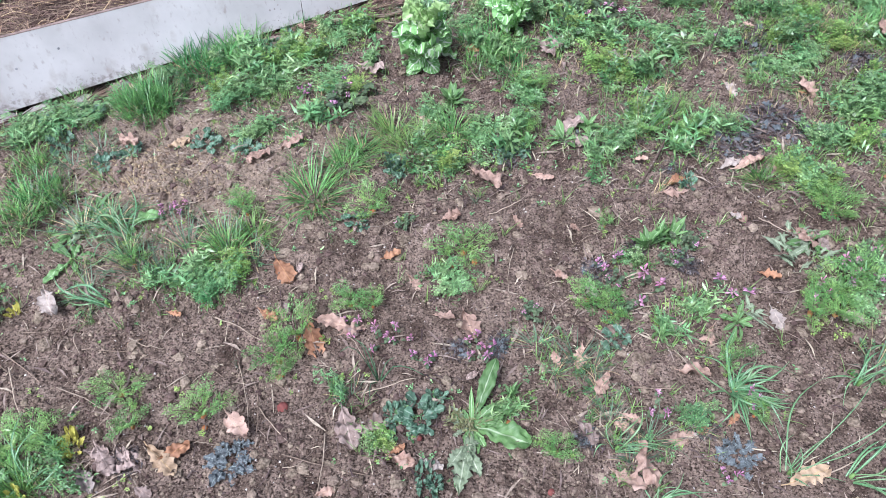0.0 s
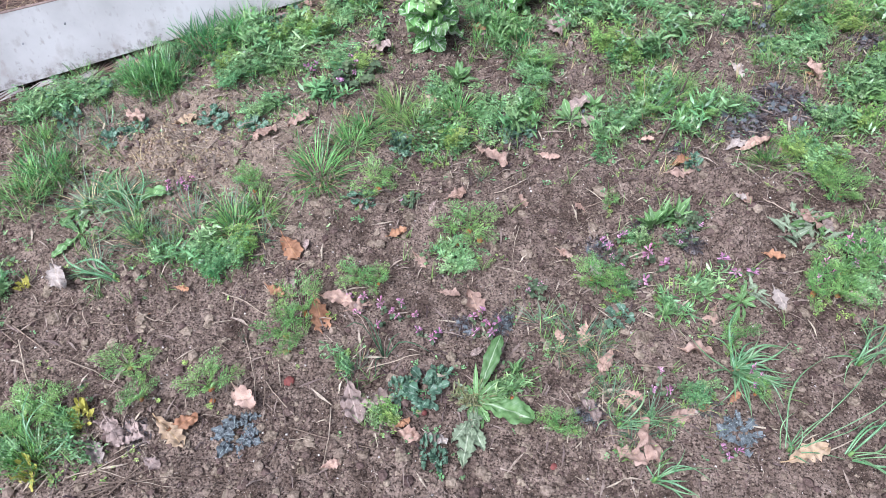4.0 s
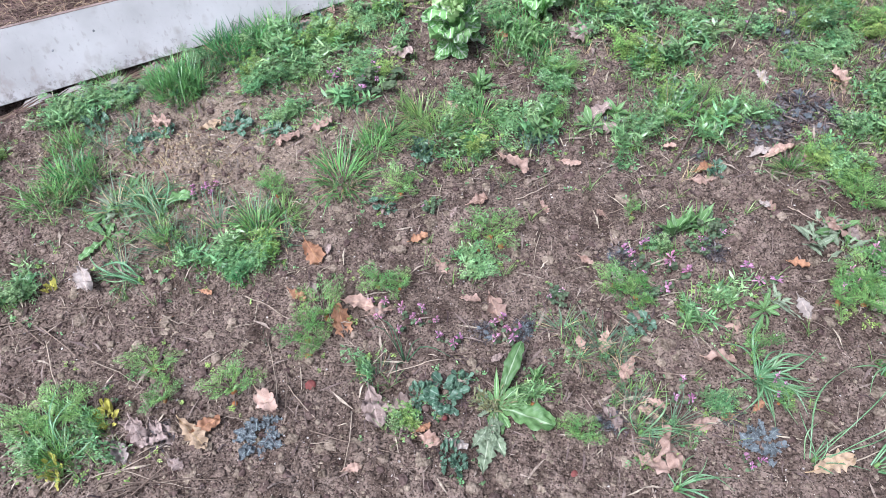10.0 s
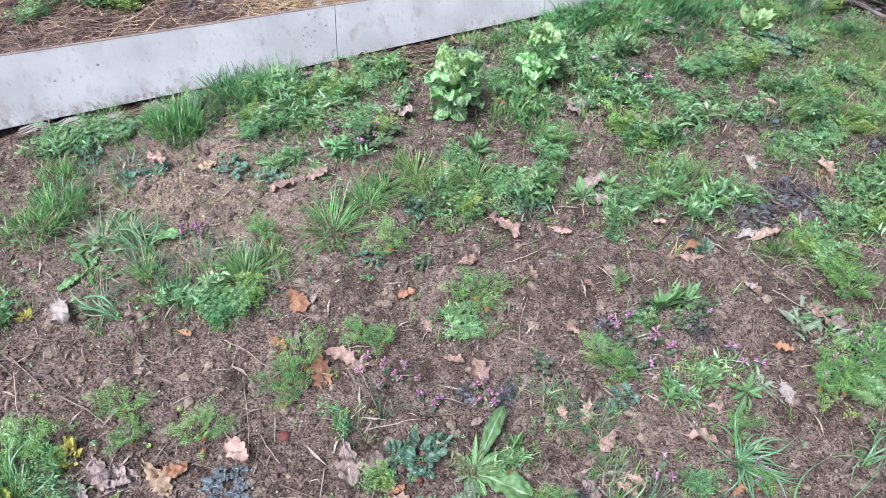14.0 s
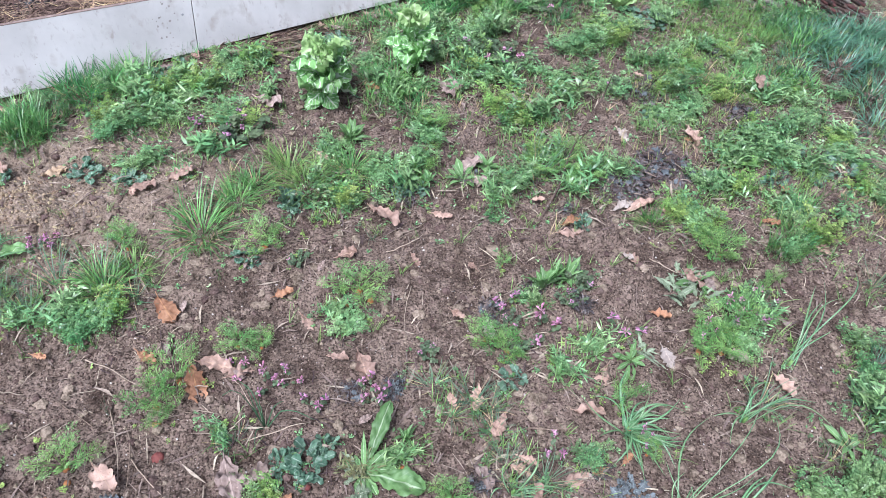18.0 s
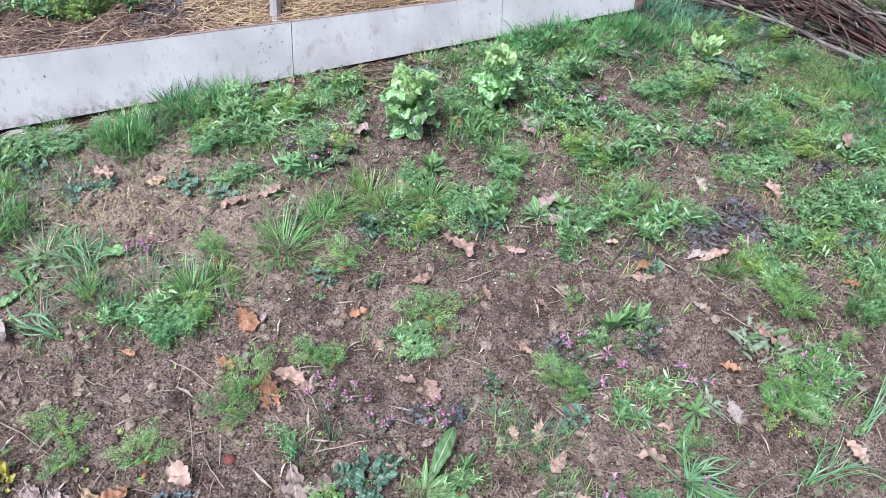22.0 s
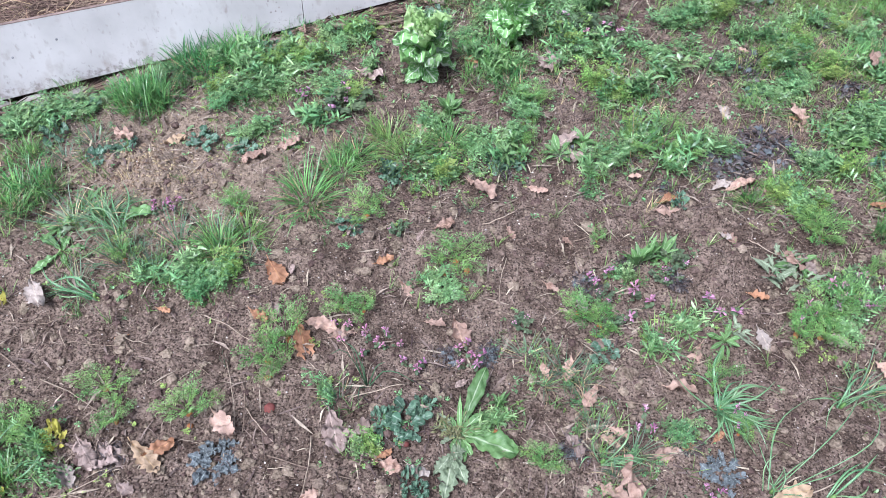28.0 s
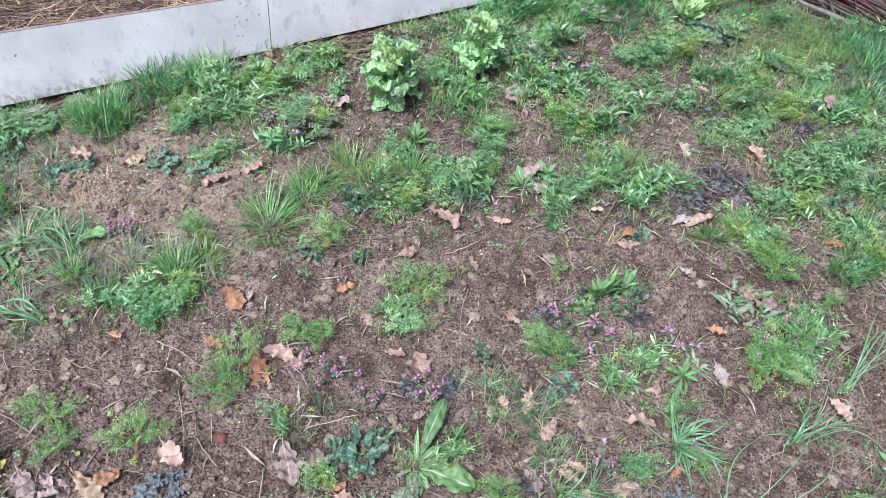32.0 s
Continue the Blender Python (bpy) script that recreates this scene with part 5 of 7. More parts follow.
single_leaves(big, ROSETTE_LEAF, ((42, 0.10, 0.030, 0.5, 0.9, FROND), (28, 0.13, 0.050, 0.35, 0.6, FROND), (5, 0.075, 0.022, 0.6, 0.9, FROND), (125, 0.045, 0.014, 0.7, 0.7, TOOTHED), (250, 0.05, 0.018, 0.3, 0.7, TOOTHED)))
single_leaves(big, PALE_LEAF, ((-92, 0.105, 0.036, 0.25, 0.5, OBLONG), (170, 0.07, 0.018, 0.3, 0.6, FROND), (215, 0.06, 0.016, 0.3, 0.6, FROND), (140, 0.075, 0.016, 0.5, 0.8, FROND)))
heart, hr = Soup(), random.Random(45)
for i in range(150):
    q, d, L = hr.uniform(0, 6.28), 0.05 * hr.random() ** 0.7, hr.uniform(0.008, 0.024)
    heart.add(*leaf(L, L * 0.35, FROND, hr.uniform(0, 1.2), hr.uniform(0.2, 1.5), 0.2, 0.2, 2, 3, 3, i), m=Matrix.Translation((d * math.cos(q) - 0.015, d * math.sin(q) * 0.7 + 0.01, hr.uniform(0.0, 0.03))) @ Matrix.Rotation(hr.uniform(0, 6.28), 4, "Z"))
part("withered_heart", heart, WITHERED_GREEN, big, "olive-brown withered old leaf stalks at the heart")
lay(big, 0.089, 1.025, 0)
pale = tagged(new("withered_plant"), "limp pale green withered leaf lying on soil", "weed", "withered plants in the plot")
single_leaves(pale, PALE_LEAF, ((-95, 0.12, 0.055, 0.05, 0.1, FROND), (-62, 0.08, 0.035, 0.1, 0.2, TOOTHED), (-125, 0.07, 0.04, 0.1, 0.2, FROND), (-80, 0.06, 0.03, 0.3, 0.8, FROND), (20, 0.03, 0.02, 0.3, 0.8, FROND)))
lay(pale, 0.078, 0.966, 0)
dock = tagged(new("dock_plant"), "broad-leaved dock with smooth oval green leaves", "weed", "weeds in the plot")
single_leaves(dock, ROSETTE_LEAF, ((22, 0.11, 0.05, 0.3, 0.5, OBLONG), (-35, 0.05, 0.02, 0.3, 0.7, OBLONG), (150, 0.05, 0.02, 0.5, 0.7, OBLONG)))
lay(dock, -1.053, 1.647, 0)
low_dock = tagged(new("dock_plant"), "low dock with wavy pale green leaves flat on soil", "weed", "weeds in the plot")
single_leaves(low_dock, ROSETTE_LEAF, ((-122, 0.105, 0.036, 0.15, 0.35, RAGGED), (100, 0.055, 0.032, 0.3, 0.6, OBLONG), (150, 0.10, 0.034, 0.25, 0.5, OBLONG), (20, 0.06, 0.03, 0.3, 0.6, OBLONG), (-60, 0.05, 0.02, 0.3, 0.6, RAGGED)))
lay(low_dock, -1.165, 1.50, 0)

# ---- leeks with long strap leaves ----
def strap(x, y, tips, seed, label, extra=0, spread=(0.0, 0.5), long=(0.08, 0.17), wide=(0.0035, 0.0065)):
    """A leek: folded strap leaves arching from its foot to given tips (x, y, height), and extra ones fanned about a heading."""
    r = random.Random(seed)
    ob = tagged(new("leek"), label, "leek", "onions in the plot")
    ends = [Vector((tx - x, ty - y, tz)) for tx, ty, tz in tips]
    for i in range(extra):
        q, L = r.gauss(*spread), r.uniform(*long)
        ends.append(Vector((L * math.cos(q), L * math.sin(q), r.uniform(0.0, 0.07))))
    foot = part("white_shank", Soup().add(*tube([(0, 0, -0.01), (0, 0, 0.01), (0.004, 0.002, 0.02)], [0.005, 0.005, 0.0035], 8)), STEM_GREEN, ob, "pale shank at the soil")
    for e in ends:
        n, s, w = 9, Soup(), r.uniform(*wide)
        flat = Vector((e.x, e.y, 0))
        lift, twist = r.uniform(0.12, 0.38) * flat.length, r.uniform(-0.7, 0.7)
        side0, bow = Vector((-e.y, e.x, 0)).normalized(), r.uniform(-0.25, 0.25) * flat.length
        off = Vector((r.gauss(0, 0.008), r.gauss(0, 0.008), 0))
        v, uv = [], []
        for j in range(n + 1):
            t = j / n
            c = off + flat * t + side0 * bow * math.sin(math.pi * t) + Vector((0, 0, e.z * t + lift * math.sin(math.pi * t ** 0.8) * (1 - 0.3 * t)))
            ww = w * 0.5 * (0.7 + 0.6 * t if t < 0.4 else 0.94 * (1 - ((t - 0.4) / 0.62) ** 2))
            a = side0 * math.cos(twist * t) + Vector((0, 0, math.sin(twist * t)))
            v += [c - a * ww + Vector((0, 0, ww * 0.5)), c, c + a * ww + Vector((0, 0, ww * 0.5))]
            uv += [(0, t), (0.5, t), (1, t)]
        s.add(v, [(3 * j + k, 3 * j + k + 1, 3 * j + k + 4, 3 * j + k + 3) for j in range(n) for k in (0, 1)], uv)
        part("leaf", s, LEEK, ob)
    return lay(ob, x, y, 0)


strap(0.775, 1.185, ((0.80, 1.33, 0.08), (0.78, 1.30, 0.06)), 11, "dense clump of pale-striped green leek leaves fanned over soil", 70, (-0.45, 0.9), (0.04, 0.155), (0.004, 0.0075))
strap(0.866, 0.962, ((1.14, 1.26, 0.06), (1.12, 1.25, 0.08), (1.08, 1.06, 0.03), (1.005, 1.207, 0.04), (0.85, 1.0, 0.03), (0.90, 0.93, 0.03)), 12, "tall leek with long bent blue-green leaves", 6, (0.8, 0.6), (0.06, 0.16), (0.003, 0.0055))
strap(1.10, 1.22, ((1.32, 1.28, 0.01), (1.357, 1.17, 0.01), (1.22, 1.194, 0.03), (1.0, 1.21, 0.03), (1.17, 1.30, 0.05), (1.03, 1.13, 0.02)), 13, "leek with drooping pale green leaves", 4, (0.5, 0.6), (0.1, 0.2))
strap(1.015, 0.965, ((1.15, 1.0, 0.03), (1.19, 0.95, 0.02), (1.10, 0.92, 0.02), (1.12, 1.06, 0.02)), 14, "leek with limp whitish-green leaves lying on soil", 5, (0.0, 0.6), (0.08, 0.18))
strap(1.284, 1.405, ((1.56, 1.69, 0.10), (1.43, 1.66, 0.11), (1.395, 1.625, 0.10), (1.50, 1.61, 0.07), (1.24, 1.37, 0.01)), 20, "tall onion with long straight dark green shoots", 3, (0.7, 0.2), (0.14, 0.28), (0.004, 0.006))
strap(0.455, 1.0, ((0.57, 1.03, 0.01), (0.52, 1.06, 0.04), (0.415, 0.963, 0.01), (0.6, 1.0, 0.01), (0.43, 1.06, 0.05)), 15, "small leek with narrow blue-green leaves", 7, (0.3, 0.7), (0.06, 0.13), (0.003, 0.005))
strap(0.53, 0.86, ((0.66, 0.86, 0.02), (0.62, 0.885, 0.03), (0.50, 0.91, 0.02)), 16, "narrow-leaved leek sprawling on soil", 9, (0.1, 0.7), (0.07, 0.16), (0.003, 0.006))
strap(-1.03, 1.60, ((-1.18, 1.66, 0.02), (-1.16, 1.58, 0.02), (-0.92, 1.66, 0.03), (-1.1, 1.72, 0.05)), 17, "sprawling leek with pale green strap leaves", 12, (2.6, 0.9), (0.08, 0.18), (0.004, 0.008))
strap(-1.0, 1.345, ((-1.15, 1.37, 0.01), (-1.12, 1.33, 0.01), (-1.10, 1.41, 0.02)), 18, "limp leek leaves lying across the soil", 6, (3.0, 0.3), (0.08, 0.17), (0.004, 0.008))

strap(-1.0, 0.80, ((-1.05, 0.95, 0.10), (-0.98, 0.93, 0.08), (-0.93, 0.88, 0.05), (-1.1, 0.9, 0.08), (-1.02, 0.72, 0.03), (-0.92, 0.80, 0.04)), 19, "leek with upright blue-green leaves among weeds", 9, (1.5, 0.8), (0.07, 0.16))

# ---- fallen leaves, stalks, clods ----
def oak_leaf(tone, x0, y0, x1, y1):
    """A curled fallen oak leaf from its stalk to its tip."""
    L = min(0.13, max(0.045, math.hypot(x1 - x0, y1 - y0) * 1.2))
    shape = Soup().add(*leaf(1.0, rng.uniform(0.42, 0.62), oaken(rng.uniform(4.6, 6.2), rng.uniform(0.10, 0.2), rng.uniform(0, 6.28)), rng.uniform(0.0, 0.35), rng.uniform(0.0, 0.7), rng.uniform(-0.35, 0.5), rng.uniform(0.05, 0.12), rng.uniform(1.5, 3.5), 30, 7, rng.randrange(9999), 0.4))
    shape.add(*tube([(-0.14, 0.02, 0.02), (0, 0, 0), (0.4, 0, 0.012)], [0.012, 0.013, 0.007], 5))
    ob = new("oak_leaf", shape.mesh("oak_leaf", OAK[tone]))
    tagged(ob, OAK_WORDS[tone], "leaf", "fallen leaves on the soil")
    m = Matrix.Translation((x0, y0, max(ground_z(x0, y0), ground_z(x1, y1)) + rng.uniform(0.008, 0.016))) @ Matrix.Rotation(math.atan2(y1 - y0, x1 - x0), 4, "Z") @ Matrix.Rotation(rng.uniform(-0.25, 0.25), 4, "X") @ Matrix.Diagonal((L, L, L, 1))
    ob.matrix_basis = m


OAK_WORDS = {
    "p": "dry pinkish-brown lobed oak leaf lying on soil",
    "o": "curled orange-brown oak leaf lying on soil",
    "w": "bleached whitish oak leaf lying on soil",
    "d": "greyed brown weathered oak leaf lying on soil",
    "t": "tan dry oak leaf lying on soil",
}


def stalk(x0, y0, x1, y1):
    """A thin dry stalk or twig on the ground."""
    n, s = 6, Soup()
    L = math.hypot(x1 - x0, y1 - y0)
    dx, dy = (y0 - y1) / L, (x1 - x0) / L
    r0, off = rng.uniform(0.0011, 0.0024), rng.uniform(-0.06, 0.06) * L
    pts = []
    for i in range(n + 1):
        t = i / n
        q = off * math.sin(math.pi * t) + rng.gauss(0, 0.004 * L)
        x, y = x0 + (x1 - x0) * t + dx * q, y0 + (y1 - y0) * t + dy * q
        pts.append((x, y, ground_z(x, y) + 0.008 + rng.uniform(0, 0.006)))
    s.add(*tube(pts, [r0 * (1 - 0.5 * i / n) for i in range(n + 1)], 5))
    pale = rng.random() < 0.35
    tagged(new("dry_stalk", s.mesh("dry_stalk", STALK if pale else TWIG)), "pale dry stalk lying on the soil" if pale else "thin brown twig lying on the soil", "twig", "dry stalks on the soil")


def turf(x, y, r):
    """A patch of short mossy grass."""
    q, s = random.Random(int(abs(x * 977 + y * 613) * 10)), Soup()
    for i in range(int(6500 * r)):
        a, d = q.uniform(0, 6.28), r * math.sqrt(q.random())
        px, py = x + d * math.cos(a), y + d * math.sin(a)
        s.add(*blade(q.uniform(0.010, 0.028), q.uniform(0.0015, 0.003), q.uniform(0.1, 1.0), q.uniform(0.2, 1.0), q.uniform(0, 6.28), (px, py, ground_z(px, py) - 0.002), 3))
    tagged(new("moss_turf", s.mesh("moss_turf", MOSS)), "patch of yellow-green mossy turf", "grass", kind="stuff")


plant("leek", -1.094, 1.652, 0.078, 0.05)
for x, y, r, h in ((-1.381, 1.741, 0.096, 0.11), (-1.481, 1.897, 0.056, 0.09), (-1.425, 1.626, 0.075, 0.09), (-1.170, 2.263, 0.113, 0.13), (-1.030, 2.496, 0.091, 0.11), (-0.918, 2.594, 0.127, 0.11), (-1.463, 2.249, 0.057, 0.06), (-0.752, 2.799, 0.053, 0.10), (-1.060, 0.814, 0.052, 0.10), (-1.007, 0.789, 0.042, 0.09), (0.106, 2.622, 0.072, 0.08), (0.042, 2.546, 0.057, 0.07), (-1.192, 2.232, 0.103, 0.12), (-1.071, 2.457, 0.088, 0.10), (-0.978, 2.554, 0.101, 0.12), (0.320, 3.375, 0.140, 0.14), (0.403, 3.420, 0.114, 0.12), (0.241, 3.277, 0.099, 0.09), (0.598, 3.431, 0.143, 0.11), (0.719, 3.571, 0.118, 0.10), (0.539, 3.310, 0.100, 0.09), (0.858, 3.541, 0.132, 0.09),):
    plant("lush", x, y, r, h)
for x, y, r, h in ((0.960, 3.448, 0.104, 0.09), (0.809, 3.310, 0.101, 0.07), (1.761, 3.192, 0.083, 0.07), (1.916, 3.270, 0.113, 0.11), (1.947, 3.133, 0.110, 0.14), (1.900, 3.471, 0.119, 0.10), (1.605, 3.494, 0.089, 0.04), (2.027, 3.442, 0.118, 0.11), (1.450, 3.546, 0.090, 0.04), (1.267, 3.624, 0.091, 0.07), (0.111, 3.173, 0.096, 0.09), (-0.017, 3.122, 0.079, 0.09), (1.840, 2.896, 0.093, 0.09), (1.485, 1.910, 0.088, 0.10), (1.410, 1.850, 0.069, 0.09), (1.550, 2.076, 0.062, 0.09), (1.357, 2.893, 0.077, 0.05), (1.132, 2.488, 0.083, 0.05), (1.040, 3.637, 0.084, 0.08), (-0.115, 3.053, 0.067, 0.07), (1.561, 2.847, 0.102, 0.05), (1.727, 2.918, 0.094, 0.07),):
    plant("lush", x, y, r * 0.72, h * 0.9)
for x, y, r, h in ((2.054, 3.217, 0.144, 0.13), (2.229, 3.313, 0.148, 0.14), (2.238, 3.070, 0.141, 0.14), (2.062, 3.029, 0.124, 0.11), (1.973, 3.257, 0.115, 0.10), (2.140, 2.840, 0.120, 0.12), (2.068, 2.613, 0.101, 0.10), (2.407, 3.333, 0.150, 0.14), (1.853, 3.029, 0.098, 0.08), (1.568, 1.415, 0.053, 0.09), (1.476, 1.261, 0.060, 0.09),):
    plant("deep", x, y, r * 0.75, h)
for x, y, r, h in ((-0.700, 1.560, 0.075, 0.10), (-0.640, 1.650, 0.056, 0.09), (-0.477, 1.818, 0.091, 0.13), (-0.396, 1.956, 0.070, 0.10), (-0.172, 2.052, 0.079, 0.10), (-0.252, 2.136, 0.073, 0.11), (-0.040, 2.147, 0.068, 0.10), (0.991, 1.951, 0.051, 0.06), (-0.350, 2.043, 0.060, 0.09),):
    plant("grass", x, y, r, h)
for x, y, r, h in ((-0.958, 1.480, 0.088, 0.12), (-0.836, 1.578, 0.090, 0.10), (-0.717, 1.608, 0.090, 0.11), (-0.611, 1.545, 0.063, 0.08), (-1.008, 1.544, 0.072, 0.10), (-0.872, 1.464, 0.063, 0.08), (0.541, 1.035, 0.064, 0.08), (0.410, 1.232, 0.055, 0.08), (0.310, 1.208, 0.055, 0.07), (-1.065, 1.367, 0.077, 0.05), (0.468, 1.008, 0.042, 0.05), (0.658, 1.066, 0.043, 0.06), (-0.239, 1.104, 0.045, 0.06), (0.618, 2.181, 0.119, 0.12), (-1.342, 1.904, 0.080, 0.05), (-1.275, 1.994, 0.081, 0.05), (1.165, 1.277, 0.073, 0.09), (1.315, 1.120, 0.056, 0.08),):
    plant("thin", x, y, r, h)
for x, y, r, h in ((1.675, 1.726, 0.078, 0.09), (-1.188, 1.628, 0.111, 0.07), (-1.101, 1.645, 0.083, 0.06), (0.364, 1.247, 0.069, 0.06), (0.421, 1.164, 0.060, 0.05), (0.445, 1.083, 0.052, 0.05), (0.257, 1.294, 0.063, 0.05), (0.493, 0.965, 0.056, 0.06),):
    plant("thin", x, y, r, h)
for x, y, r, h in ((-0.165, 1.142, 0.055, 0.17), (-0.565, 1.169, 0.009, 0.12), (0.057, 1.822, 0.026, 0.06),):
    plant("onion", x, y, r, h)
for x, y, r, h in ((-0.974, 1.501, 0.053, 0.10), (-0.676, 1.730, 0.045, 0.09), (-0.271, 1.766, 0.070, 0.10), (0.033, 1.606, 0.073, 0.09), (-0.452, 1.194, 0.047, 0.12), (-0.412, 1.270, 0.064, 0.11), (-0.617, 1.021, 0.060, 0.09), (-0.856, 1.063, 0.052, 0.08), (-0.794, 0.977, 0.042, 0.07), (-0.286, 1.395, 0.050, 0.07), (-0.218, 1.389, 0.040, 0.06), (0.468, 1.422, 0.055, 0.07), (0.405, 1.458, 0.049, 0.07), (0.305, 0.981, 0.045, 0.06), (1.025, 1.437, 0.060, 0.08), (1.184, 1.567, 0.074, 0.10), (1.119, 1.502, 0.058, 0.09), (-0.704, 1.767, 0.041, 0.07), (-0.434, 1.151, 0.031, 0.05), (0.261, 2.383, 0.055, 0.07), (1.298, 1.681, 0.040, 0.10),):
    plant("carrot", x, y, r, h)
for x, y, r, h in ((0.472, 1.748, 0.028, 0.05), (0.098, 2.607, 0.079, 0.08), (0.244, 2.426, 0.067, 0.08), (0.213, 2.155, 0.062, 0.06), (0.732, 2.239, 0.086, 0.09), (0.645, 2.194, 0.072, 0.08), (0.785, 2.156, 0.071, 0.08), (1.183, 1.817, 0.076, 0.09), (1.158, 1.862, 0.058, 0.08), (0.776, 1.264, 0.040, 0.10), (0.815, 1.116, 0.029, 0.06),):
    plant("carrot", x, y, r, h)
for x, y, r, h in ((-0.939, 1.696, 0.030, 0.06), (-0.879, 1.704, 0.026, 0.06), (-0.178, 1.270, 0.032, 0.06), (-0.126, 1.281, 0.029, 0.05), (-0.049, 1.211, 0.031, 0.06), (0.081, 1.283, 0.032, 0.06), (0.109, 1.239, 0.034, 0.06), (-0.270, 1.313, 0.032, 0.04), (0.590, 1.514, 0.050, 0.06), (0.826, 1.514, 0.046, 0.05), (0.453, 1.576, 0.037, 0.07), (0.562, 1.099, 0.032, 0.05), (0.707, 0.936, 0.025, 0.06), (0.811, 1.148, 0.020, 0.07), (-0.603, 2.334, 0.030, 0.06), (-0.444, 2.308, 0.032, 0.06),):
    plant("bloom", x, y, r, h)
for x, y, r, h in ((-0.440, 2.283, 0.076, 0.07), (-0.162, 1.699, 0.029, 0.05), (0.477, 1.514, 0.033, 0.06), (0.708, 1.669, 0.048, 0.07), (1.218, 1.633, 0.050, 0.07), (1.257, 1.624, 0.036, 0.07), (0.508, 1.424, 0.032, 0.05), (0.552, 2.835, 0.074, 0.08), (0.475, 2.914, 0.080, 0.08), (0.241, 1.388, 0.032, 0.05), (0.665, 1.600, 0.037, 0.06), (0.413, 2.851, 0.085, 0.09), (0.525, 2.894, 0.076, 0.08), (0.664, 3.362, 0.073, 0.07), (0.733, 3.375, 0.068, 0.06), (0.991, 2.725, 0.049, 0.06), (0.459, 3.403, 0.062, 0.10),):
    plant("nettle", x, y, r, h)
for x, y, r, h in ((-0.96, 0.83, 0.05, 0.06), (-1.083, 0.80, 0.05, 0.06), (-0.652, 1.499, 0.063, 0.05), (-0.899, 1.441, 0.062, 0.05), (-1.559, 2.068, 0.115, 0.05), (-1.481, 2.135, 0.096, 0.05), (-0.777, 2.489, 0.135, 0.08), (-0.646, 2.569, 0.102, 0.08), (-0.910, 2.309, 0.108, 0.06), (-0.771, 2.367, 0.098, 0.06), (-0.521, 2.379, 0.087, 0.06), (-0.541, 2.198, 0.094, 0.05), (-0.730, 1.462, 0.104, 0.06), (-0.813, 1.446, 0.069, 0.05), (0.162, 2.084, 0.079, 0.06), (0.066, 2.022, 0.058, 0.05), (0.060, 2.153, 0.090, 0.06), (-0.126, 2.204, 0.082, 0.06), (0.015, 1.486, 0.067, 0.04), (-0.032, 1.536, 0.048, 0.04),):
    plant("weed", x, y, r, h)
for x, y, r, h in ((0.711, 1.447, 0.065, 0.04), (0.616, 1.383, 0.056, 0.04), (-0.130, 0.967, 0.040, 0.05), (-0.164, 0.950, 0.034, 0.05), (0.183, 1.082, 0.053, 0.06), (-0.272, 1.118, 0.046, 0.04), (0.662, 1.098, 0.049, 0.05), (0.537, 2.148, 0.098, 0.09), (0.645, 2.259, 0.101, 0.08), (0.735, 2.100, 0.093, 0.07), (0.841, 2.238, 0.080, 0.07), (0.445, 2.085, 0.078, 0.07), (0.448, 1.961, 0.060, 0.05), (1.132, 1.972, 0.092, 0.05), (1.067, 2.008, 0.067, 0.05), (1.294, 2.144, 0.069, 0.06), (1.211, 2.154, 0.065, 0.06), (-0.862, 2.295, 0.078, 0.06), (-0.050, 2.002, 0.070, 0.05), (-0.144, 1.969, 0.077, 0.06), (-0.886, 0.812, 0.057, 0.06), (-0.973, 0.895, 0.059, 0.07),):
    plant("weed", x, y, r, h)
for x, y, r, h in ((-0.602, 2.088, 0.049, 0.04), (-0.751, 2.110, 0.074, 0.04), (-0.700, 2.159, 0.075, 0.04), (-0.418, 2.350, 0.060, 0.06), (0.549, 1.615, 0.051, 0.06), (0.200, 2.220, 0.069, 0.06), (0.171, 2.143, 0.052, 0.06), (0.602, 2.524, 0.104, 0.10), (0.532, 2.457, 0.091, 0.08), (0.681, 2.519, 0.083, 0.09), (0.795, 2.652, 0.086, 0.08), (0.491, 2.579, 0.084, 0.07), (0.942, 3.086, 0.107, 0.09), (1.051, 3.131, 0.092, 0.08), (0.833, 3.019, 0.089, 0.07), (1.228, 2.979, 0.115, 0.08), (1.321, 2.952, 0.099, 0.08), (1.129, 2.983, 0.089, 0.07), (0.473, 2.797, 0.109, 0.09), (0.376, 2.866, 0.100, 0.09), (0.544, 2.747, 0.093, 0.08), (0.353, 2.672, 0.081, 0.07),):
    plant("weed", x, y, r, h)
for x, y, r, h in ((0.505, 3.075, 0.105, 0.12), (0.402, 3.031, 0.094, 0.10), (0.246, 3.098, 0.105, 0.08), (0.301, 2.942, 0.092, 0.07), (0.645, 2.850, 0.090, 0.06), (0.761, 2.786, 0.089, 0.06), (0.889, 2.851, 0.091, 0.05), (0.994, 2.746, 0.089, 0.06), (0.100, 2.588, 0.093, 0.07), (0.225, 2.353, 0.079, 0.06), (0.024, 2.654, 0.071, 0.06), (-0.559, 2.715, 0.104, 0.06), (-0.666, 2.570, 0.100, 0.07), (-0.799, 2.467, 0.097, 0.07), (-0.474, 2.774, 0.087, 0.06), (-0.380, 2.541, 0.068, 0.05), (1.201, 2.608, 0.105, 0.06), (1.309, 2.683, 0.088, 0.05), (1.522, 2.400, 0.100, 0.08), (1.440, 2.338, 0.089, 0.08), (1.535, 2.306, 0.080, 0.07), (1.670, 2.526, 0.094, 0.08),):
    plant("weed", x, y, r, h)
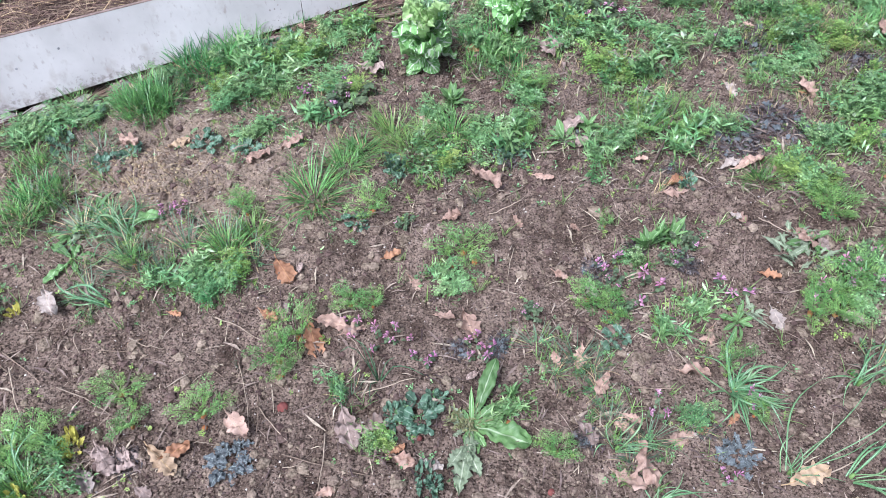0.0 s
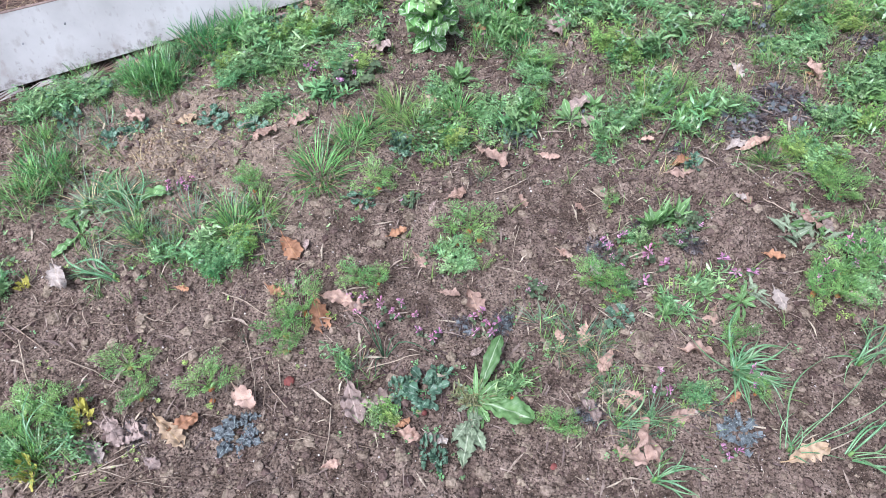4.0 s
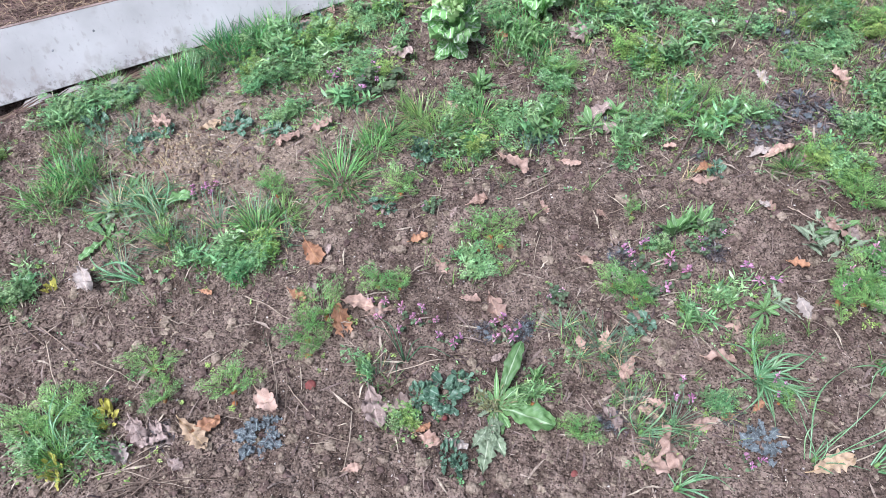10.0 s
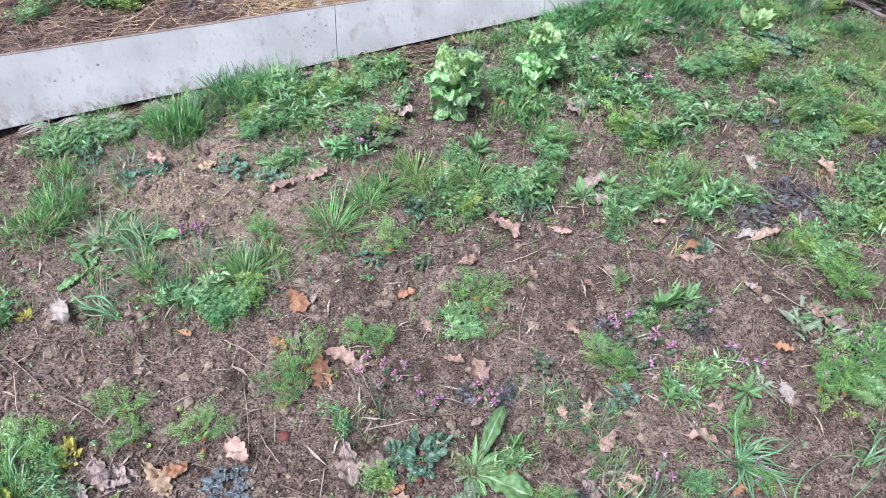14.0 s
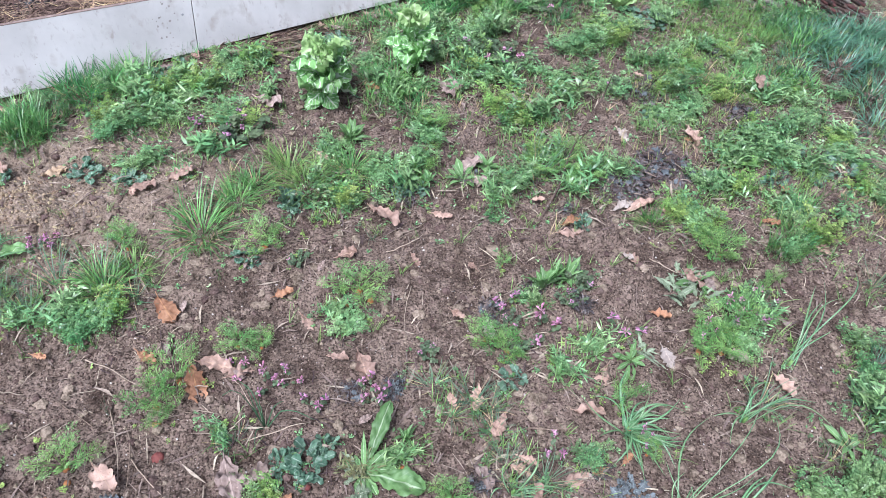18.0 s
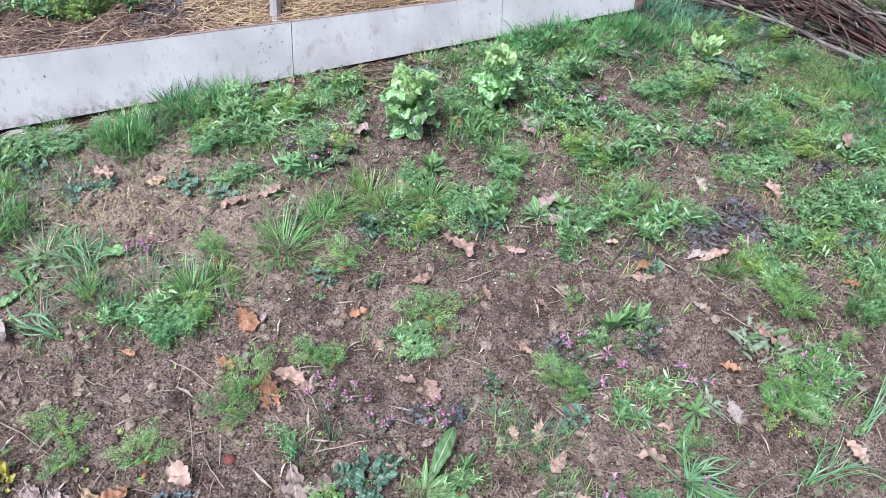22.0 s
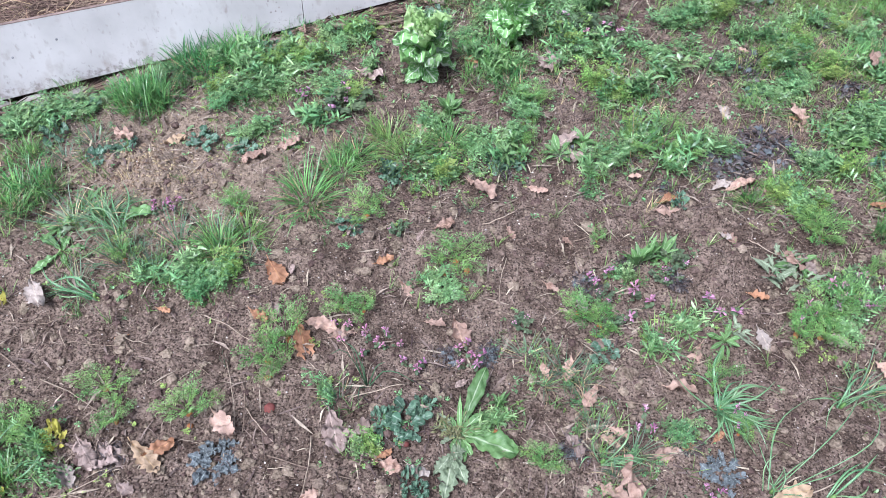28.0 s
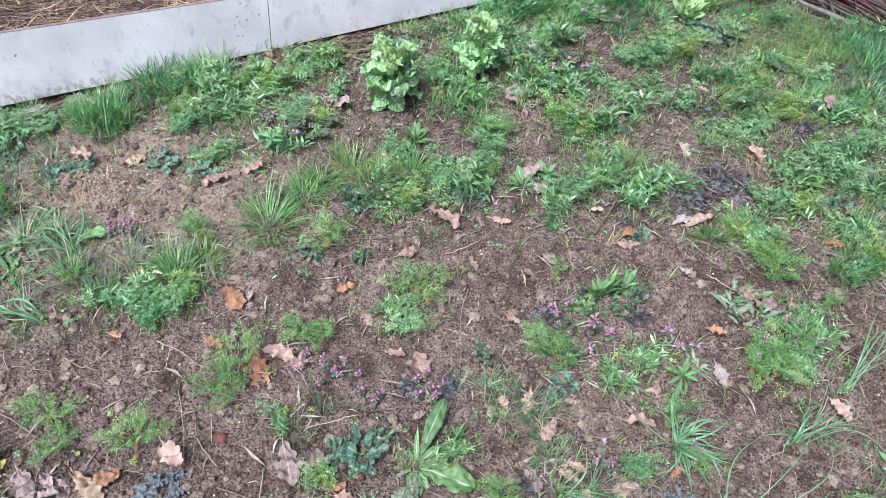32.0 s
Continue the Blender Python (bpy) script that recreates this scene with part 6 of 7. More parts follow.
for x, y, r, h in ((1.281, 2.205, 0.077, 0.07), (1.349, 2.157, 0.076, 0.07), (1.122, 2.037, 0.073, 0.06), (1.176, 1.940, 0.071, 0.05), (1.352, 2.405, 0.068, 0.05), (1.148, 3.247, 0.083, 0.06), (1.016, 3.247, 0.094, 0.07), (1.329, 3.359, 0.097, 0.06), (1.440, 2.745, 0.089, 0.05), (1.638, 3.031, 0.096, 0.06), (1.505, 3.098, 0.097, 0.06), (1.214, 2.785, 0.075, 0.05), (1.722, 2.755, 0.110, 0.08), (1.766, 2.613, 0.087, 0.09), (1.655, 2.295, 0.080, 0.08), (1.458, 2.062, 0.074, 0.06), (-0.107, 2.230, 0.063, 0.06), (-0.146, 2.067, 0.072, 0.05), (0.914, 2.207, 0.064, 0.05), (1.532, 1.495, 0.054, 0.05), (1.516, 1.374, 0.069, 0.07), (1.463, 1.288, 0.067, 0.07),):
    plant("weed", x, y, r, h)
for x, y, r, h in ((1.481, 1.217, 0.065, 0.08), (1.370, 1.066, 0.069, 0.08), (1.402, 1.036, 0.061, 0.09), (1.230, 1.017, 0.060, 0.06), (1.299, 1.004, 0.060, 0.07), (1.547, 2.476, 0.104, 0.07), (1.839, 2.519, 0.107, 0.07), (1.853, 2.380, 0.094, 0.07), (1.862, 2.186, 0.098, 0.07), (1.511, 2.043, 0.076, 0.06), (1.669, 2.025, 0.093, 0.08), (1.379, 2.292, 0.067, 0.05), (1.549, 1.921, 0.082, 0.07), (1.449, 1.862, 0.072, 0.06), (-0.627, 2.340, 0.064, 0.05), (-0.433, 2.338, 0.073, 0.05),):
    plant("weed", x, y, r, h)
for x, y, r, h in ((-0.897, 2.037, 0.073, 0.05), (-0.753, 2.036, 0.060, 0.05), (0.477, 1.327, 0.053, 0.05), (-0.050, 1.035, 0.081, 0.07), (-0.110, 1.038, 0.044, 0.06), (-0.010, 1.085, 0.045, 0.06), (0.752, 1.938, 0.044, 0.04), (-0.321, 1.726, 0.055, 0.05), (-0.221, 1.965, 0.070, 0.08), (-1.148, 1.957, 0.060, 0.04), (-1.222, 1.911, 0.056, 0.04), (-0.021, 0.886, 0.039, 0.05), (0.009, 0.860, 0.033, 0.05), (0.177, 2.059, 0.072, 0.06), (0.136, 2.082, 0.061, 0.06), (1.245, 3.343, 0.102, 0.07), (-0.229, 1.966, 0.039, 0.10), (1.505, 2.211, 0.065, 0.06), (1.485, 2.495, 0.070, 0.06), (1.134, 2.615, 0.057, 0.05), (1.786, 2.324, 0.102, 0.06), (1.670, 2.250, 0.081, 0.06),):
    plant("blueweed", x, y, r, h)
for x, y, r, h in ((1.640, 2.414, 0.070, 0.05),):
    plant("blueweed", x, y, r, h)
for x, y, r, h in ((-0.511, 0.899, 0.072, 0.03), (0.749, 1.000, 0.064, 0.03), (0.150, 1.273, 0.035, 0.03), (0.384, 1.020, 0.029, 0.03),):
    plant("silver", x, y, r, h)
for x, y, r, h in ((0.679, 1.068, 0.034, 0.04), (-0.773, 0.878, 0.043, 0.03), (0.967, 2.170, 0.072, 0.04), (0.880, 2.108, 0.05, 0.03), (1.098, 2.251, 0.06, 0.04), (0.436, 1.564, 0.051, 0.05), (0.384, 1.025, 0.040, 0.05), (0.038, 1.262, 0.038, 0.03), (0.699, 1.602, 0.041, 0.05), (0.570, 1.660, 0.035, 0.06), (0.147, 1.278, 0.038, 0.03), (0.163, 2.028, 0.035, 0.04), (1.140, 2.772, 0.089, 0.05), (0.938, 2.165, 0.093, 0.05), (1.086, 2.250, 0.095, 0.05), (1.140, 2.213, 0.073, 0.04), (1.532, 3.103, 0.081, 0.04), (1.504, 2.641, 0.073, 0.05), (0.941, 2.122, 0.062, 0.05), (0.377, 2.151, 0.050, 0.04),):
    plant("dead", x, y, r, h)
for x, y, r, h in ((0.710, 2.015, 0.036, 0.03),):
    plant("dead", x, y, r, h)
for x, y, r, h in ((-0.052, 2.319, 0.071, 0.08), (0.669, 1.700, 0.070, 0.10), (1.087, 1.702, 0.068, 0.05), (0.189, 1.132, 0.039, 0.05), (0.723, 1.418, 0.048, 0.04), (0.604, 1.344, 0.044, 0.04), (0.506, 3.099, 0.117, 0.10), (-0.057, 2.339, 0.078, 0.08), (1.405, 2.285, 0.079, 0.06), (1.348, 2.308, 0.066, 0.06), (0.357, 2.132, 0.074, 0.06), (0.440, 2.223, 0.072, 0.06), (1.012, 3.221, 0.099, 0.08), (1.367, 1.154, 0.054, 0.05), (1.439, 2.346, 0.082, 0.05), (1.660, 2.281, 0.077, 0.06),):
    plant("rosette", x, y, r, h)
for x, y, r, h in ((1.00, 1.66, 0.085, 0.05), (1.09, 1.63, 0.075, 0.05), (1.04, 1.72, 0.06, 0.05), (0.86, 1.44, 0.06, 0.03), (-1.18, 1.62, 0.07, 0.04)):
    plant("limp", x, y, r, h)
for x, y, r, h in ((0.59, 1.655, 0.07, 0.13), (0.625, 1.68, 0.055, 0.10), (1.20, 1.62, 0.08, 0.08), (1.10, 1.50, 0.07, 0.07), (0.82, 1.40, 0.06, 0.04), (-1.18, 1.71, 0.06, 0.04), (-1.22, 1.60, 0.06, 0.04)):
    plant("rosette", x, y, r, h)
for x, y, r, h in ((1.09, 1.43, 0.06, 0.08), (-1.08, 0.90, 0.07, 0.09), (-1.02, 0.925, 0.06, 0.08), (-1.13, 0.86, 0.06, 0.08)):
    plant("carrot", x, y, r, h)
for x, y, r, h in ((1.17, 1.48, 0.07, 0.06), (1.26, 1.58, 0.075, 0.07)):
    plant("weed", x, y, r, h)
for x, y, r, h in ((0.153, 2.51, 0.07, 0.08), (0.03, 2.70, 0.075, 0.06), (0.05, 2.92, 0.07, 0.07)):
    plant("lush", x, y, r, h)
for x, y, r, h in ((0.20, 2.68, 0.07, 0.05), (0.10, 2.60, 0.06, 0.04), (-0.02, 2.80, 0.07, 0.05)):
    plant("weed", x, y, r, h)
for x, y, r, h in ((1.15, 1.555, 0.032, 0.07), (1.23, 1.545, 0.030, 0.065), (1.06, 1.49, 0.028, 0.055)):
    plant("bloom", x, y, r, h)
for x, y, r, h in ((0.98, 3.90, 0.08, 0.11), (1.08, 3.86, 0.08, 0.10), (1.19, 3.80, 0.08, 0.09), (0.90, 3.82, 0.08, 0.10), (1.02, 3.78, 0.07, 0.07), (1.30, 3.76, 0.07, 0.08), (1.45, 3.70, 0.06, 0.08)):
    plant("deep", x, y, r, h)
for x, y, r in ((1.43, 3.43, 0.146), (1.61, 3.41, 0.175), (1.74, 3.39, 0.174), (1.80, 3.32, 0.143), (1.60, 3.58, 0.151), (1.71, 3.49, 0.148), (1.35, 3.21, 0.125), (1.50, 2.80, 0.126), (1.59, 2.77, 0.100), (1.34, 3.58, 0.120), (1.67, 3.22, 0.112), (1.26, 3.74, 0.124), (0.99, 3.24, 0.111), (1.50, 3.19, 0.111), (1.68, 3.32, 0.172), (1.78, 3.21, 0.169), (1.56, 3.09, 0.136), (1.41, 2.81, 0.114), (1.61, 2.83, 0.129), (1.79, 2.85, 0.131), (1.46, 3.22, 0.125), (1.94, 3.43, 0.149),):
    turf(x, y, r)
for x, y, r, h in ((-0.925, 0.905, 0.050, 0.08), (-0.945, 0.925, 0.035, 0.085), (-1.01, 0.765, 0.045, 0.09), (-1.275, 1.30, 0.028, 0.065)):
    plant("cress", x, y, r, h)
for x, y, r, h in ((-1.34, 1.275, 0.06, 0.06), (-1.40, 1.24, 0.07, 0.07), (-1.37, 1.32, 0.055, 0.05)):
    plant("weed", x, y, r, h)
for x0, y0, x1, y1 in ((-1.34, 1.13, -1.14, 1.225), (-1.33, 1.19, -1.15, 1.08), (-1.27, 1.10, -1.20, 1.25), (-1.38, 1.16, -1.24, 1.20), (-1.22, 1.24, -1.05, 1.26), (-0.86, 0.72, -0.68, 0.80), (-0.84, 0.78, -0.62, 0.745), (-0.80, 0.70, -0.70, 0.82), (-0.82, 0.745, -0.58, 0.775), (-0.78, 0.83, -0.66, 0.72), (-0.87, 0.76, -0.74, 0.86), (-0.73, 0.70, -0.60, 0.80)):
    stalk(x0, y0, x1, y1)
oak_leaf("w", -1.208, 1.383, -1.135, 1.295)
oak_leaf("p", -1.221, 2.054, -1.129, 1.985)
oak_leaf("t", -1.028, 2.008, -0.975, 2.046)
oak_leaf("p", -0.633, 2.034, -0.576, 2.090)
oak_leaf("p", -0.740, 1.977, -0.674, 2.003)
oak_leaf("p", 0.042, 1.969, 0.132, 1.889)
oak_leaf("p", 0.661, 1.880, 0.728, 1.896)
oak_leaf("o", 0.680, 1.919, 0.740, 1.959)
oak_leaf("w", 0.864, 2.003, 0.926, 2.044)
oak_leaf("p", 0.912, 2.006, 0.998, 2.048)
oak_leaf("p", 0.753, 1.386, 0.717, 1.312)
oak_leaf("w", 0.918, 1.453, 0.937, 1.390)
oak_leaf("p", 0.639, 1.237, 0.711, 1.232)
oak_leaf("p", 0.580, 1.023, 0.641, 1.045)
oak_leaf("w", 0.641, 1.127, 0.663, 1.059)
oak_leaf("p", 0.509, 1.013, 0.528, 0.903)
oak_leaf("p", 0.439, 0.936, 0.501, 0.896)
oak_leaf("t", 0.853, 0.931, 0.940, 0.965)
oak_leaf("d", -0.251, 1.051, -0.211, 0.957)
oak_leaf("d", -0.192, 0.980, -0.129, 1.034)
oak_leaf("w", -0.034, 0.930, 0.016, 0.907)
oak_leaf("o", -0.110, 0.931, -0.081, 0.951)
oak_leaf("t", -0.729, 0.919, -0.652, 0.864)
oak_leaf("o", -0.692, 0.888, -0.637, 0.928)
oak_leaf("d", -0.868, 0.916, -0.806, 0.854)
oak_leaf("d", -0.785, 0.909, -0.732, 0.868)
oak_leaf("w", -0.888, 0.854, -0.842, 0.805)
oak_leaf("p", -0.552, 1.023, -0.486, 0.957)
oak_leaf("o", -0.550, 1.364, -0.499, 1.331)
oak_leaf("o", -0.394, 1.318, -0.350, 1.227)
oak_leaf("p", -0.380, 1.331, -0.298, 1.313)
oak_leaf("p", -0.293, 1.286, -0.237, 1.320)
oak_leaf("p", 0.046, 1.385, 0.079, 1.310)
oak_leaf("p", -0.046, 1.723, 0.006, 1.746)
oak_leaf("p", 0.183, 1.761, 0.208, 1.728)
oak_leaf("p", 0.244, 1.958, 0.304, 1.946)
oak_leaf("d", 0.354, 2.151, 0.424, 2.119)
oak_leaf("p", 0.649, 2.325, 0.698, 2.253)
oak_leaf("d", 0.307, 2.746, 0.346, 2.649)
oak_leaf("p", 1.252, 2.492, 1.266, 2.381)
oak_leaf("w", 0.567, 2.659, 0.617, 2.624)
oak_leaf("p", 0.304, 1.557, 0.341, 1.530)
oak_leaf("p", -0.129, 1.514, -0.087, 1.478)
oak_leaf("p", 0.381, 1.303, 0.372, 1.238)
oak_leaf("p", 0.450, 1.218, 0.422, 1.155)
oak_leaf("w", 0.859, 1.799, 0.883, 1.772)
oak_leaf("p", 1.026, 1.734, 1.082, 1.682)
oak_leaf("w", 0.414, 1.525, 0.421, 1.468)
oak_leaf("o", 0.771, 1.181, 0.809, 1.200)
oak_leaf("o", -0.542, 1.550, -0.484, 1.475)
oak_leaf("o", -0.214, 1.566, -0.168, 1.591)
oak_leaf("d", 1.096, 1.427, 1.159, 1.412)
oak_leaf("o", 0.908, 1.564, 0.953, 1.546)
oak_leaf("p", 0.473, 1.096, 0.515, 1.075)
oak_leaf("d", 1.106, 1.729, 1.126, 1.674)
oak_leaf("p", 1.243, 2.526, 1.258, 2.365)
oak_leaf("d", 0.261, 2.707, 0.320, 2.605)
oak_leaf("w", 0.650, 2.337, 0.674, 2.269)
oak_leaf("w", 0.962, 2.493, 0.993, 2.435)
oak_leaf("o", 1.502, 2.176, 1.522, 2.128)
oak_leaf("o", 1.376, 1.981, 1.424, 1.978)
oak_leaf("w", 0.543, 2.668, 0.601, 2.616)
oak_leaf("d", 0.327, 2.156, 0.409, 2.226)
oak_leaf("p", 1.051, 1.743, 1.090, 1.712)
oak_leaf("d", -0.430, 2.518, -0.318, 2.454)
oak_leaf("p", 1.641, 2.888, 1.616, 2.723)
oak_leaf("p", 0.869, 1.800, 0.899, 1.767)
oak_leaf("o", -0.021, 2.631, 0.028, 2.600)
oak_leaf("d", 0.698, 3.730, 0.756, 3.717)
oak_leaf("p", -0.172, 2.240, -0.126, 2.208)
oak_leaf("o", 1.383, 1.987, 1.421, 1.957)
oak_leaf("p", 1.510, 1.893, 1.562, 1.854)
oak_leaf("p", 1.219, 1.356, 1.250, 1.301)
oak_leaf("p", 1.530, 1.883, 1.560, 1.859)
oak_leaf("d", -0.887, 0.896, -0.836, 0.899)
oak_leaf("d", -0.800, 0.843, -0.748, 0.861)
oak_leaf("d", -0.813, 0.916, -0.770, 0.881)
oak_leaf("w", 1.029, 1.725, 1.066, 1.699)
oak_leaf("p", -0.034, 1.364, 0.015, 1.358)
oak_leaf("p", 0.450, 1.071, 0.498, 1.051)
oak_leaf("o", 0.743, 1.083, 0.768, 1.108)
oak_leaf("d", 0.357, 1.073, 0.397, 1.013)
oak_leaf("p", -0.276, 0.822, -0.237, 0.839)
oak_leaf("d", -0.724, 0.812, -0.682, 0.794)
oak_leaf("p", -0.110, 0.927, -0.052, 0.916)
stalk(-1.038, 1.071, -0.860, 1.000)
stalk(-0.949, 1.068, -0.913, 1.109)
stalk(-1.247, 1.173, -1.092, 1.085)
stalk(-1.198, 1.122, -1.060, 0.930)
stalk(-0.576, 1.207, -0.484, 0.985)
stalk(-0.509, 1.132, -0.459, 0.971)
stalk(-0.848, 0.937, -0.781, 0.859)
stalk(-0.750, 0.846, -0.708, 0.789)
stalk(-0.382, 0.923, -0.145, 0.873)
stalk(-0.373, 0.887, -0.310, 0.891)
stalk(-0.480, 1.057, -0.374, 0.954)
stalk(-1.014, 1.188, -0.861, 1.194)
stalk(-1.058, 1.242, -1.018, 1.179)
stalk(-0.891, 1.233, -0.785, 1.212)
stalk(-0.718, 1.207, -0.583, 1.127)
stalk(-0.048, 1.170, 0.027, 1.192)
stalk(-0.200, 1.101, -0.054, 1.158)
stalk(-0.588, 1.330, -0.648, 1.366)
stalk(0.705, 1.420, 0.760, 1.320)
stalk(0.607, 1.329, 0.660, 1.260)
stalk(0.510, 1.181, 0.627, 1.180)
stalk(1.035, 1.431, 1.140, 1.308)
stalk(0.543, 1.077, 0.678, 1.126)
stalk(0.921, 0.954, 1.059, 1.021)
stalk(-0.901, 1.733, -0.837, 1.775)
stalk(-0.199, 1.786, 0.037, 1.850)
stalk(0.105, 1.766, 0.221, 1.860)
stalk(0.188, 1.630, 0.174, 1.457)
stalk(0.400, 1.735, 0.509, 1.789)
stalk(0.948, 1.790, 1.021, 1.724)
stalk(-1.340, 1.364, -1.252, 1.288)
stalk(-1.306, 2.195, -1.167, 2.108)
stalk(-1.400, 2.159, -1.253, 2.230)
stalk(-0.710, 2.209, -0.543, 2.110)
stalk(-0.622, 0.944, -0.562, 0.941)
stalk(-0.284, 0.983, -0.276, 0.822)
stalk(0.677, 0.930, 0.790, 0.966)
stalk(-0.671, 1.324, -0.521, 1.257)
stalk(-0.441, 1.189, -0.342, 1.169)
stalk(0.510, 1.021, 0.592, 1.011)
stalk(-0.726, 2.847, -0.397, 2.887)
stalk(0.604, 2.586, 0.963, 3.271)
stalk(0.899, 2.419, 0.740, 2.138)
stalk(0.490, 2.604, 0.491, 1.957)
stalk(1.159, 1.805, 1.389, 1.912)
stalk(0.133, 1.849, 0.223, 1.916)
stalk(-0.056, 1.847, -0.232, 1.781)
stalk(0.189, 2.629, 0.352, 2.580)
stalk(-0.949, 2.314, -0.805, 2.150)
stalk(-0.437, 2.833, -0.186, 2.813)
stalk(0.867, 1.909, 1.001, 1.830)
stalk(1.465, 2.857, 1.655, 2.933)
stalk(-0.872, 0.710, -0.724, 0.754)
stalk(-0.908, 0.756, -0.761, 0.798)
stalk(-0.845, 0.700, -0.740, 0.768)
stalk(-0.862, 0.784, -0.727, 0.727)
stalk(-0.733, 0.832, -0.695, 0.774)
stalk(-0.888, 0.729, -0.794, 0.801)

dark_twig = [(0.595 + 0.36 * t + 0.012 * math.sin(9 * t), 1.918 + 0.787 * t, 0.02 + 0.11 * t) for t in (0, 0.2, 0.4, 0.6, 0.8, 1.0)]
tagged(new("long_twig", Soup().add(*tube([(x, y, ground_z(x, y) + z) for x, y, z in dark_twig], [0.0036, 0.0036, 0.0032, 0.003, 0.0026, 0.0016], 6)).mesh("long_twig", BARK)), "long dark thin twig lying across the weeds", "twig", "dry stalks on the soil")

pale_stick = [(-0.60 + 0.30 * t, 2.80 + 0.085 * t + 0.006 * math.sin(7 * t)) for t in (0, 0.25, 0.5, 0.75, 1.0)]
tagged(new("pale_stick", Soup().add(*tube([(x, y, ground_z(x, y) + 0.016) for x, y in pale_stick], [0.007, 0.0085, 0.008, 0.008, 0.006], 8)).mesh("pale_stick", STALK)), "pale weathered stick lying under the edging boards", "stick")

# more growth where the plot is overgrown
fr = random.Random(91)
for i in range(24):
    p = bed(-1.2 + 2.6 * fr.random(), -0.03 - 0.09 * fr.random())
    q = fr.uniform(0, 6.28)
    oak_leaf(fr.choice("ddp"), p.x, p.y, p.x + 0.06 * math.cos(q), p.y + 0.05 * math.sin(q))
for i in range(30):
    x, y, q = fr.uniform(-1.0, 1.6), fr.uniform(0.95, 3.3), fr.uniform(0, 6.28)
    if (Vector((x, y, 0)) - BED0).dot(BACK) < -0.1:
        oak_leaf(fr.choice("ddpo"), x, y, x + 0.035 * math.cos(q), y + 0.035 * math.sin(q))
while len(GROWN) < 500:
    x, y = fr.uniform(-1.5, 2.2), fr.uniform(1.9, 4.0)
    if (Vector((x, y, 0)) - BED0).dot(BACK) > -0.06 or fr.random() > min(1.0, (y - 1.8) / 1.2) * (0.35 + 0.65 * (x > -0.3)):
        continue
    plant("weed" if x > 1.2 and y > 2.5 else fr.choice(("weed", "weed", "weed", "grass", "thin", "thin")), x, y, fr.uniform(0.045, 0.085), fr.uniform(0.04, 0.09))
for i in range(34):
    s = -1.7 + 3.4 * fr.random()
    w = -0.08 - 0.26 * fr.random()
    q = bed(s, w)
    plant(fr.choice(("weed", "blueweed", "weed")), q.x, q.y, fr.uniform(0.05, 0.08), fr.uniform(0.04, 0.07))

for x, y in ((-0.608, 0.989), (-0.375, 1.291), (-0.444, 1.15), (0.183, 1.05), (0.001, 1.56), (0.069, 1.575)):
    c = Soup().add(*tube([(0, 0, -0.015), (0, 0, 0.004), (0.001, 0, 0.012), (0, 0, 0.016)], [0.009, 0.011, 0.009, 0.003], 9))
    lay(tagged(new("carrot_root", c.mesh("carrot_root", CARROT_ROOT)), "orange carrot shoulder showing above the soil", "carrot", "carrot roots in the plot"), x, y, rng.uniform(0, 6), 0.9, 1.0, ground_z(x, y) - 0.006)
for x, y, r in ((-0.414, 1.059, 0.016), (0.289, 0.879, 0.012), (-0.04, 0.98, 0.008)):
    c = Soup().add(*lump(r, 0.8, int(1000 * r), 2, 0.06))
    lay(tagged(new("beet_root", c.mesh("beet_root", BEET)), "small dark red beet half buried in soil", "beet", "beets in the plot"), x, y, 0, 1.0, 1.0, ground_z(x, y) - 0.3 * r)


def crumb(flat, seed):
    """The simplest uneven crumb: eight faces."""
    r = random.Random(seed)
    v = [Vector(p) * r.uniform(0.7, 1.25) for p in ((1, 0.1, 0.2), (-0.1, 1, -0.1), (-1, 0.1, 0.1), (0.1, -1, 0.2), (0.15, 0.1, flat), (0, 0, -flat))]
    return v, [(0, 1, 4), (1, 2, 4), (2, 3, 4), (3, 0, 4), (1, 0, 5), (2, 1, 5), (3, 2, 5), (0, 3, 5)]


def scatter_clods(name, mat, n, lo, hi, seed, label, flat=0.7, where=None, sub=1):
    r = random.Random(seed)
    forms = [crumb(flat, seed + k) if sub == 0 else lump(1.0, flat, seed + k, sub, 0.25) for k in range(6)]
    forms = [(np.array([tuple(p) for p in v]), np.array(f)) for v, f in forms]
    V, F, k = [], [], 0
    for i in range(n):
        x, y = r.uniform(-2.0, 2.3), 0.5 + 3.6 * r.random() ** 1.4
        if where and not where(x, y, r):
            continue
        v, f = forms[r.randrange(6)]
        q, a = lo + (hi - lo) * r.random() ** 3, r.uniform(0, 6.28)
        ca, sa = math.cos(a) * q, math.sin(a) * q
        z = ground_z(x, y) + q * 0.15
        V.append(np.stack([v[:, 0] * ca - v[:, 1] * sa + x, v[:, 0] * sa + v[:, 1] * ca + y, v[:, 2] * q + z], -1))
        F.append(f + k)
        k += len(v)
    me = bpy.data.meshes.new(name)
    me.from_pydata(np.concatenate(V).tolist(), [], np.concatenate(F).tolist())
    me.materials.append(mat)
    tagged(new(name, me), label, "soil", kind="stuff")


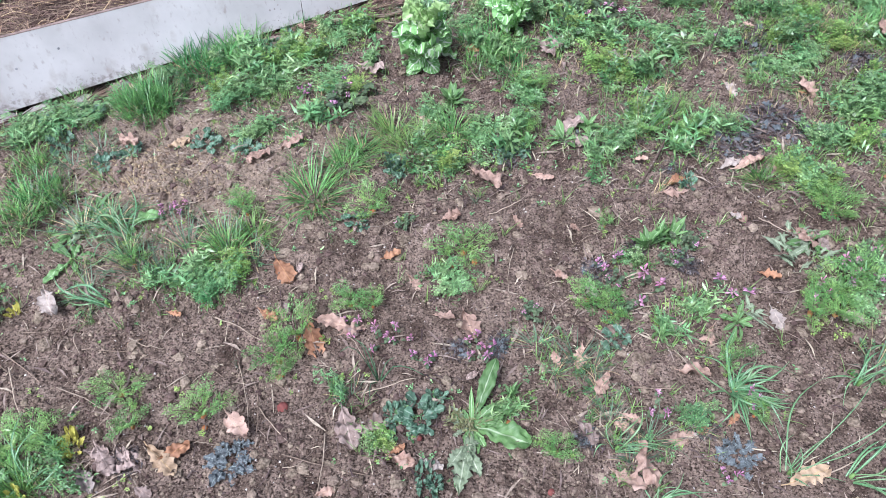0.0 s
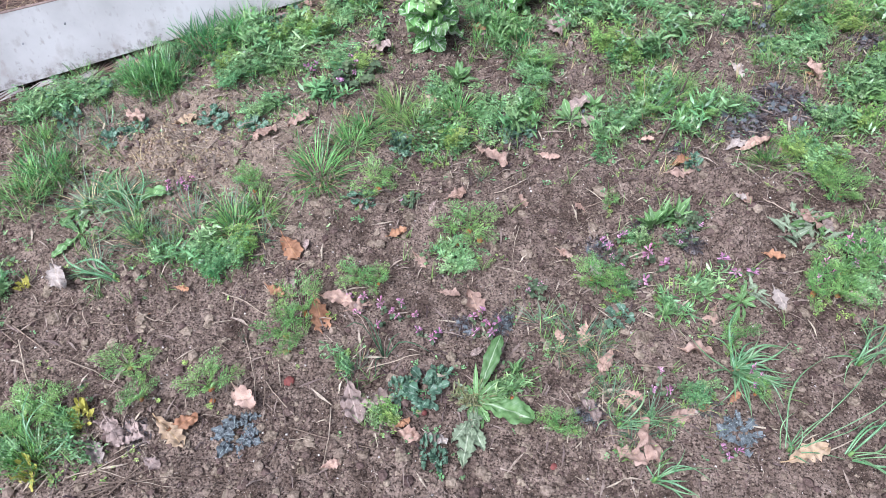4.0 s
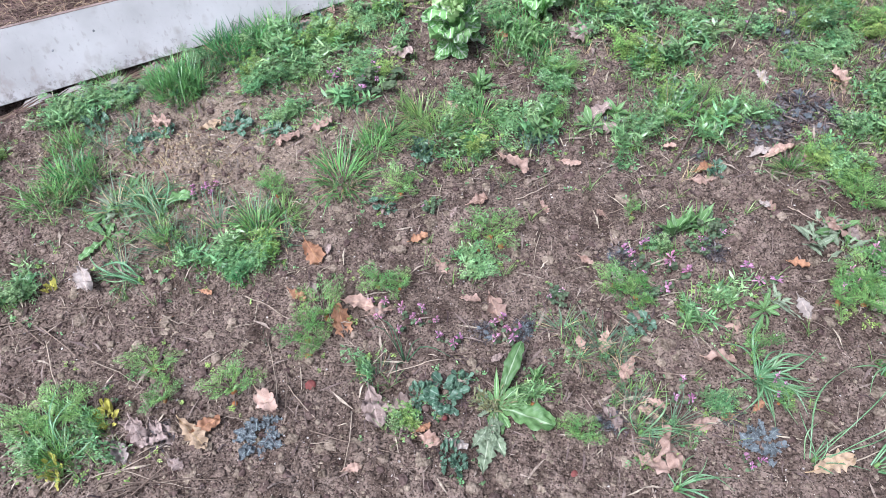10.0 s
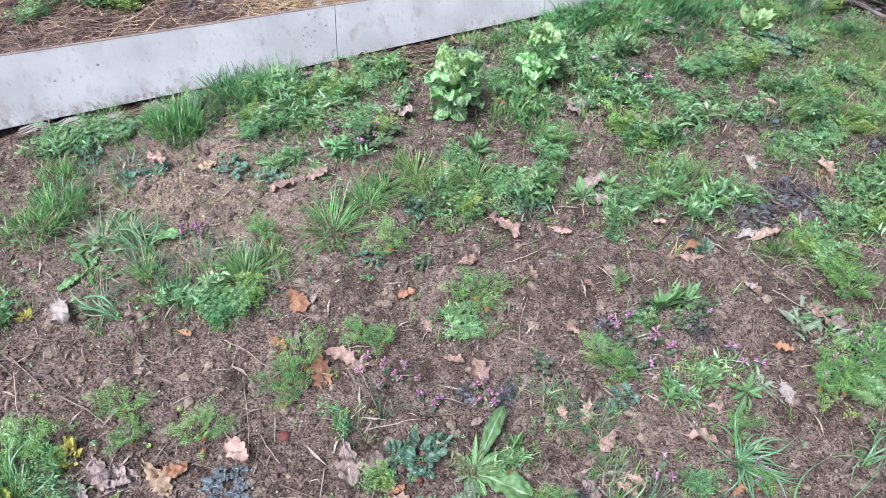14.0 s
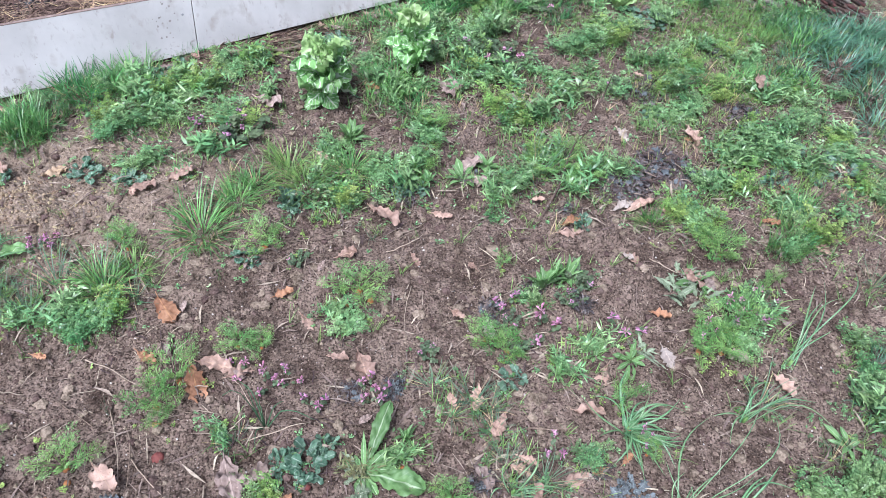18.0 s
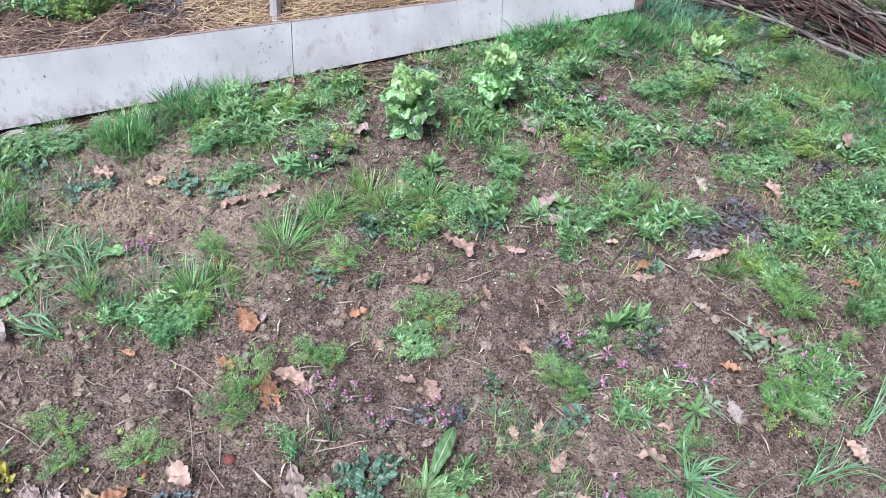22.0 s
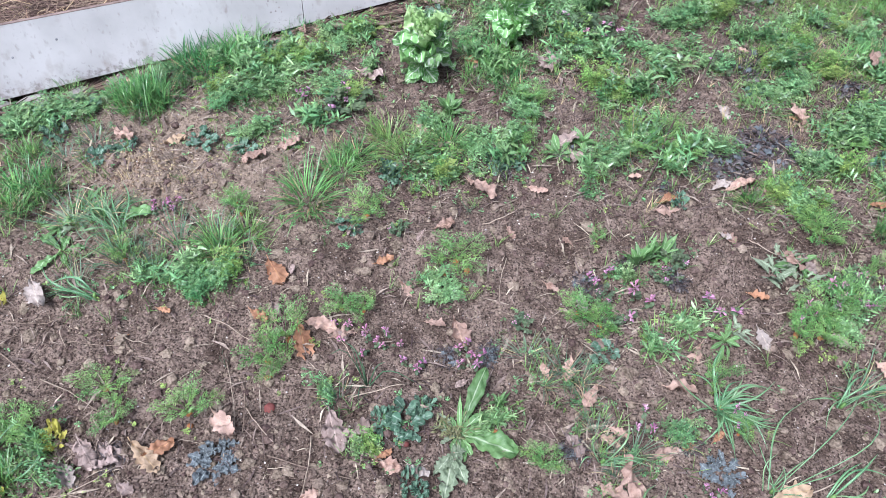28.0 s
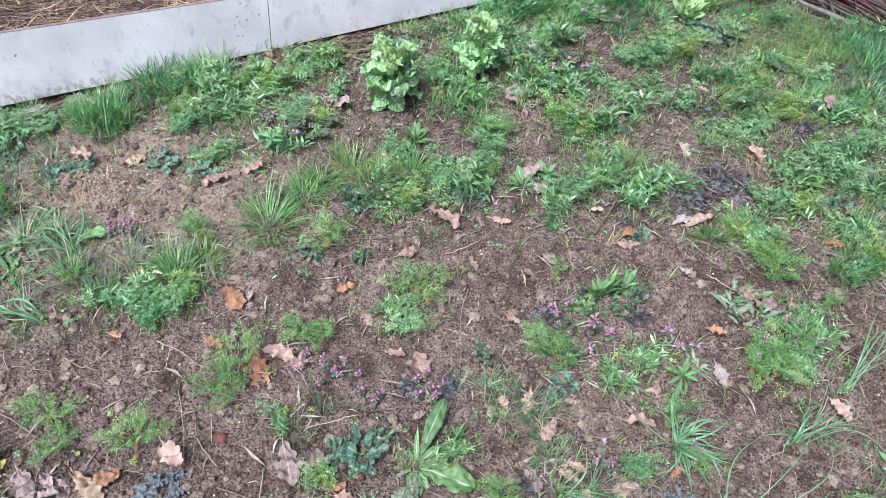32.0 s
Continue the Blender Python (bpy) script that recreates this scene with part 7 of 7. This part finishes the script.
patchy = lambda x, y: max(0.0, float(vnoise(x * 4.1 + 13, y * 4.1 + 7)) - 0.32) * 1.6
in_front = lambda x, y, r: (Vector((x, y, 0)) - BED0).dot(BACK) < -0.01
scatter_clods("soil_clods", CLOD, 9000, 0.004, 0.017, 51, "loose brown soil clods", 0.75, in_front)
scatter_clods("soil_crumbs", CLOD, 9000, 0.0022, 0.007, 54, "fine loose crumbs of brown soil", 0.8, in_front, 0)
scatter_clods("near_crumbs", CLOD, 200000, 0.0018, 0.0085, 55, "loose brown soil crumbs", 0.8, lambda x, y, r: y < 2.3 and r.random() < 0.55 * min(1.0, max(0.0, (2.3 - y) * 2)) * (0.35 + 0.65 * patchy(x + 7, y + 3)), 0)
scatter_clods("pebbles", PEBBLE, 7000, 0.0011, 0.0042, 52, "small pale pebbles in the soil", 0.7, in_front, 0)
def dry_heap(cx, cy, wx, wy, n, lo, hi, seed):
    """Pale dried crumbs gathered on a small heap."""
    r, s = random.Random(seed), Soup()
    forms = [crumb(0.8, seed + k) for k in range(6)]
    for i in range(n):
        x, y, q = r.gauss(cx, wx), r.gauss(cy, wy), lo + (hi - lo) * r.random() ** 3
        s.add(*forms[i % 6], m=Matrix.Translation((x, y, ground_z(x, y) + q * 0.2)) @ Matrix.Rotation(r.uniform(0, 6.28), 4, "Z") @ Matrix.Diagonal((q, q, q, 1)))
    tagged(new("dry_crumbs", s.mesh("dry_crumbs", MOUND, False)), "heap of pale dried soil crumbs", "soil", kind="stuff")


dry_heap(-1.03, 1.87, 0.11, 0.08, 1500, 0.0014, 0.0085, 53)
dry_heap(-0.75, 2.10, 0.32, 0.18, 1200, 0.0015, 0.005, 56)


def strewn(name, mat, n, seed, label, make, where, category):
    """Small pieces strewn over the plot in one mesh."""
    r, s = random.Random(seed), Soup()
    for i in range(n):
        x, y = r.uniform(-2.0, 2.6), 0.5 + 3.9 * r.random()
        if not in_front(x, y, r) or r.random() > where(x, y):
            continue
        g = make(r)
        s.add(*g, m=Matrix.Translation((x, y, ground_z(x, y) + 0.004)) @ Matrix.Rotation(r.uniform(0, 6.28), 4, "Z"))
    return tagged(new(name, s.mesh(name, mat)), label, category, kind="stuff")


def bit_of_straw(r):
    L, h = 0.012 + 0.08 * r.random() ** 2, r.uniform(0, 0.008)
    w = r.uniform(0.0004, 0.0009)
    return [(0, -w, 0), (0, w, 0), (L * 0.5, w * 1.1 + 0.1 * L * r.uniform(-1, 1), h + 0.003), (L * 0.5, -w + 0.0, h + 0.003), (L, w * 0.5, h), (L, -w * 0.5, h)], [(0, 1, 2, 3), (3, 2, 4, 5)], [(0.5, 0.5)] * 6


def seedling(r):
    s = Soup()
    for k in range(r.randint(3, 7)):
        q = r.uniform(0.004, 0.011)
        v, f, uv = leaf(q, q * 0.6, OVATE, r.uniform(0.1, 0.9), 0.6, 0.2, 0, 2, 3, 3, r.randrange(999))
        s.add(v, f, uv, Matrix.Translation((r.uniform(-0.006, 0.006), r.uniform(-0.006, 0.006), r.uniform(0, 0.008))) @ Matrix.Rotation(r.uniform(0, 6.28), 4, "Z"))
    return s.v, s.f, s.uv


def sprig(r):
    s = Soup()
    for k in range(r.randint(4, 9)):
        s.add(*blade(r.uniform(0.02, 0.07), r.uniform(0.0012, 0.0026), r.uniform(0.1, 0.9), r.uniform(0.2, 1.0), r.uniform(0, 6.28), (r.uniform(-0.01, 0.01), r.uniform(-0.01, 0.01), -0.003), 3))
    return s.v, s.f, s.uv


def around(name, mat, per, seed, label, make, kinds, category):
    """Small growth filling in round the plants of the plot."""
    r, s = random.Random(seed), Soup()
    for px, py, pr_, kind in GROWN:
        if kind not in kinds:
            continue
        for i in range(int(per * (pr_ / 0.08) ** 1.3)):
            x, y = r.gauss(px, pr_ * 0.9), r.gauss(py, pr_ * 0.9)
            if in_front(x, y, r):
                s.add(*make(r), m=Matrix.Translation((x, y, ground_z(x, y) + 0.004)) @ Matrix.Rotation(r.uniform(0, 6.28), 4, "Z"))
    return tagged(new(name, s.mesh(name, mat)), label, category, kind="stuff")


lush = lambda x, y: min(1.0, max(0.0, (y - 1.75) / 1.3 + 0.3 * (x - 0.2) * (y > 1.9)))
strewn("dry_litter", LITTER, 9000, 61, "bits of dry straw and stems on the soil", bit_of_straw, lambda x, y: 0.35 + 0.65 * patchy(x, y) + 0.4 * math.exp(-((x + 0.95) / 0.5) ** 2 - ((y - 2.0) / 0.4) ** 2), "litter")
strewn("seedlings", WEED_LEAF, 9000, 62, "tiny green seedlings sprouting over the soil", seedling, lambda x, y: (0.03 + 0.9 * lush(x, y)) * patchy(x, y) * 1.3, "weed")
strewn("grass_sprigs", GRASS, 9000, 63, "short grass sprigs scattered over the soil", sprig, lambda x, y: (0.05 + 0.95 * lush(x, y)) * patchy(x + 3, y) * 1.3, "grass")
strewn("corner_turf", GRASS_LUSH, 2600, 64, "rough green turf toward the brush pile", sprig, lambda x, y: min(0.8, max(0.0, (0.55 * x + y - 4.15) * 1.6)) * (0.2 + patchy(x + 2, y)), "grass")


around("weed_seedlings", WEED_LEAF, 6, 71, "small green seedlings filling in between weeds", seedling, ("weed", "nettle", "blueweed", "rosette", "grass", "lush"), "weed")
around("cress_seedlings", CRESS_LEAF, 4, 72, "yellow-green seedlings among the weeds", seedling, ("weed", "nettle", "thin"), "weed")
around("weed_grass", GRASS, 8, 73, "grass sprigs growing among the weeds", sprig, ("weed", "grass", "lush", "thin", "rosette"), "grass")
around("weed_straw", LITTER, 22, 74, "dry bits caught among the weeds", bit_of_straw, ("weed", "grass", "lush", "thin", "dead", "carrot", "nettle"), "litter")


def shred(r):
    """A bent dark shred of rotted stem or leaf."""
    L, w = r.uniform(0.010, 0.05), r.uniform(0.0006, 0.0024)
    a, h = r.uniform(-0.9, 0.9), r.uniform(0.0, 0.012)
    p, q = Vector((L * 0.5, 0, h + 0.004)), Vector((L * (0.5 + 0.5 * math.cos(a)), 0.5 * L * math.sin(a), h * 0.5))
    return [(0, -w, 0), (0, w, 0.001), p + Vector((0, w, 0.001)), p + Vector((0, -w, 0)), q + Vector((0, w * 0.4, 0)), q - Vector((0, w * 0.4, 0))], [(0, 1, 2, 3), (3, 2, 4, 5)], [(0.5, 0.5)] * 6


def divided(r):
    s = Soup()
    for k in range(r.randint(2, 5)):
        s.add(*lobed(r.uniform(0.010, 0.024), r), m=Matrix.Translation((r.gauss(0, 0.009), r.gauss(0, 0.009), r.uniform(0, 0.008))) @ Matrix.Rotation(r.uniform(0, 6.28), 4, "Z"))
    return s.v, s.f, s.uv


strewn("rotted_litter", DUFF, 26000, 67, "tangle of dark rotted stems and leaf shreds on the soil", shred, lambda x, y: min(0.6, 0.04 + max(0.0, (y - 1.6) / 1.2)) * (0.3 + patchy(x + 5, y + 9)), "litter")
strewn("pale_litter", LITTER, 12000, 68, "pale dry grass bits over the weedy ground", bit_of_straw, lambda x, y: min(1.0, max(0.0, (y - 1.6) / 0.8) + 0.8 * math.exp(-((x + 1.0) / 0.5) ** 2 - ((y - 2.0) / 0.4) ** 2)) * (0.25 + 0.8 * patchy(x + 11, y + 2)), "litter")
strewn("dry_sprigs", GRASS_DRY, 3200, 69, "withered grass sprigs among the weeds", sprig, lambda x, y: lush(x, y) * patchy(x + 1, y + 6) * 1.3, "grass")
around("blue_green_sprouts", MAT_LEAF, 6, 75, "blue-green divided leaves sprawling among the weeds", divided, ("weed", "nettle", "blueweed", "grass", "lush", "thin"), "weed")
around("divided_sprouts", CRESS_LEAF, 5, 76, "yellow-green divided leaves among the weeds", divided, ("weed", "carrot"), "weed")
# dark litter added beneath the clumps to put shade under them into colour
around("under_litter", DUFF, 26, 78, "dark litter bits that deepen the shade under the weeds", shred, ("weed", "grass", "lush", "nettle", "blueweed"), "litter")
around("rotted_shreds", DUFF, 34, 77, "dark shreds round the withered plants", shred, ("dead", "silver"), "litter")


def board_debris():
    """Dark rotting stems lodged in the gap under the boards."""
    r, s = random.Random(66), Soup()
    for i in range(2200):
        p = bed(r.uniform(-2.0, 1.7), -0.005 - 0.13 * r.random() ** 1.5)
        a, L = BED_TURN + r.gauss(0, 0.35), r.uniform(0.03, 0.14)
        d = Vector((math.cos(a), math.sin(a), r.uniform(-0.06, 0.06))) * L
        z = ground_z(p.x, p.y) + r.uniform(0.002, 0.02)
        s.add(*tube([Vector((p.x, p.y, z)), Vector((p.x, p.y, z + 0.003)) + d * 0.5, Vector((p.x, p.y, z)) + d], [0.0014, 0.002, 0.001], 4))
    tagged(new("rotted_stems", s.mesh("rotted_stems", STRAW_OLD)), "dark rotted stems lodged under the edging boards", "litter", kind="stuff")


board_debris()


def meadow():
    """Grass beyond the fence."""
    r, s = random.Random(65), Soup()
    for i in range(6000):
        q, w = r.uniform(-2.2, 2.2), 0.62 + 1.6 * r.random() ** 1.3
        if -0.60 < q < -0.35 and w < 0.9:
            continue
        p = bed(q, w, 0.0)
        z = max(ground_z(p.x, p.y), 0.16 if w < 0.8 else 0.0) - 0.01
        s.add(*blade(r.uniform(0.12, 0.36), r.uniform(0.003, 0.006), r.uniform(0.0, 0.5), r.uniform(0.2, 1.0), r.uniform(0, 6.28), (p.x, p.y, z), 4))
    tagged(new("meadow_grass", s.mesh("meadow_grass", GRASS)), "tall green meadow grass behind the fence", "grass", kind="stuff")


meadow()


def in_bed(kind, s, w, r, h):
    ob = plant(kind, 0, 9, min(r, 0.09), h)
    ob.matrix_basis = Matrix.Translation(bed(s, w, bed_top(s, w))) @ Matrix.Rotation(rng.uniform(0, 6.28), 4, "Z") @ Matrix.Diagonal((*ob.scale, 1))


for kind, s, w, r, h in (("grass", -0.85, 0.40, 0.10, 0.12), ("weed", -0.72, 0.36, 0.11, 0.12), ("weed", -0.80, 0.30, 0.09, 0.10), ("blueweed", -0.66, 0.42, 0.09, 0.10), ("grass", -0.70, 0.46, 0.09, 0.14), ("weed", -0.90, 0.34, 0.09, 0.12), ("grass", 0.20, 0.54, 0.09, 0.15), ("grass", -0.12, 0.54, 0.09, 0.15), ("weed", 0.05, 0.46, 0.09, 0.1), ("grass", 0.32, 0.55, 0.09, 0.16), ("grass", 0.55, 0.55, 0.09, 0.18), ("weed", 0.44, 0.5, 0.08, 0.1), ("dead", -0.48, 0.30, 0.09, 0.06), ("dead", -0.33, 0.15, 0.08, 0.05), ("grass", -1.05, 0.5, 0.09, 0.16), ("weed", -0.60, 0.33, 0.09, 0.08), ("weed", -0.95, 0.42, 0.11, 0.09), ("dead", -0.42, 0.36, 0.10, 0.06), ("dead", -0.55, 0.20, 0.10, 0.06), ("dead", -0.36, 0.24, 0.10, 0.05), ("weed", -1.15, 0.34, 0.11, 0.09), ("grass", 0.02, 0.52, 0.10, 0.10), ("weed", 0.12, 0.50, 0.10, 0.09), ("weed", 0.28, 0.25, 0.09, 0.07), ("grass", 0.36, 0.24, 0.07, 0.07), ("weed", 0.84, 0.10, 0.07, 0.07), ("grass", -0.25, 0.52, 0.09, 0.1), ("grass", 0.45, 0.53, 0.1, 0.14), ("weed", 1.45, 0.20, 0.12, 0.1), ("weed", 1.55, 0.32, 0.12, 0.1), ("weed", 1.40, 0.35, 0.11, 0.1)):
    in_bed(kind, s, w, r, h)


# ---- stones under the boards, and the largest clods, each a piece of the ground ----
def flat_stone(x, y, r, seed):
    c = Soup().add(*lump(r, 0.3, seed, 2, 0.14))
    lay(tagged(new("flat_stone", c.mesh("flat_stone", STONE)), "flat pale grey stone wedged under the edging board", "stone", "stones under the boards"), x, y, BED_TURN, 1.0, 1.0, ground_z(x, y) + 0.006)


for x, y, r, seed in ((-1.60, 2.20, 0.075, 5), (-1.46, 2.27, 0.06, 6), (-1.34, 2.36, 0.05, 7), (-1.72, 2.14, 0.06, 8)):
    flat_stone(x, y, r, seed)


def large_clods():
    r = random.Random(88)
    forms = [Soup().add(*lump(1.0, 0.5, 880 + k, 2, 0.3)).mesh("soil_clod", CLOD, False) for k in range(7)]
    for i in range(170):
        x, y, q = r.uniform(-1.35, 1.4), 0.72 + 1.35 * r.random() ** 1.2, r.uniform(0.008, 0.012) + 0.012 * r.random() ** 4
        if any(math.hypot(x - gx, y - gy) < gr * 0.8 for gx, gy, gr, _ in GROWN):
            continue
        ob = new("soil_clod", forms[i % 7])
        ob.parent = GROUND
        ob.matrix_basis = Matrix.Translation((x, y, ground_z(x, y) + q * 0.1)) @ Matrix.Rotation(r.uniform(0, 6.28), 4, "Z") @ Matrix.Diagonal((q * r.uniform(0.8, 1.6), q, q, 1))


large_clods()
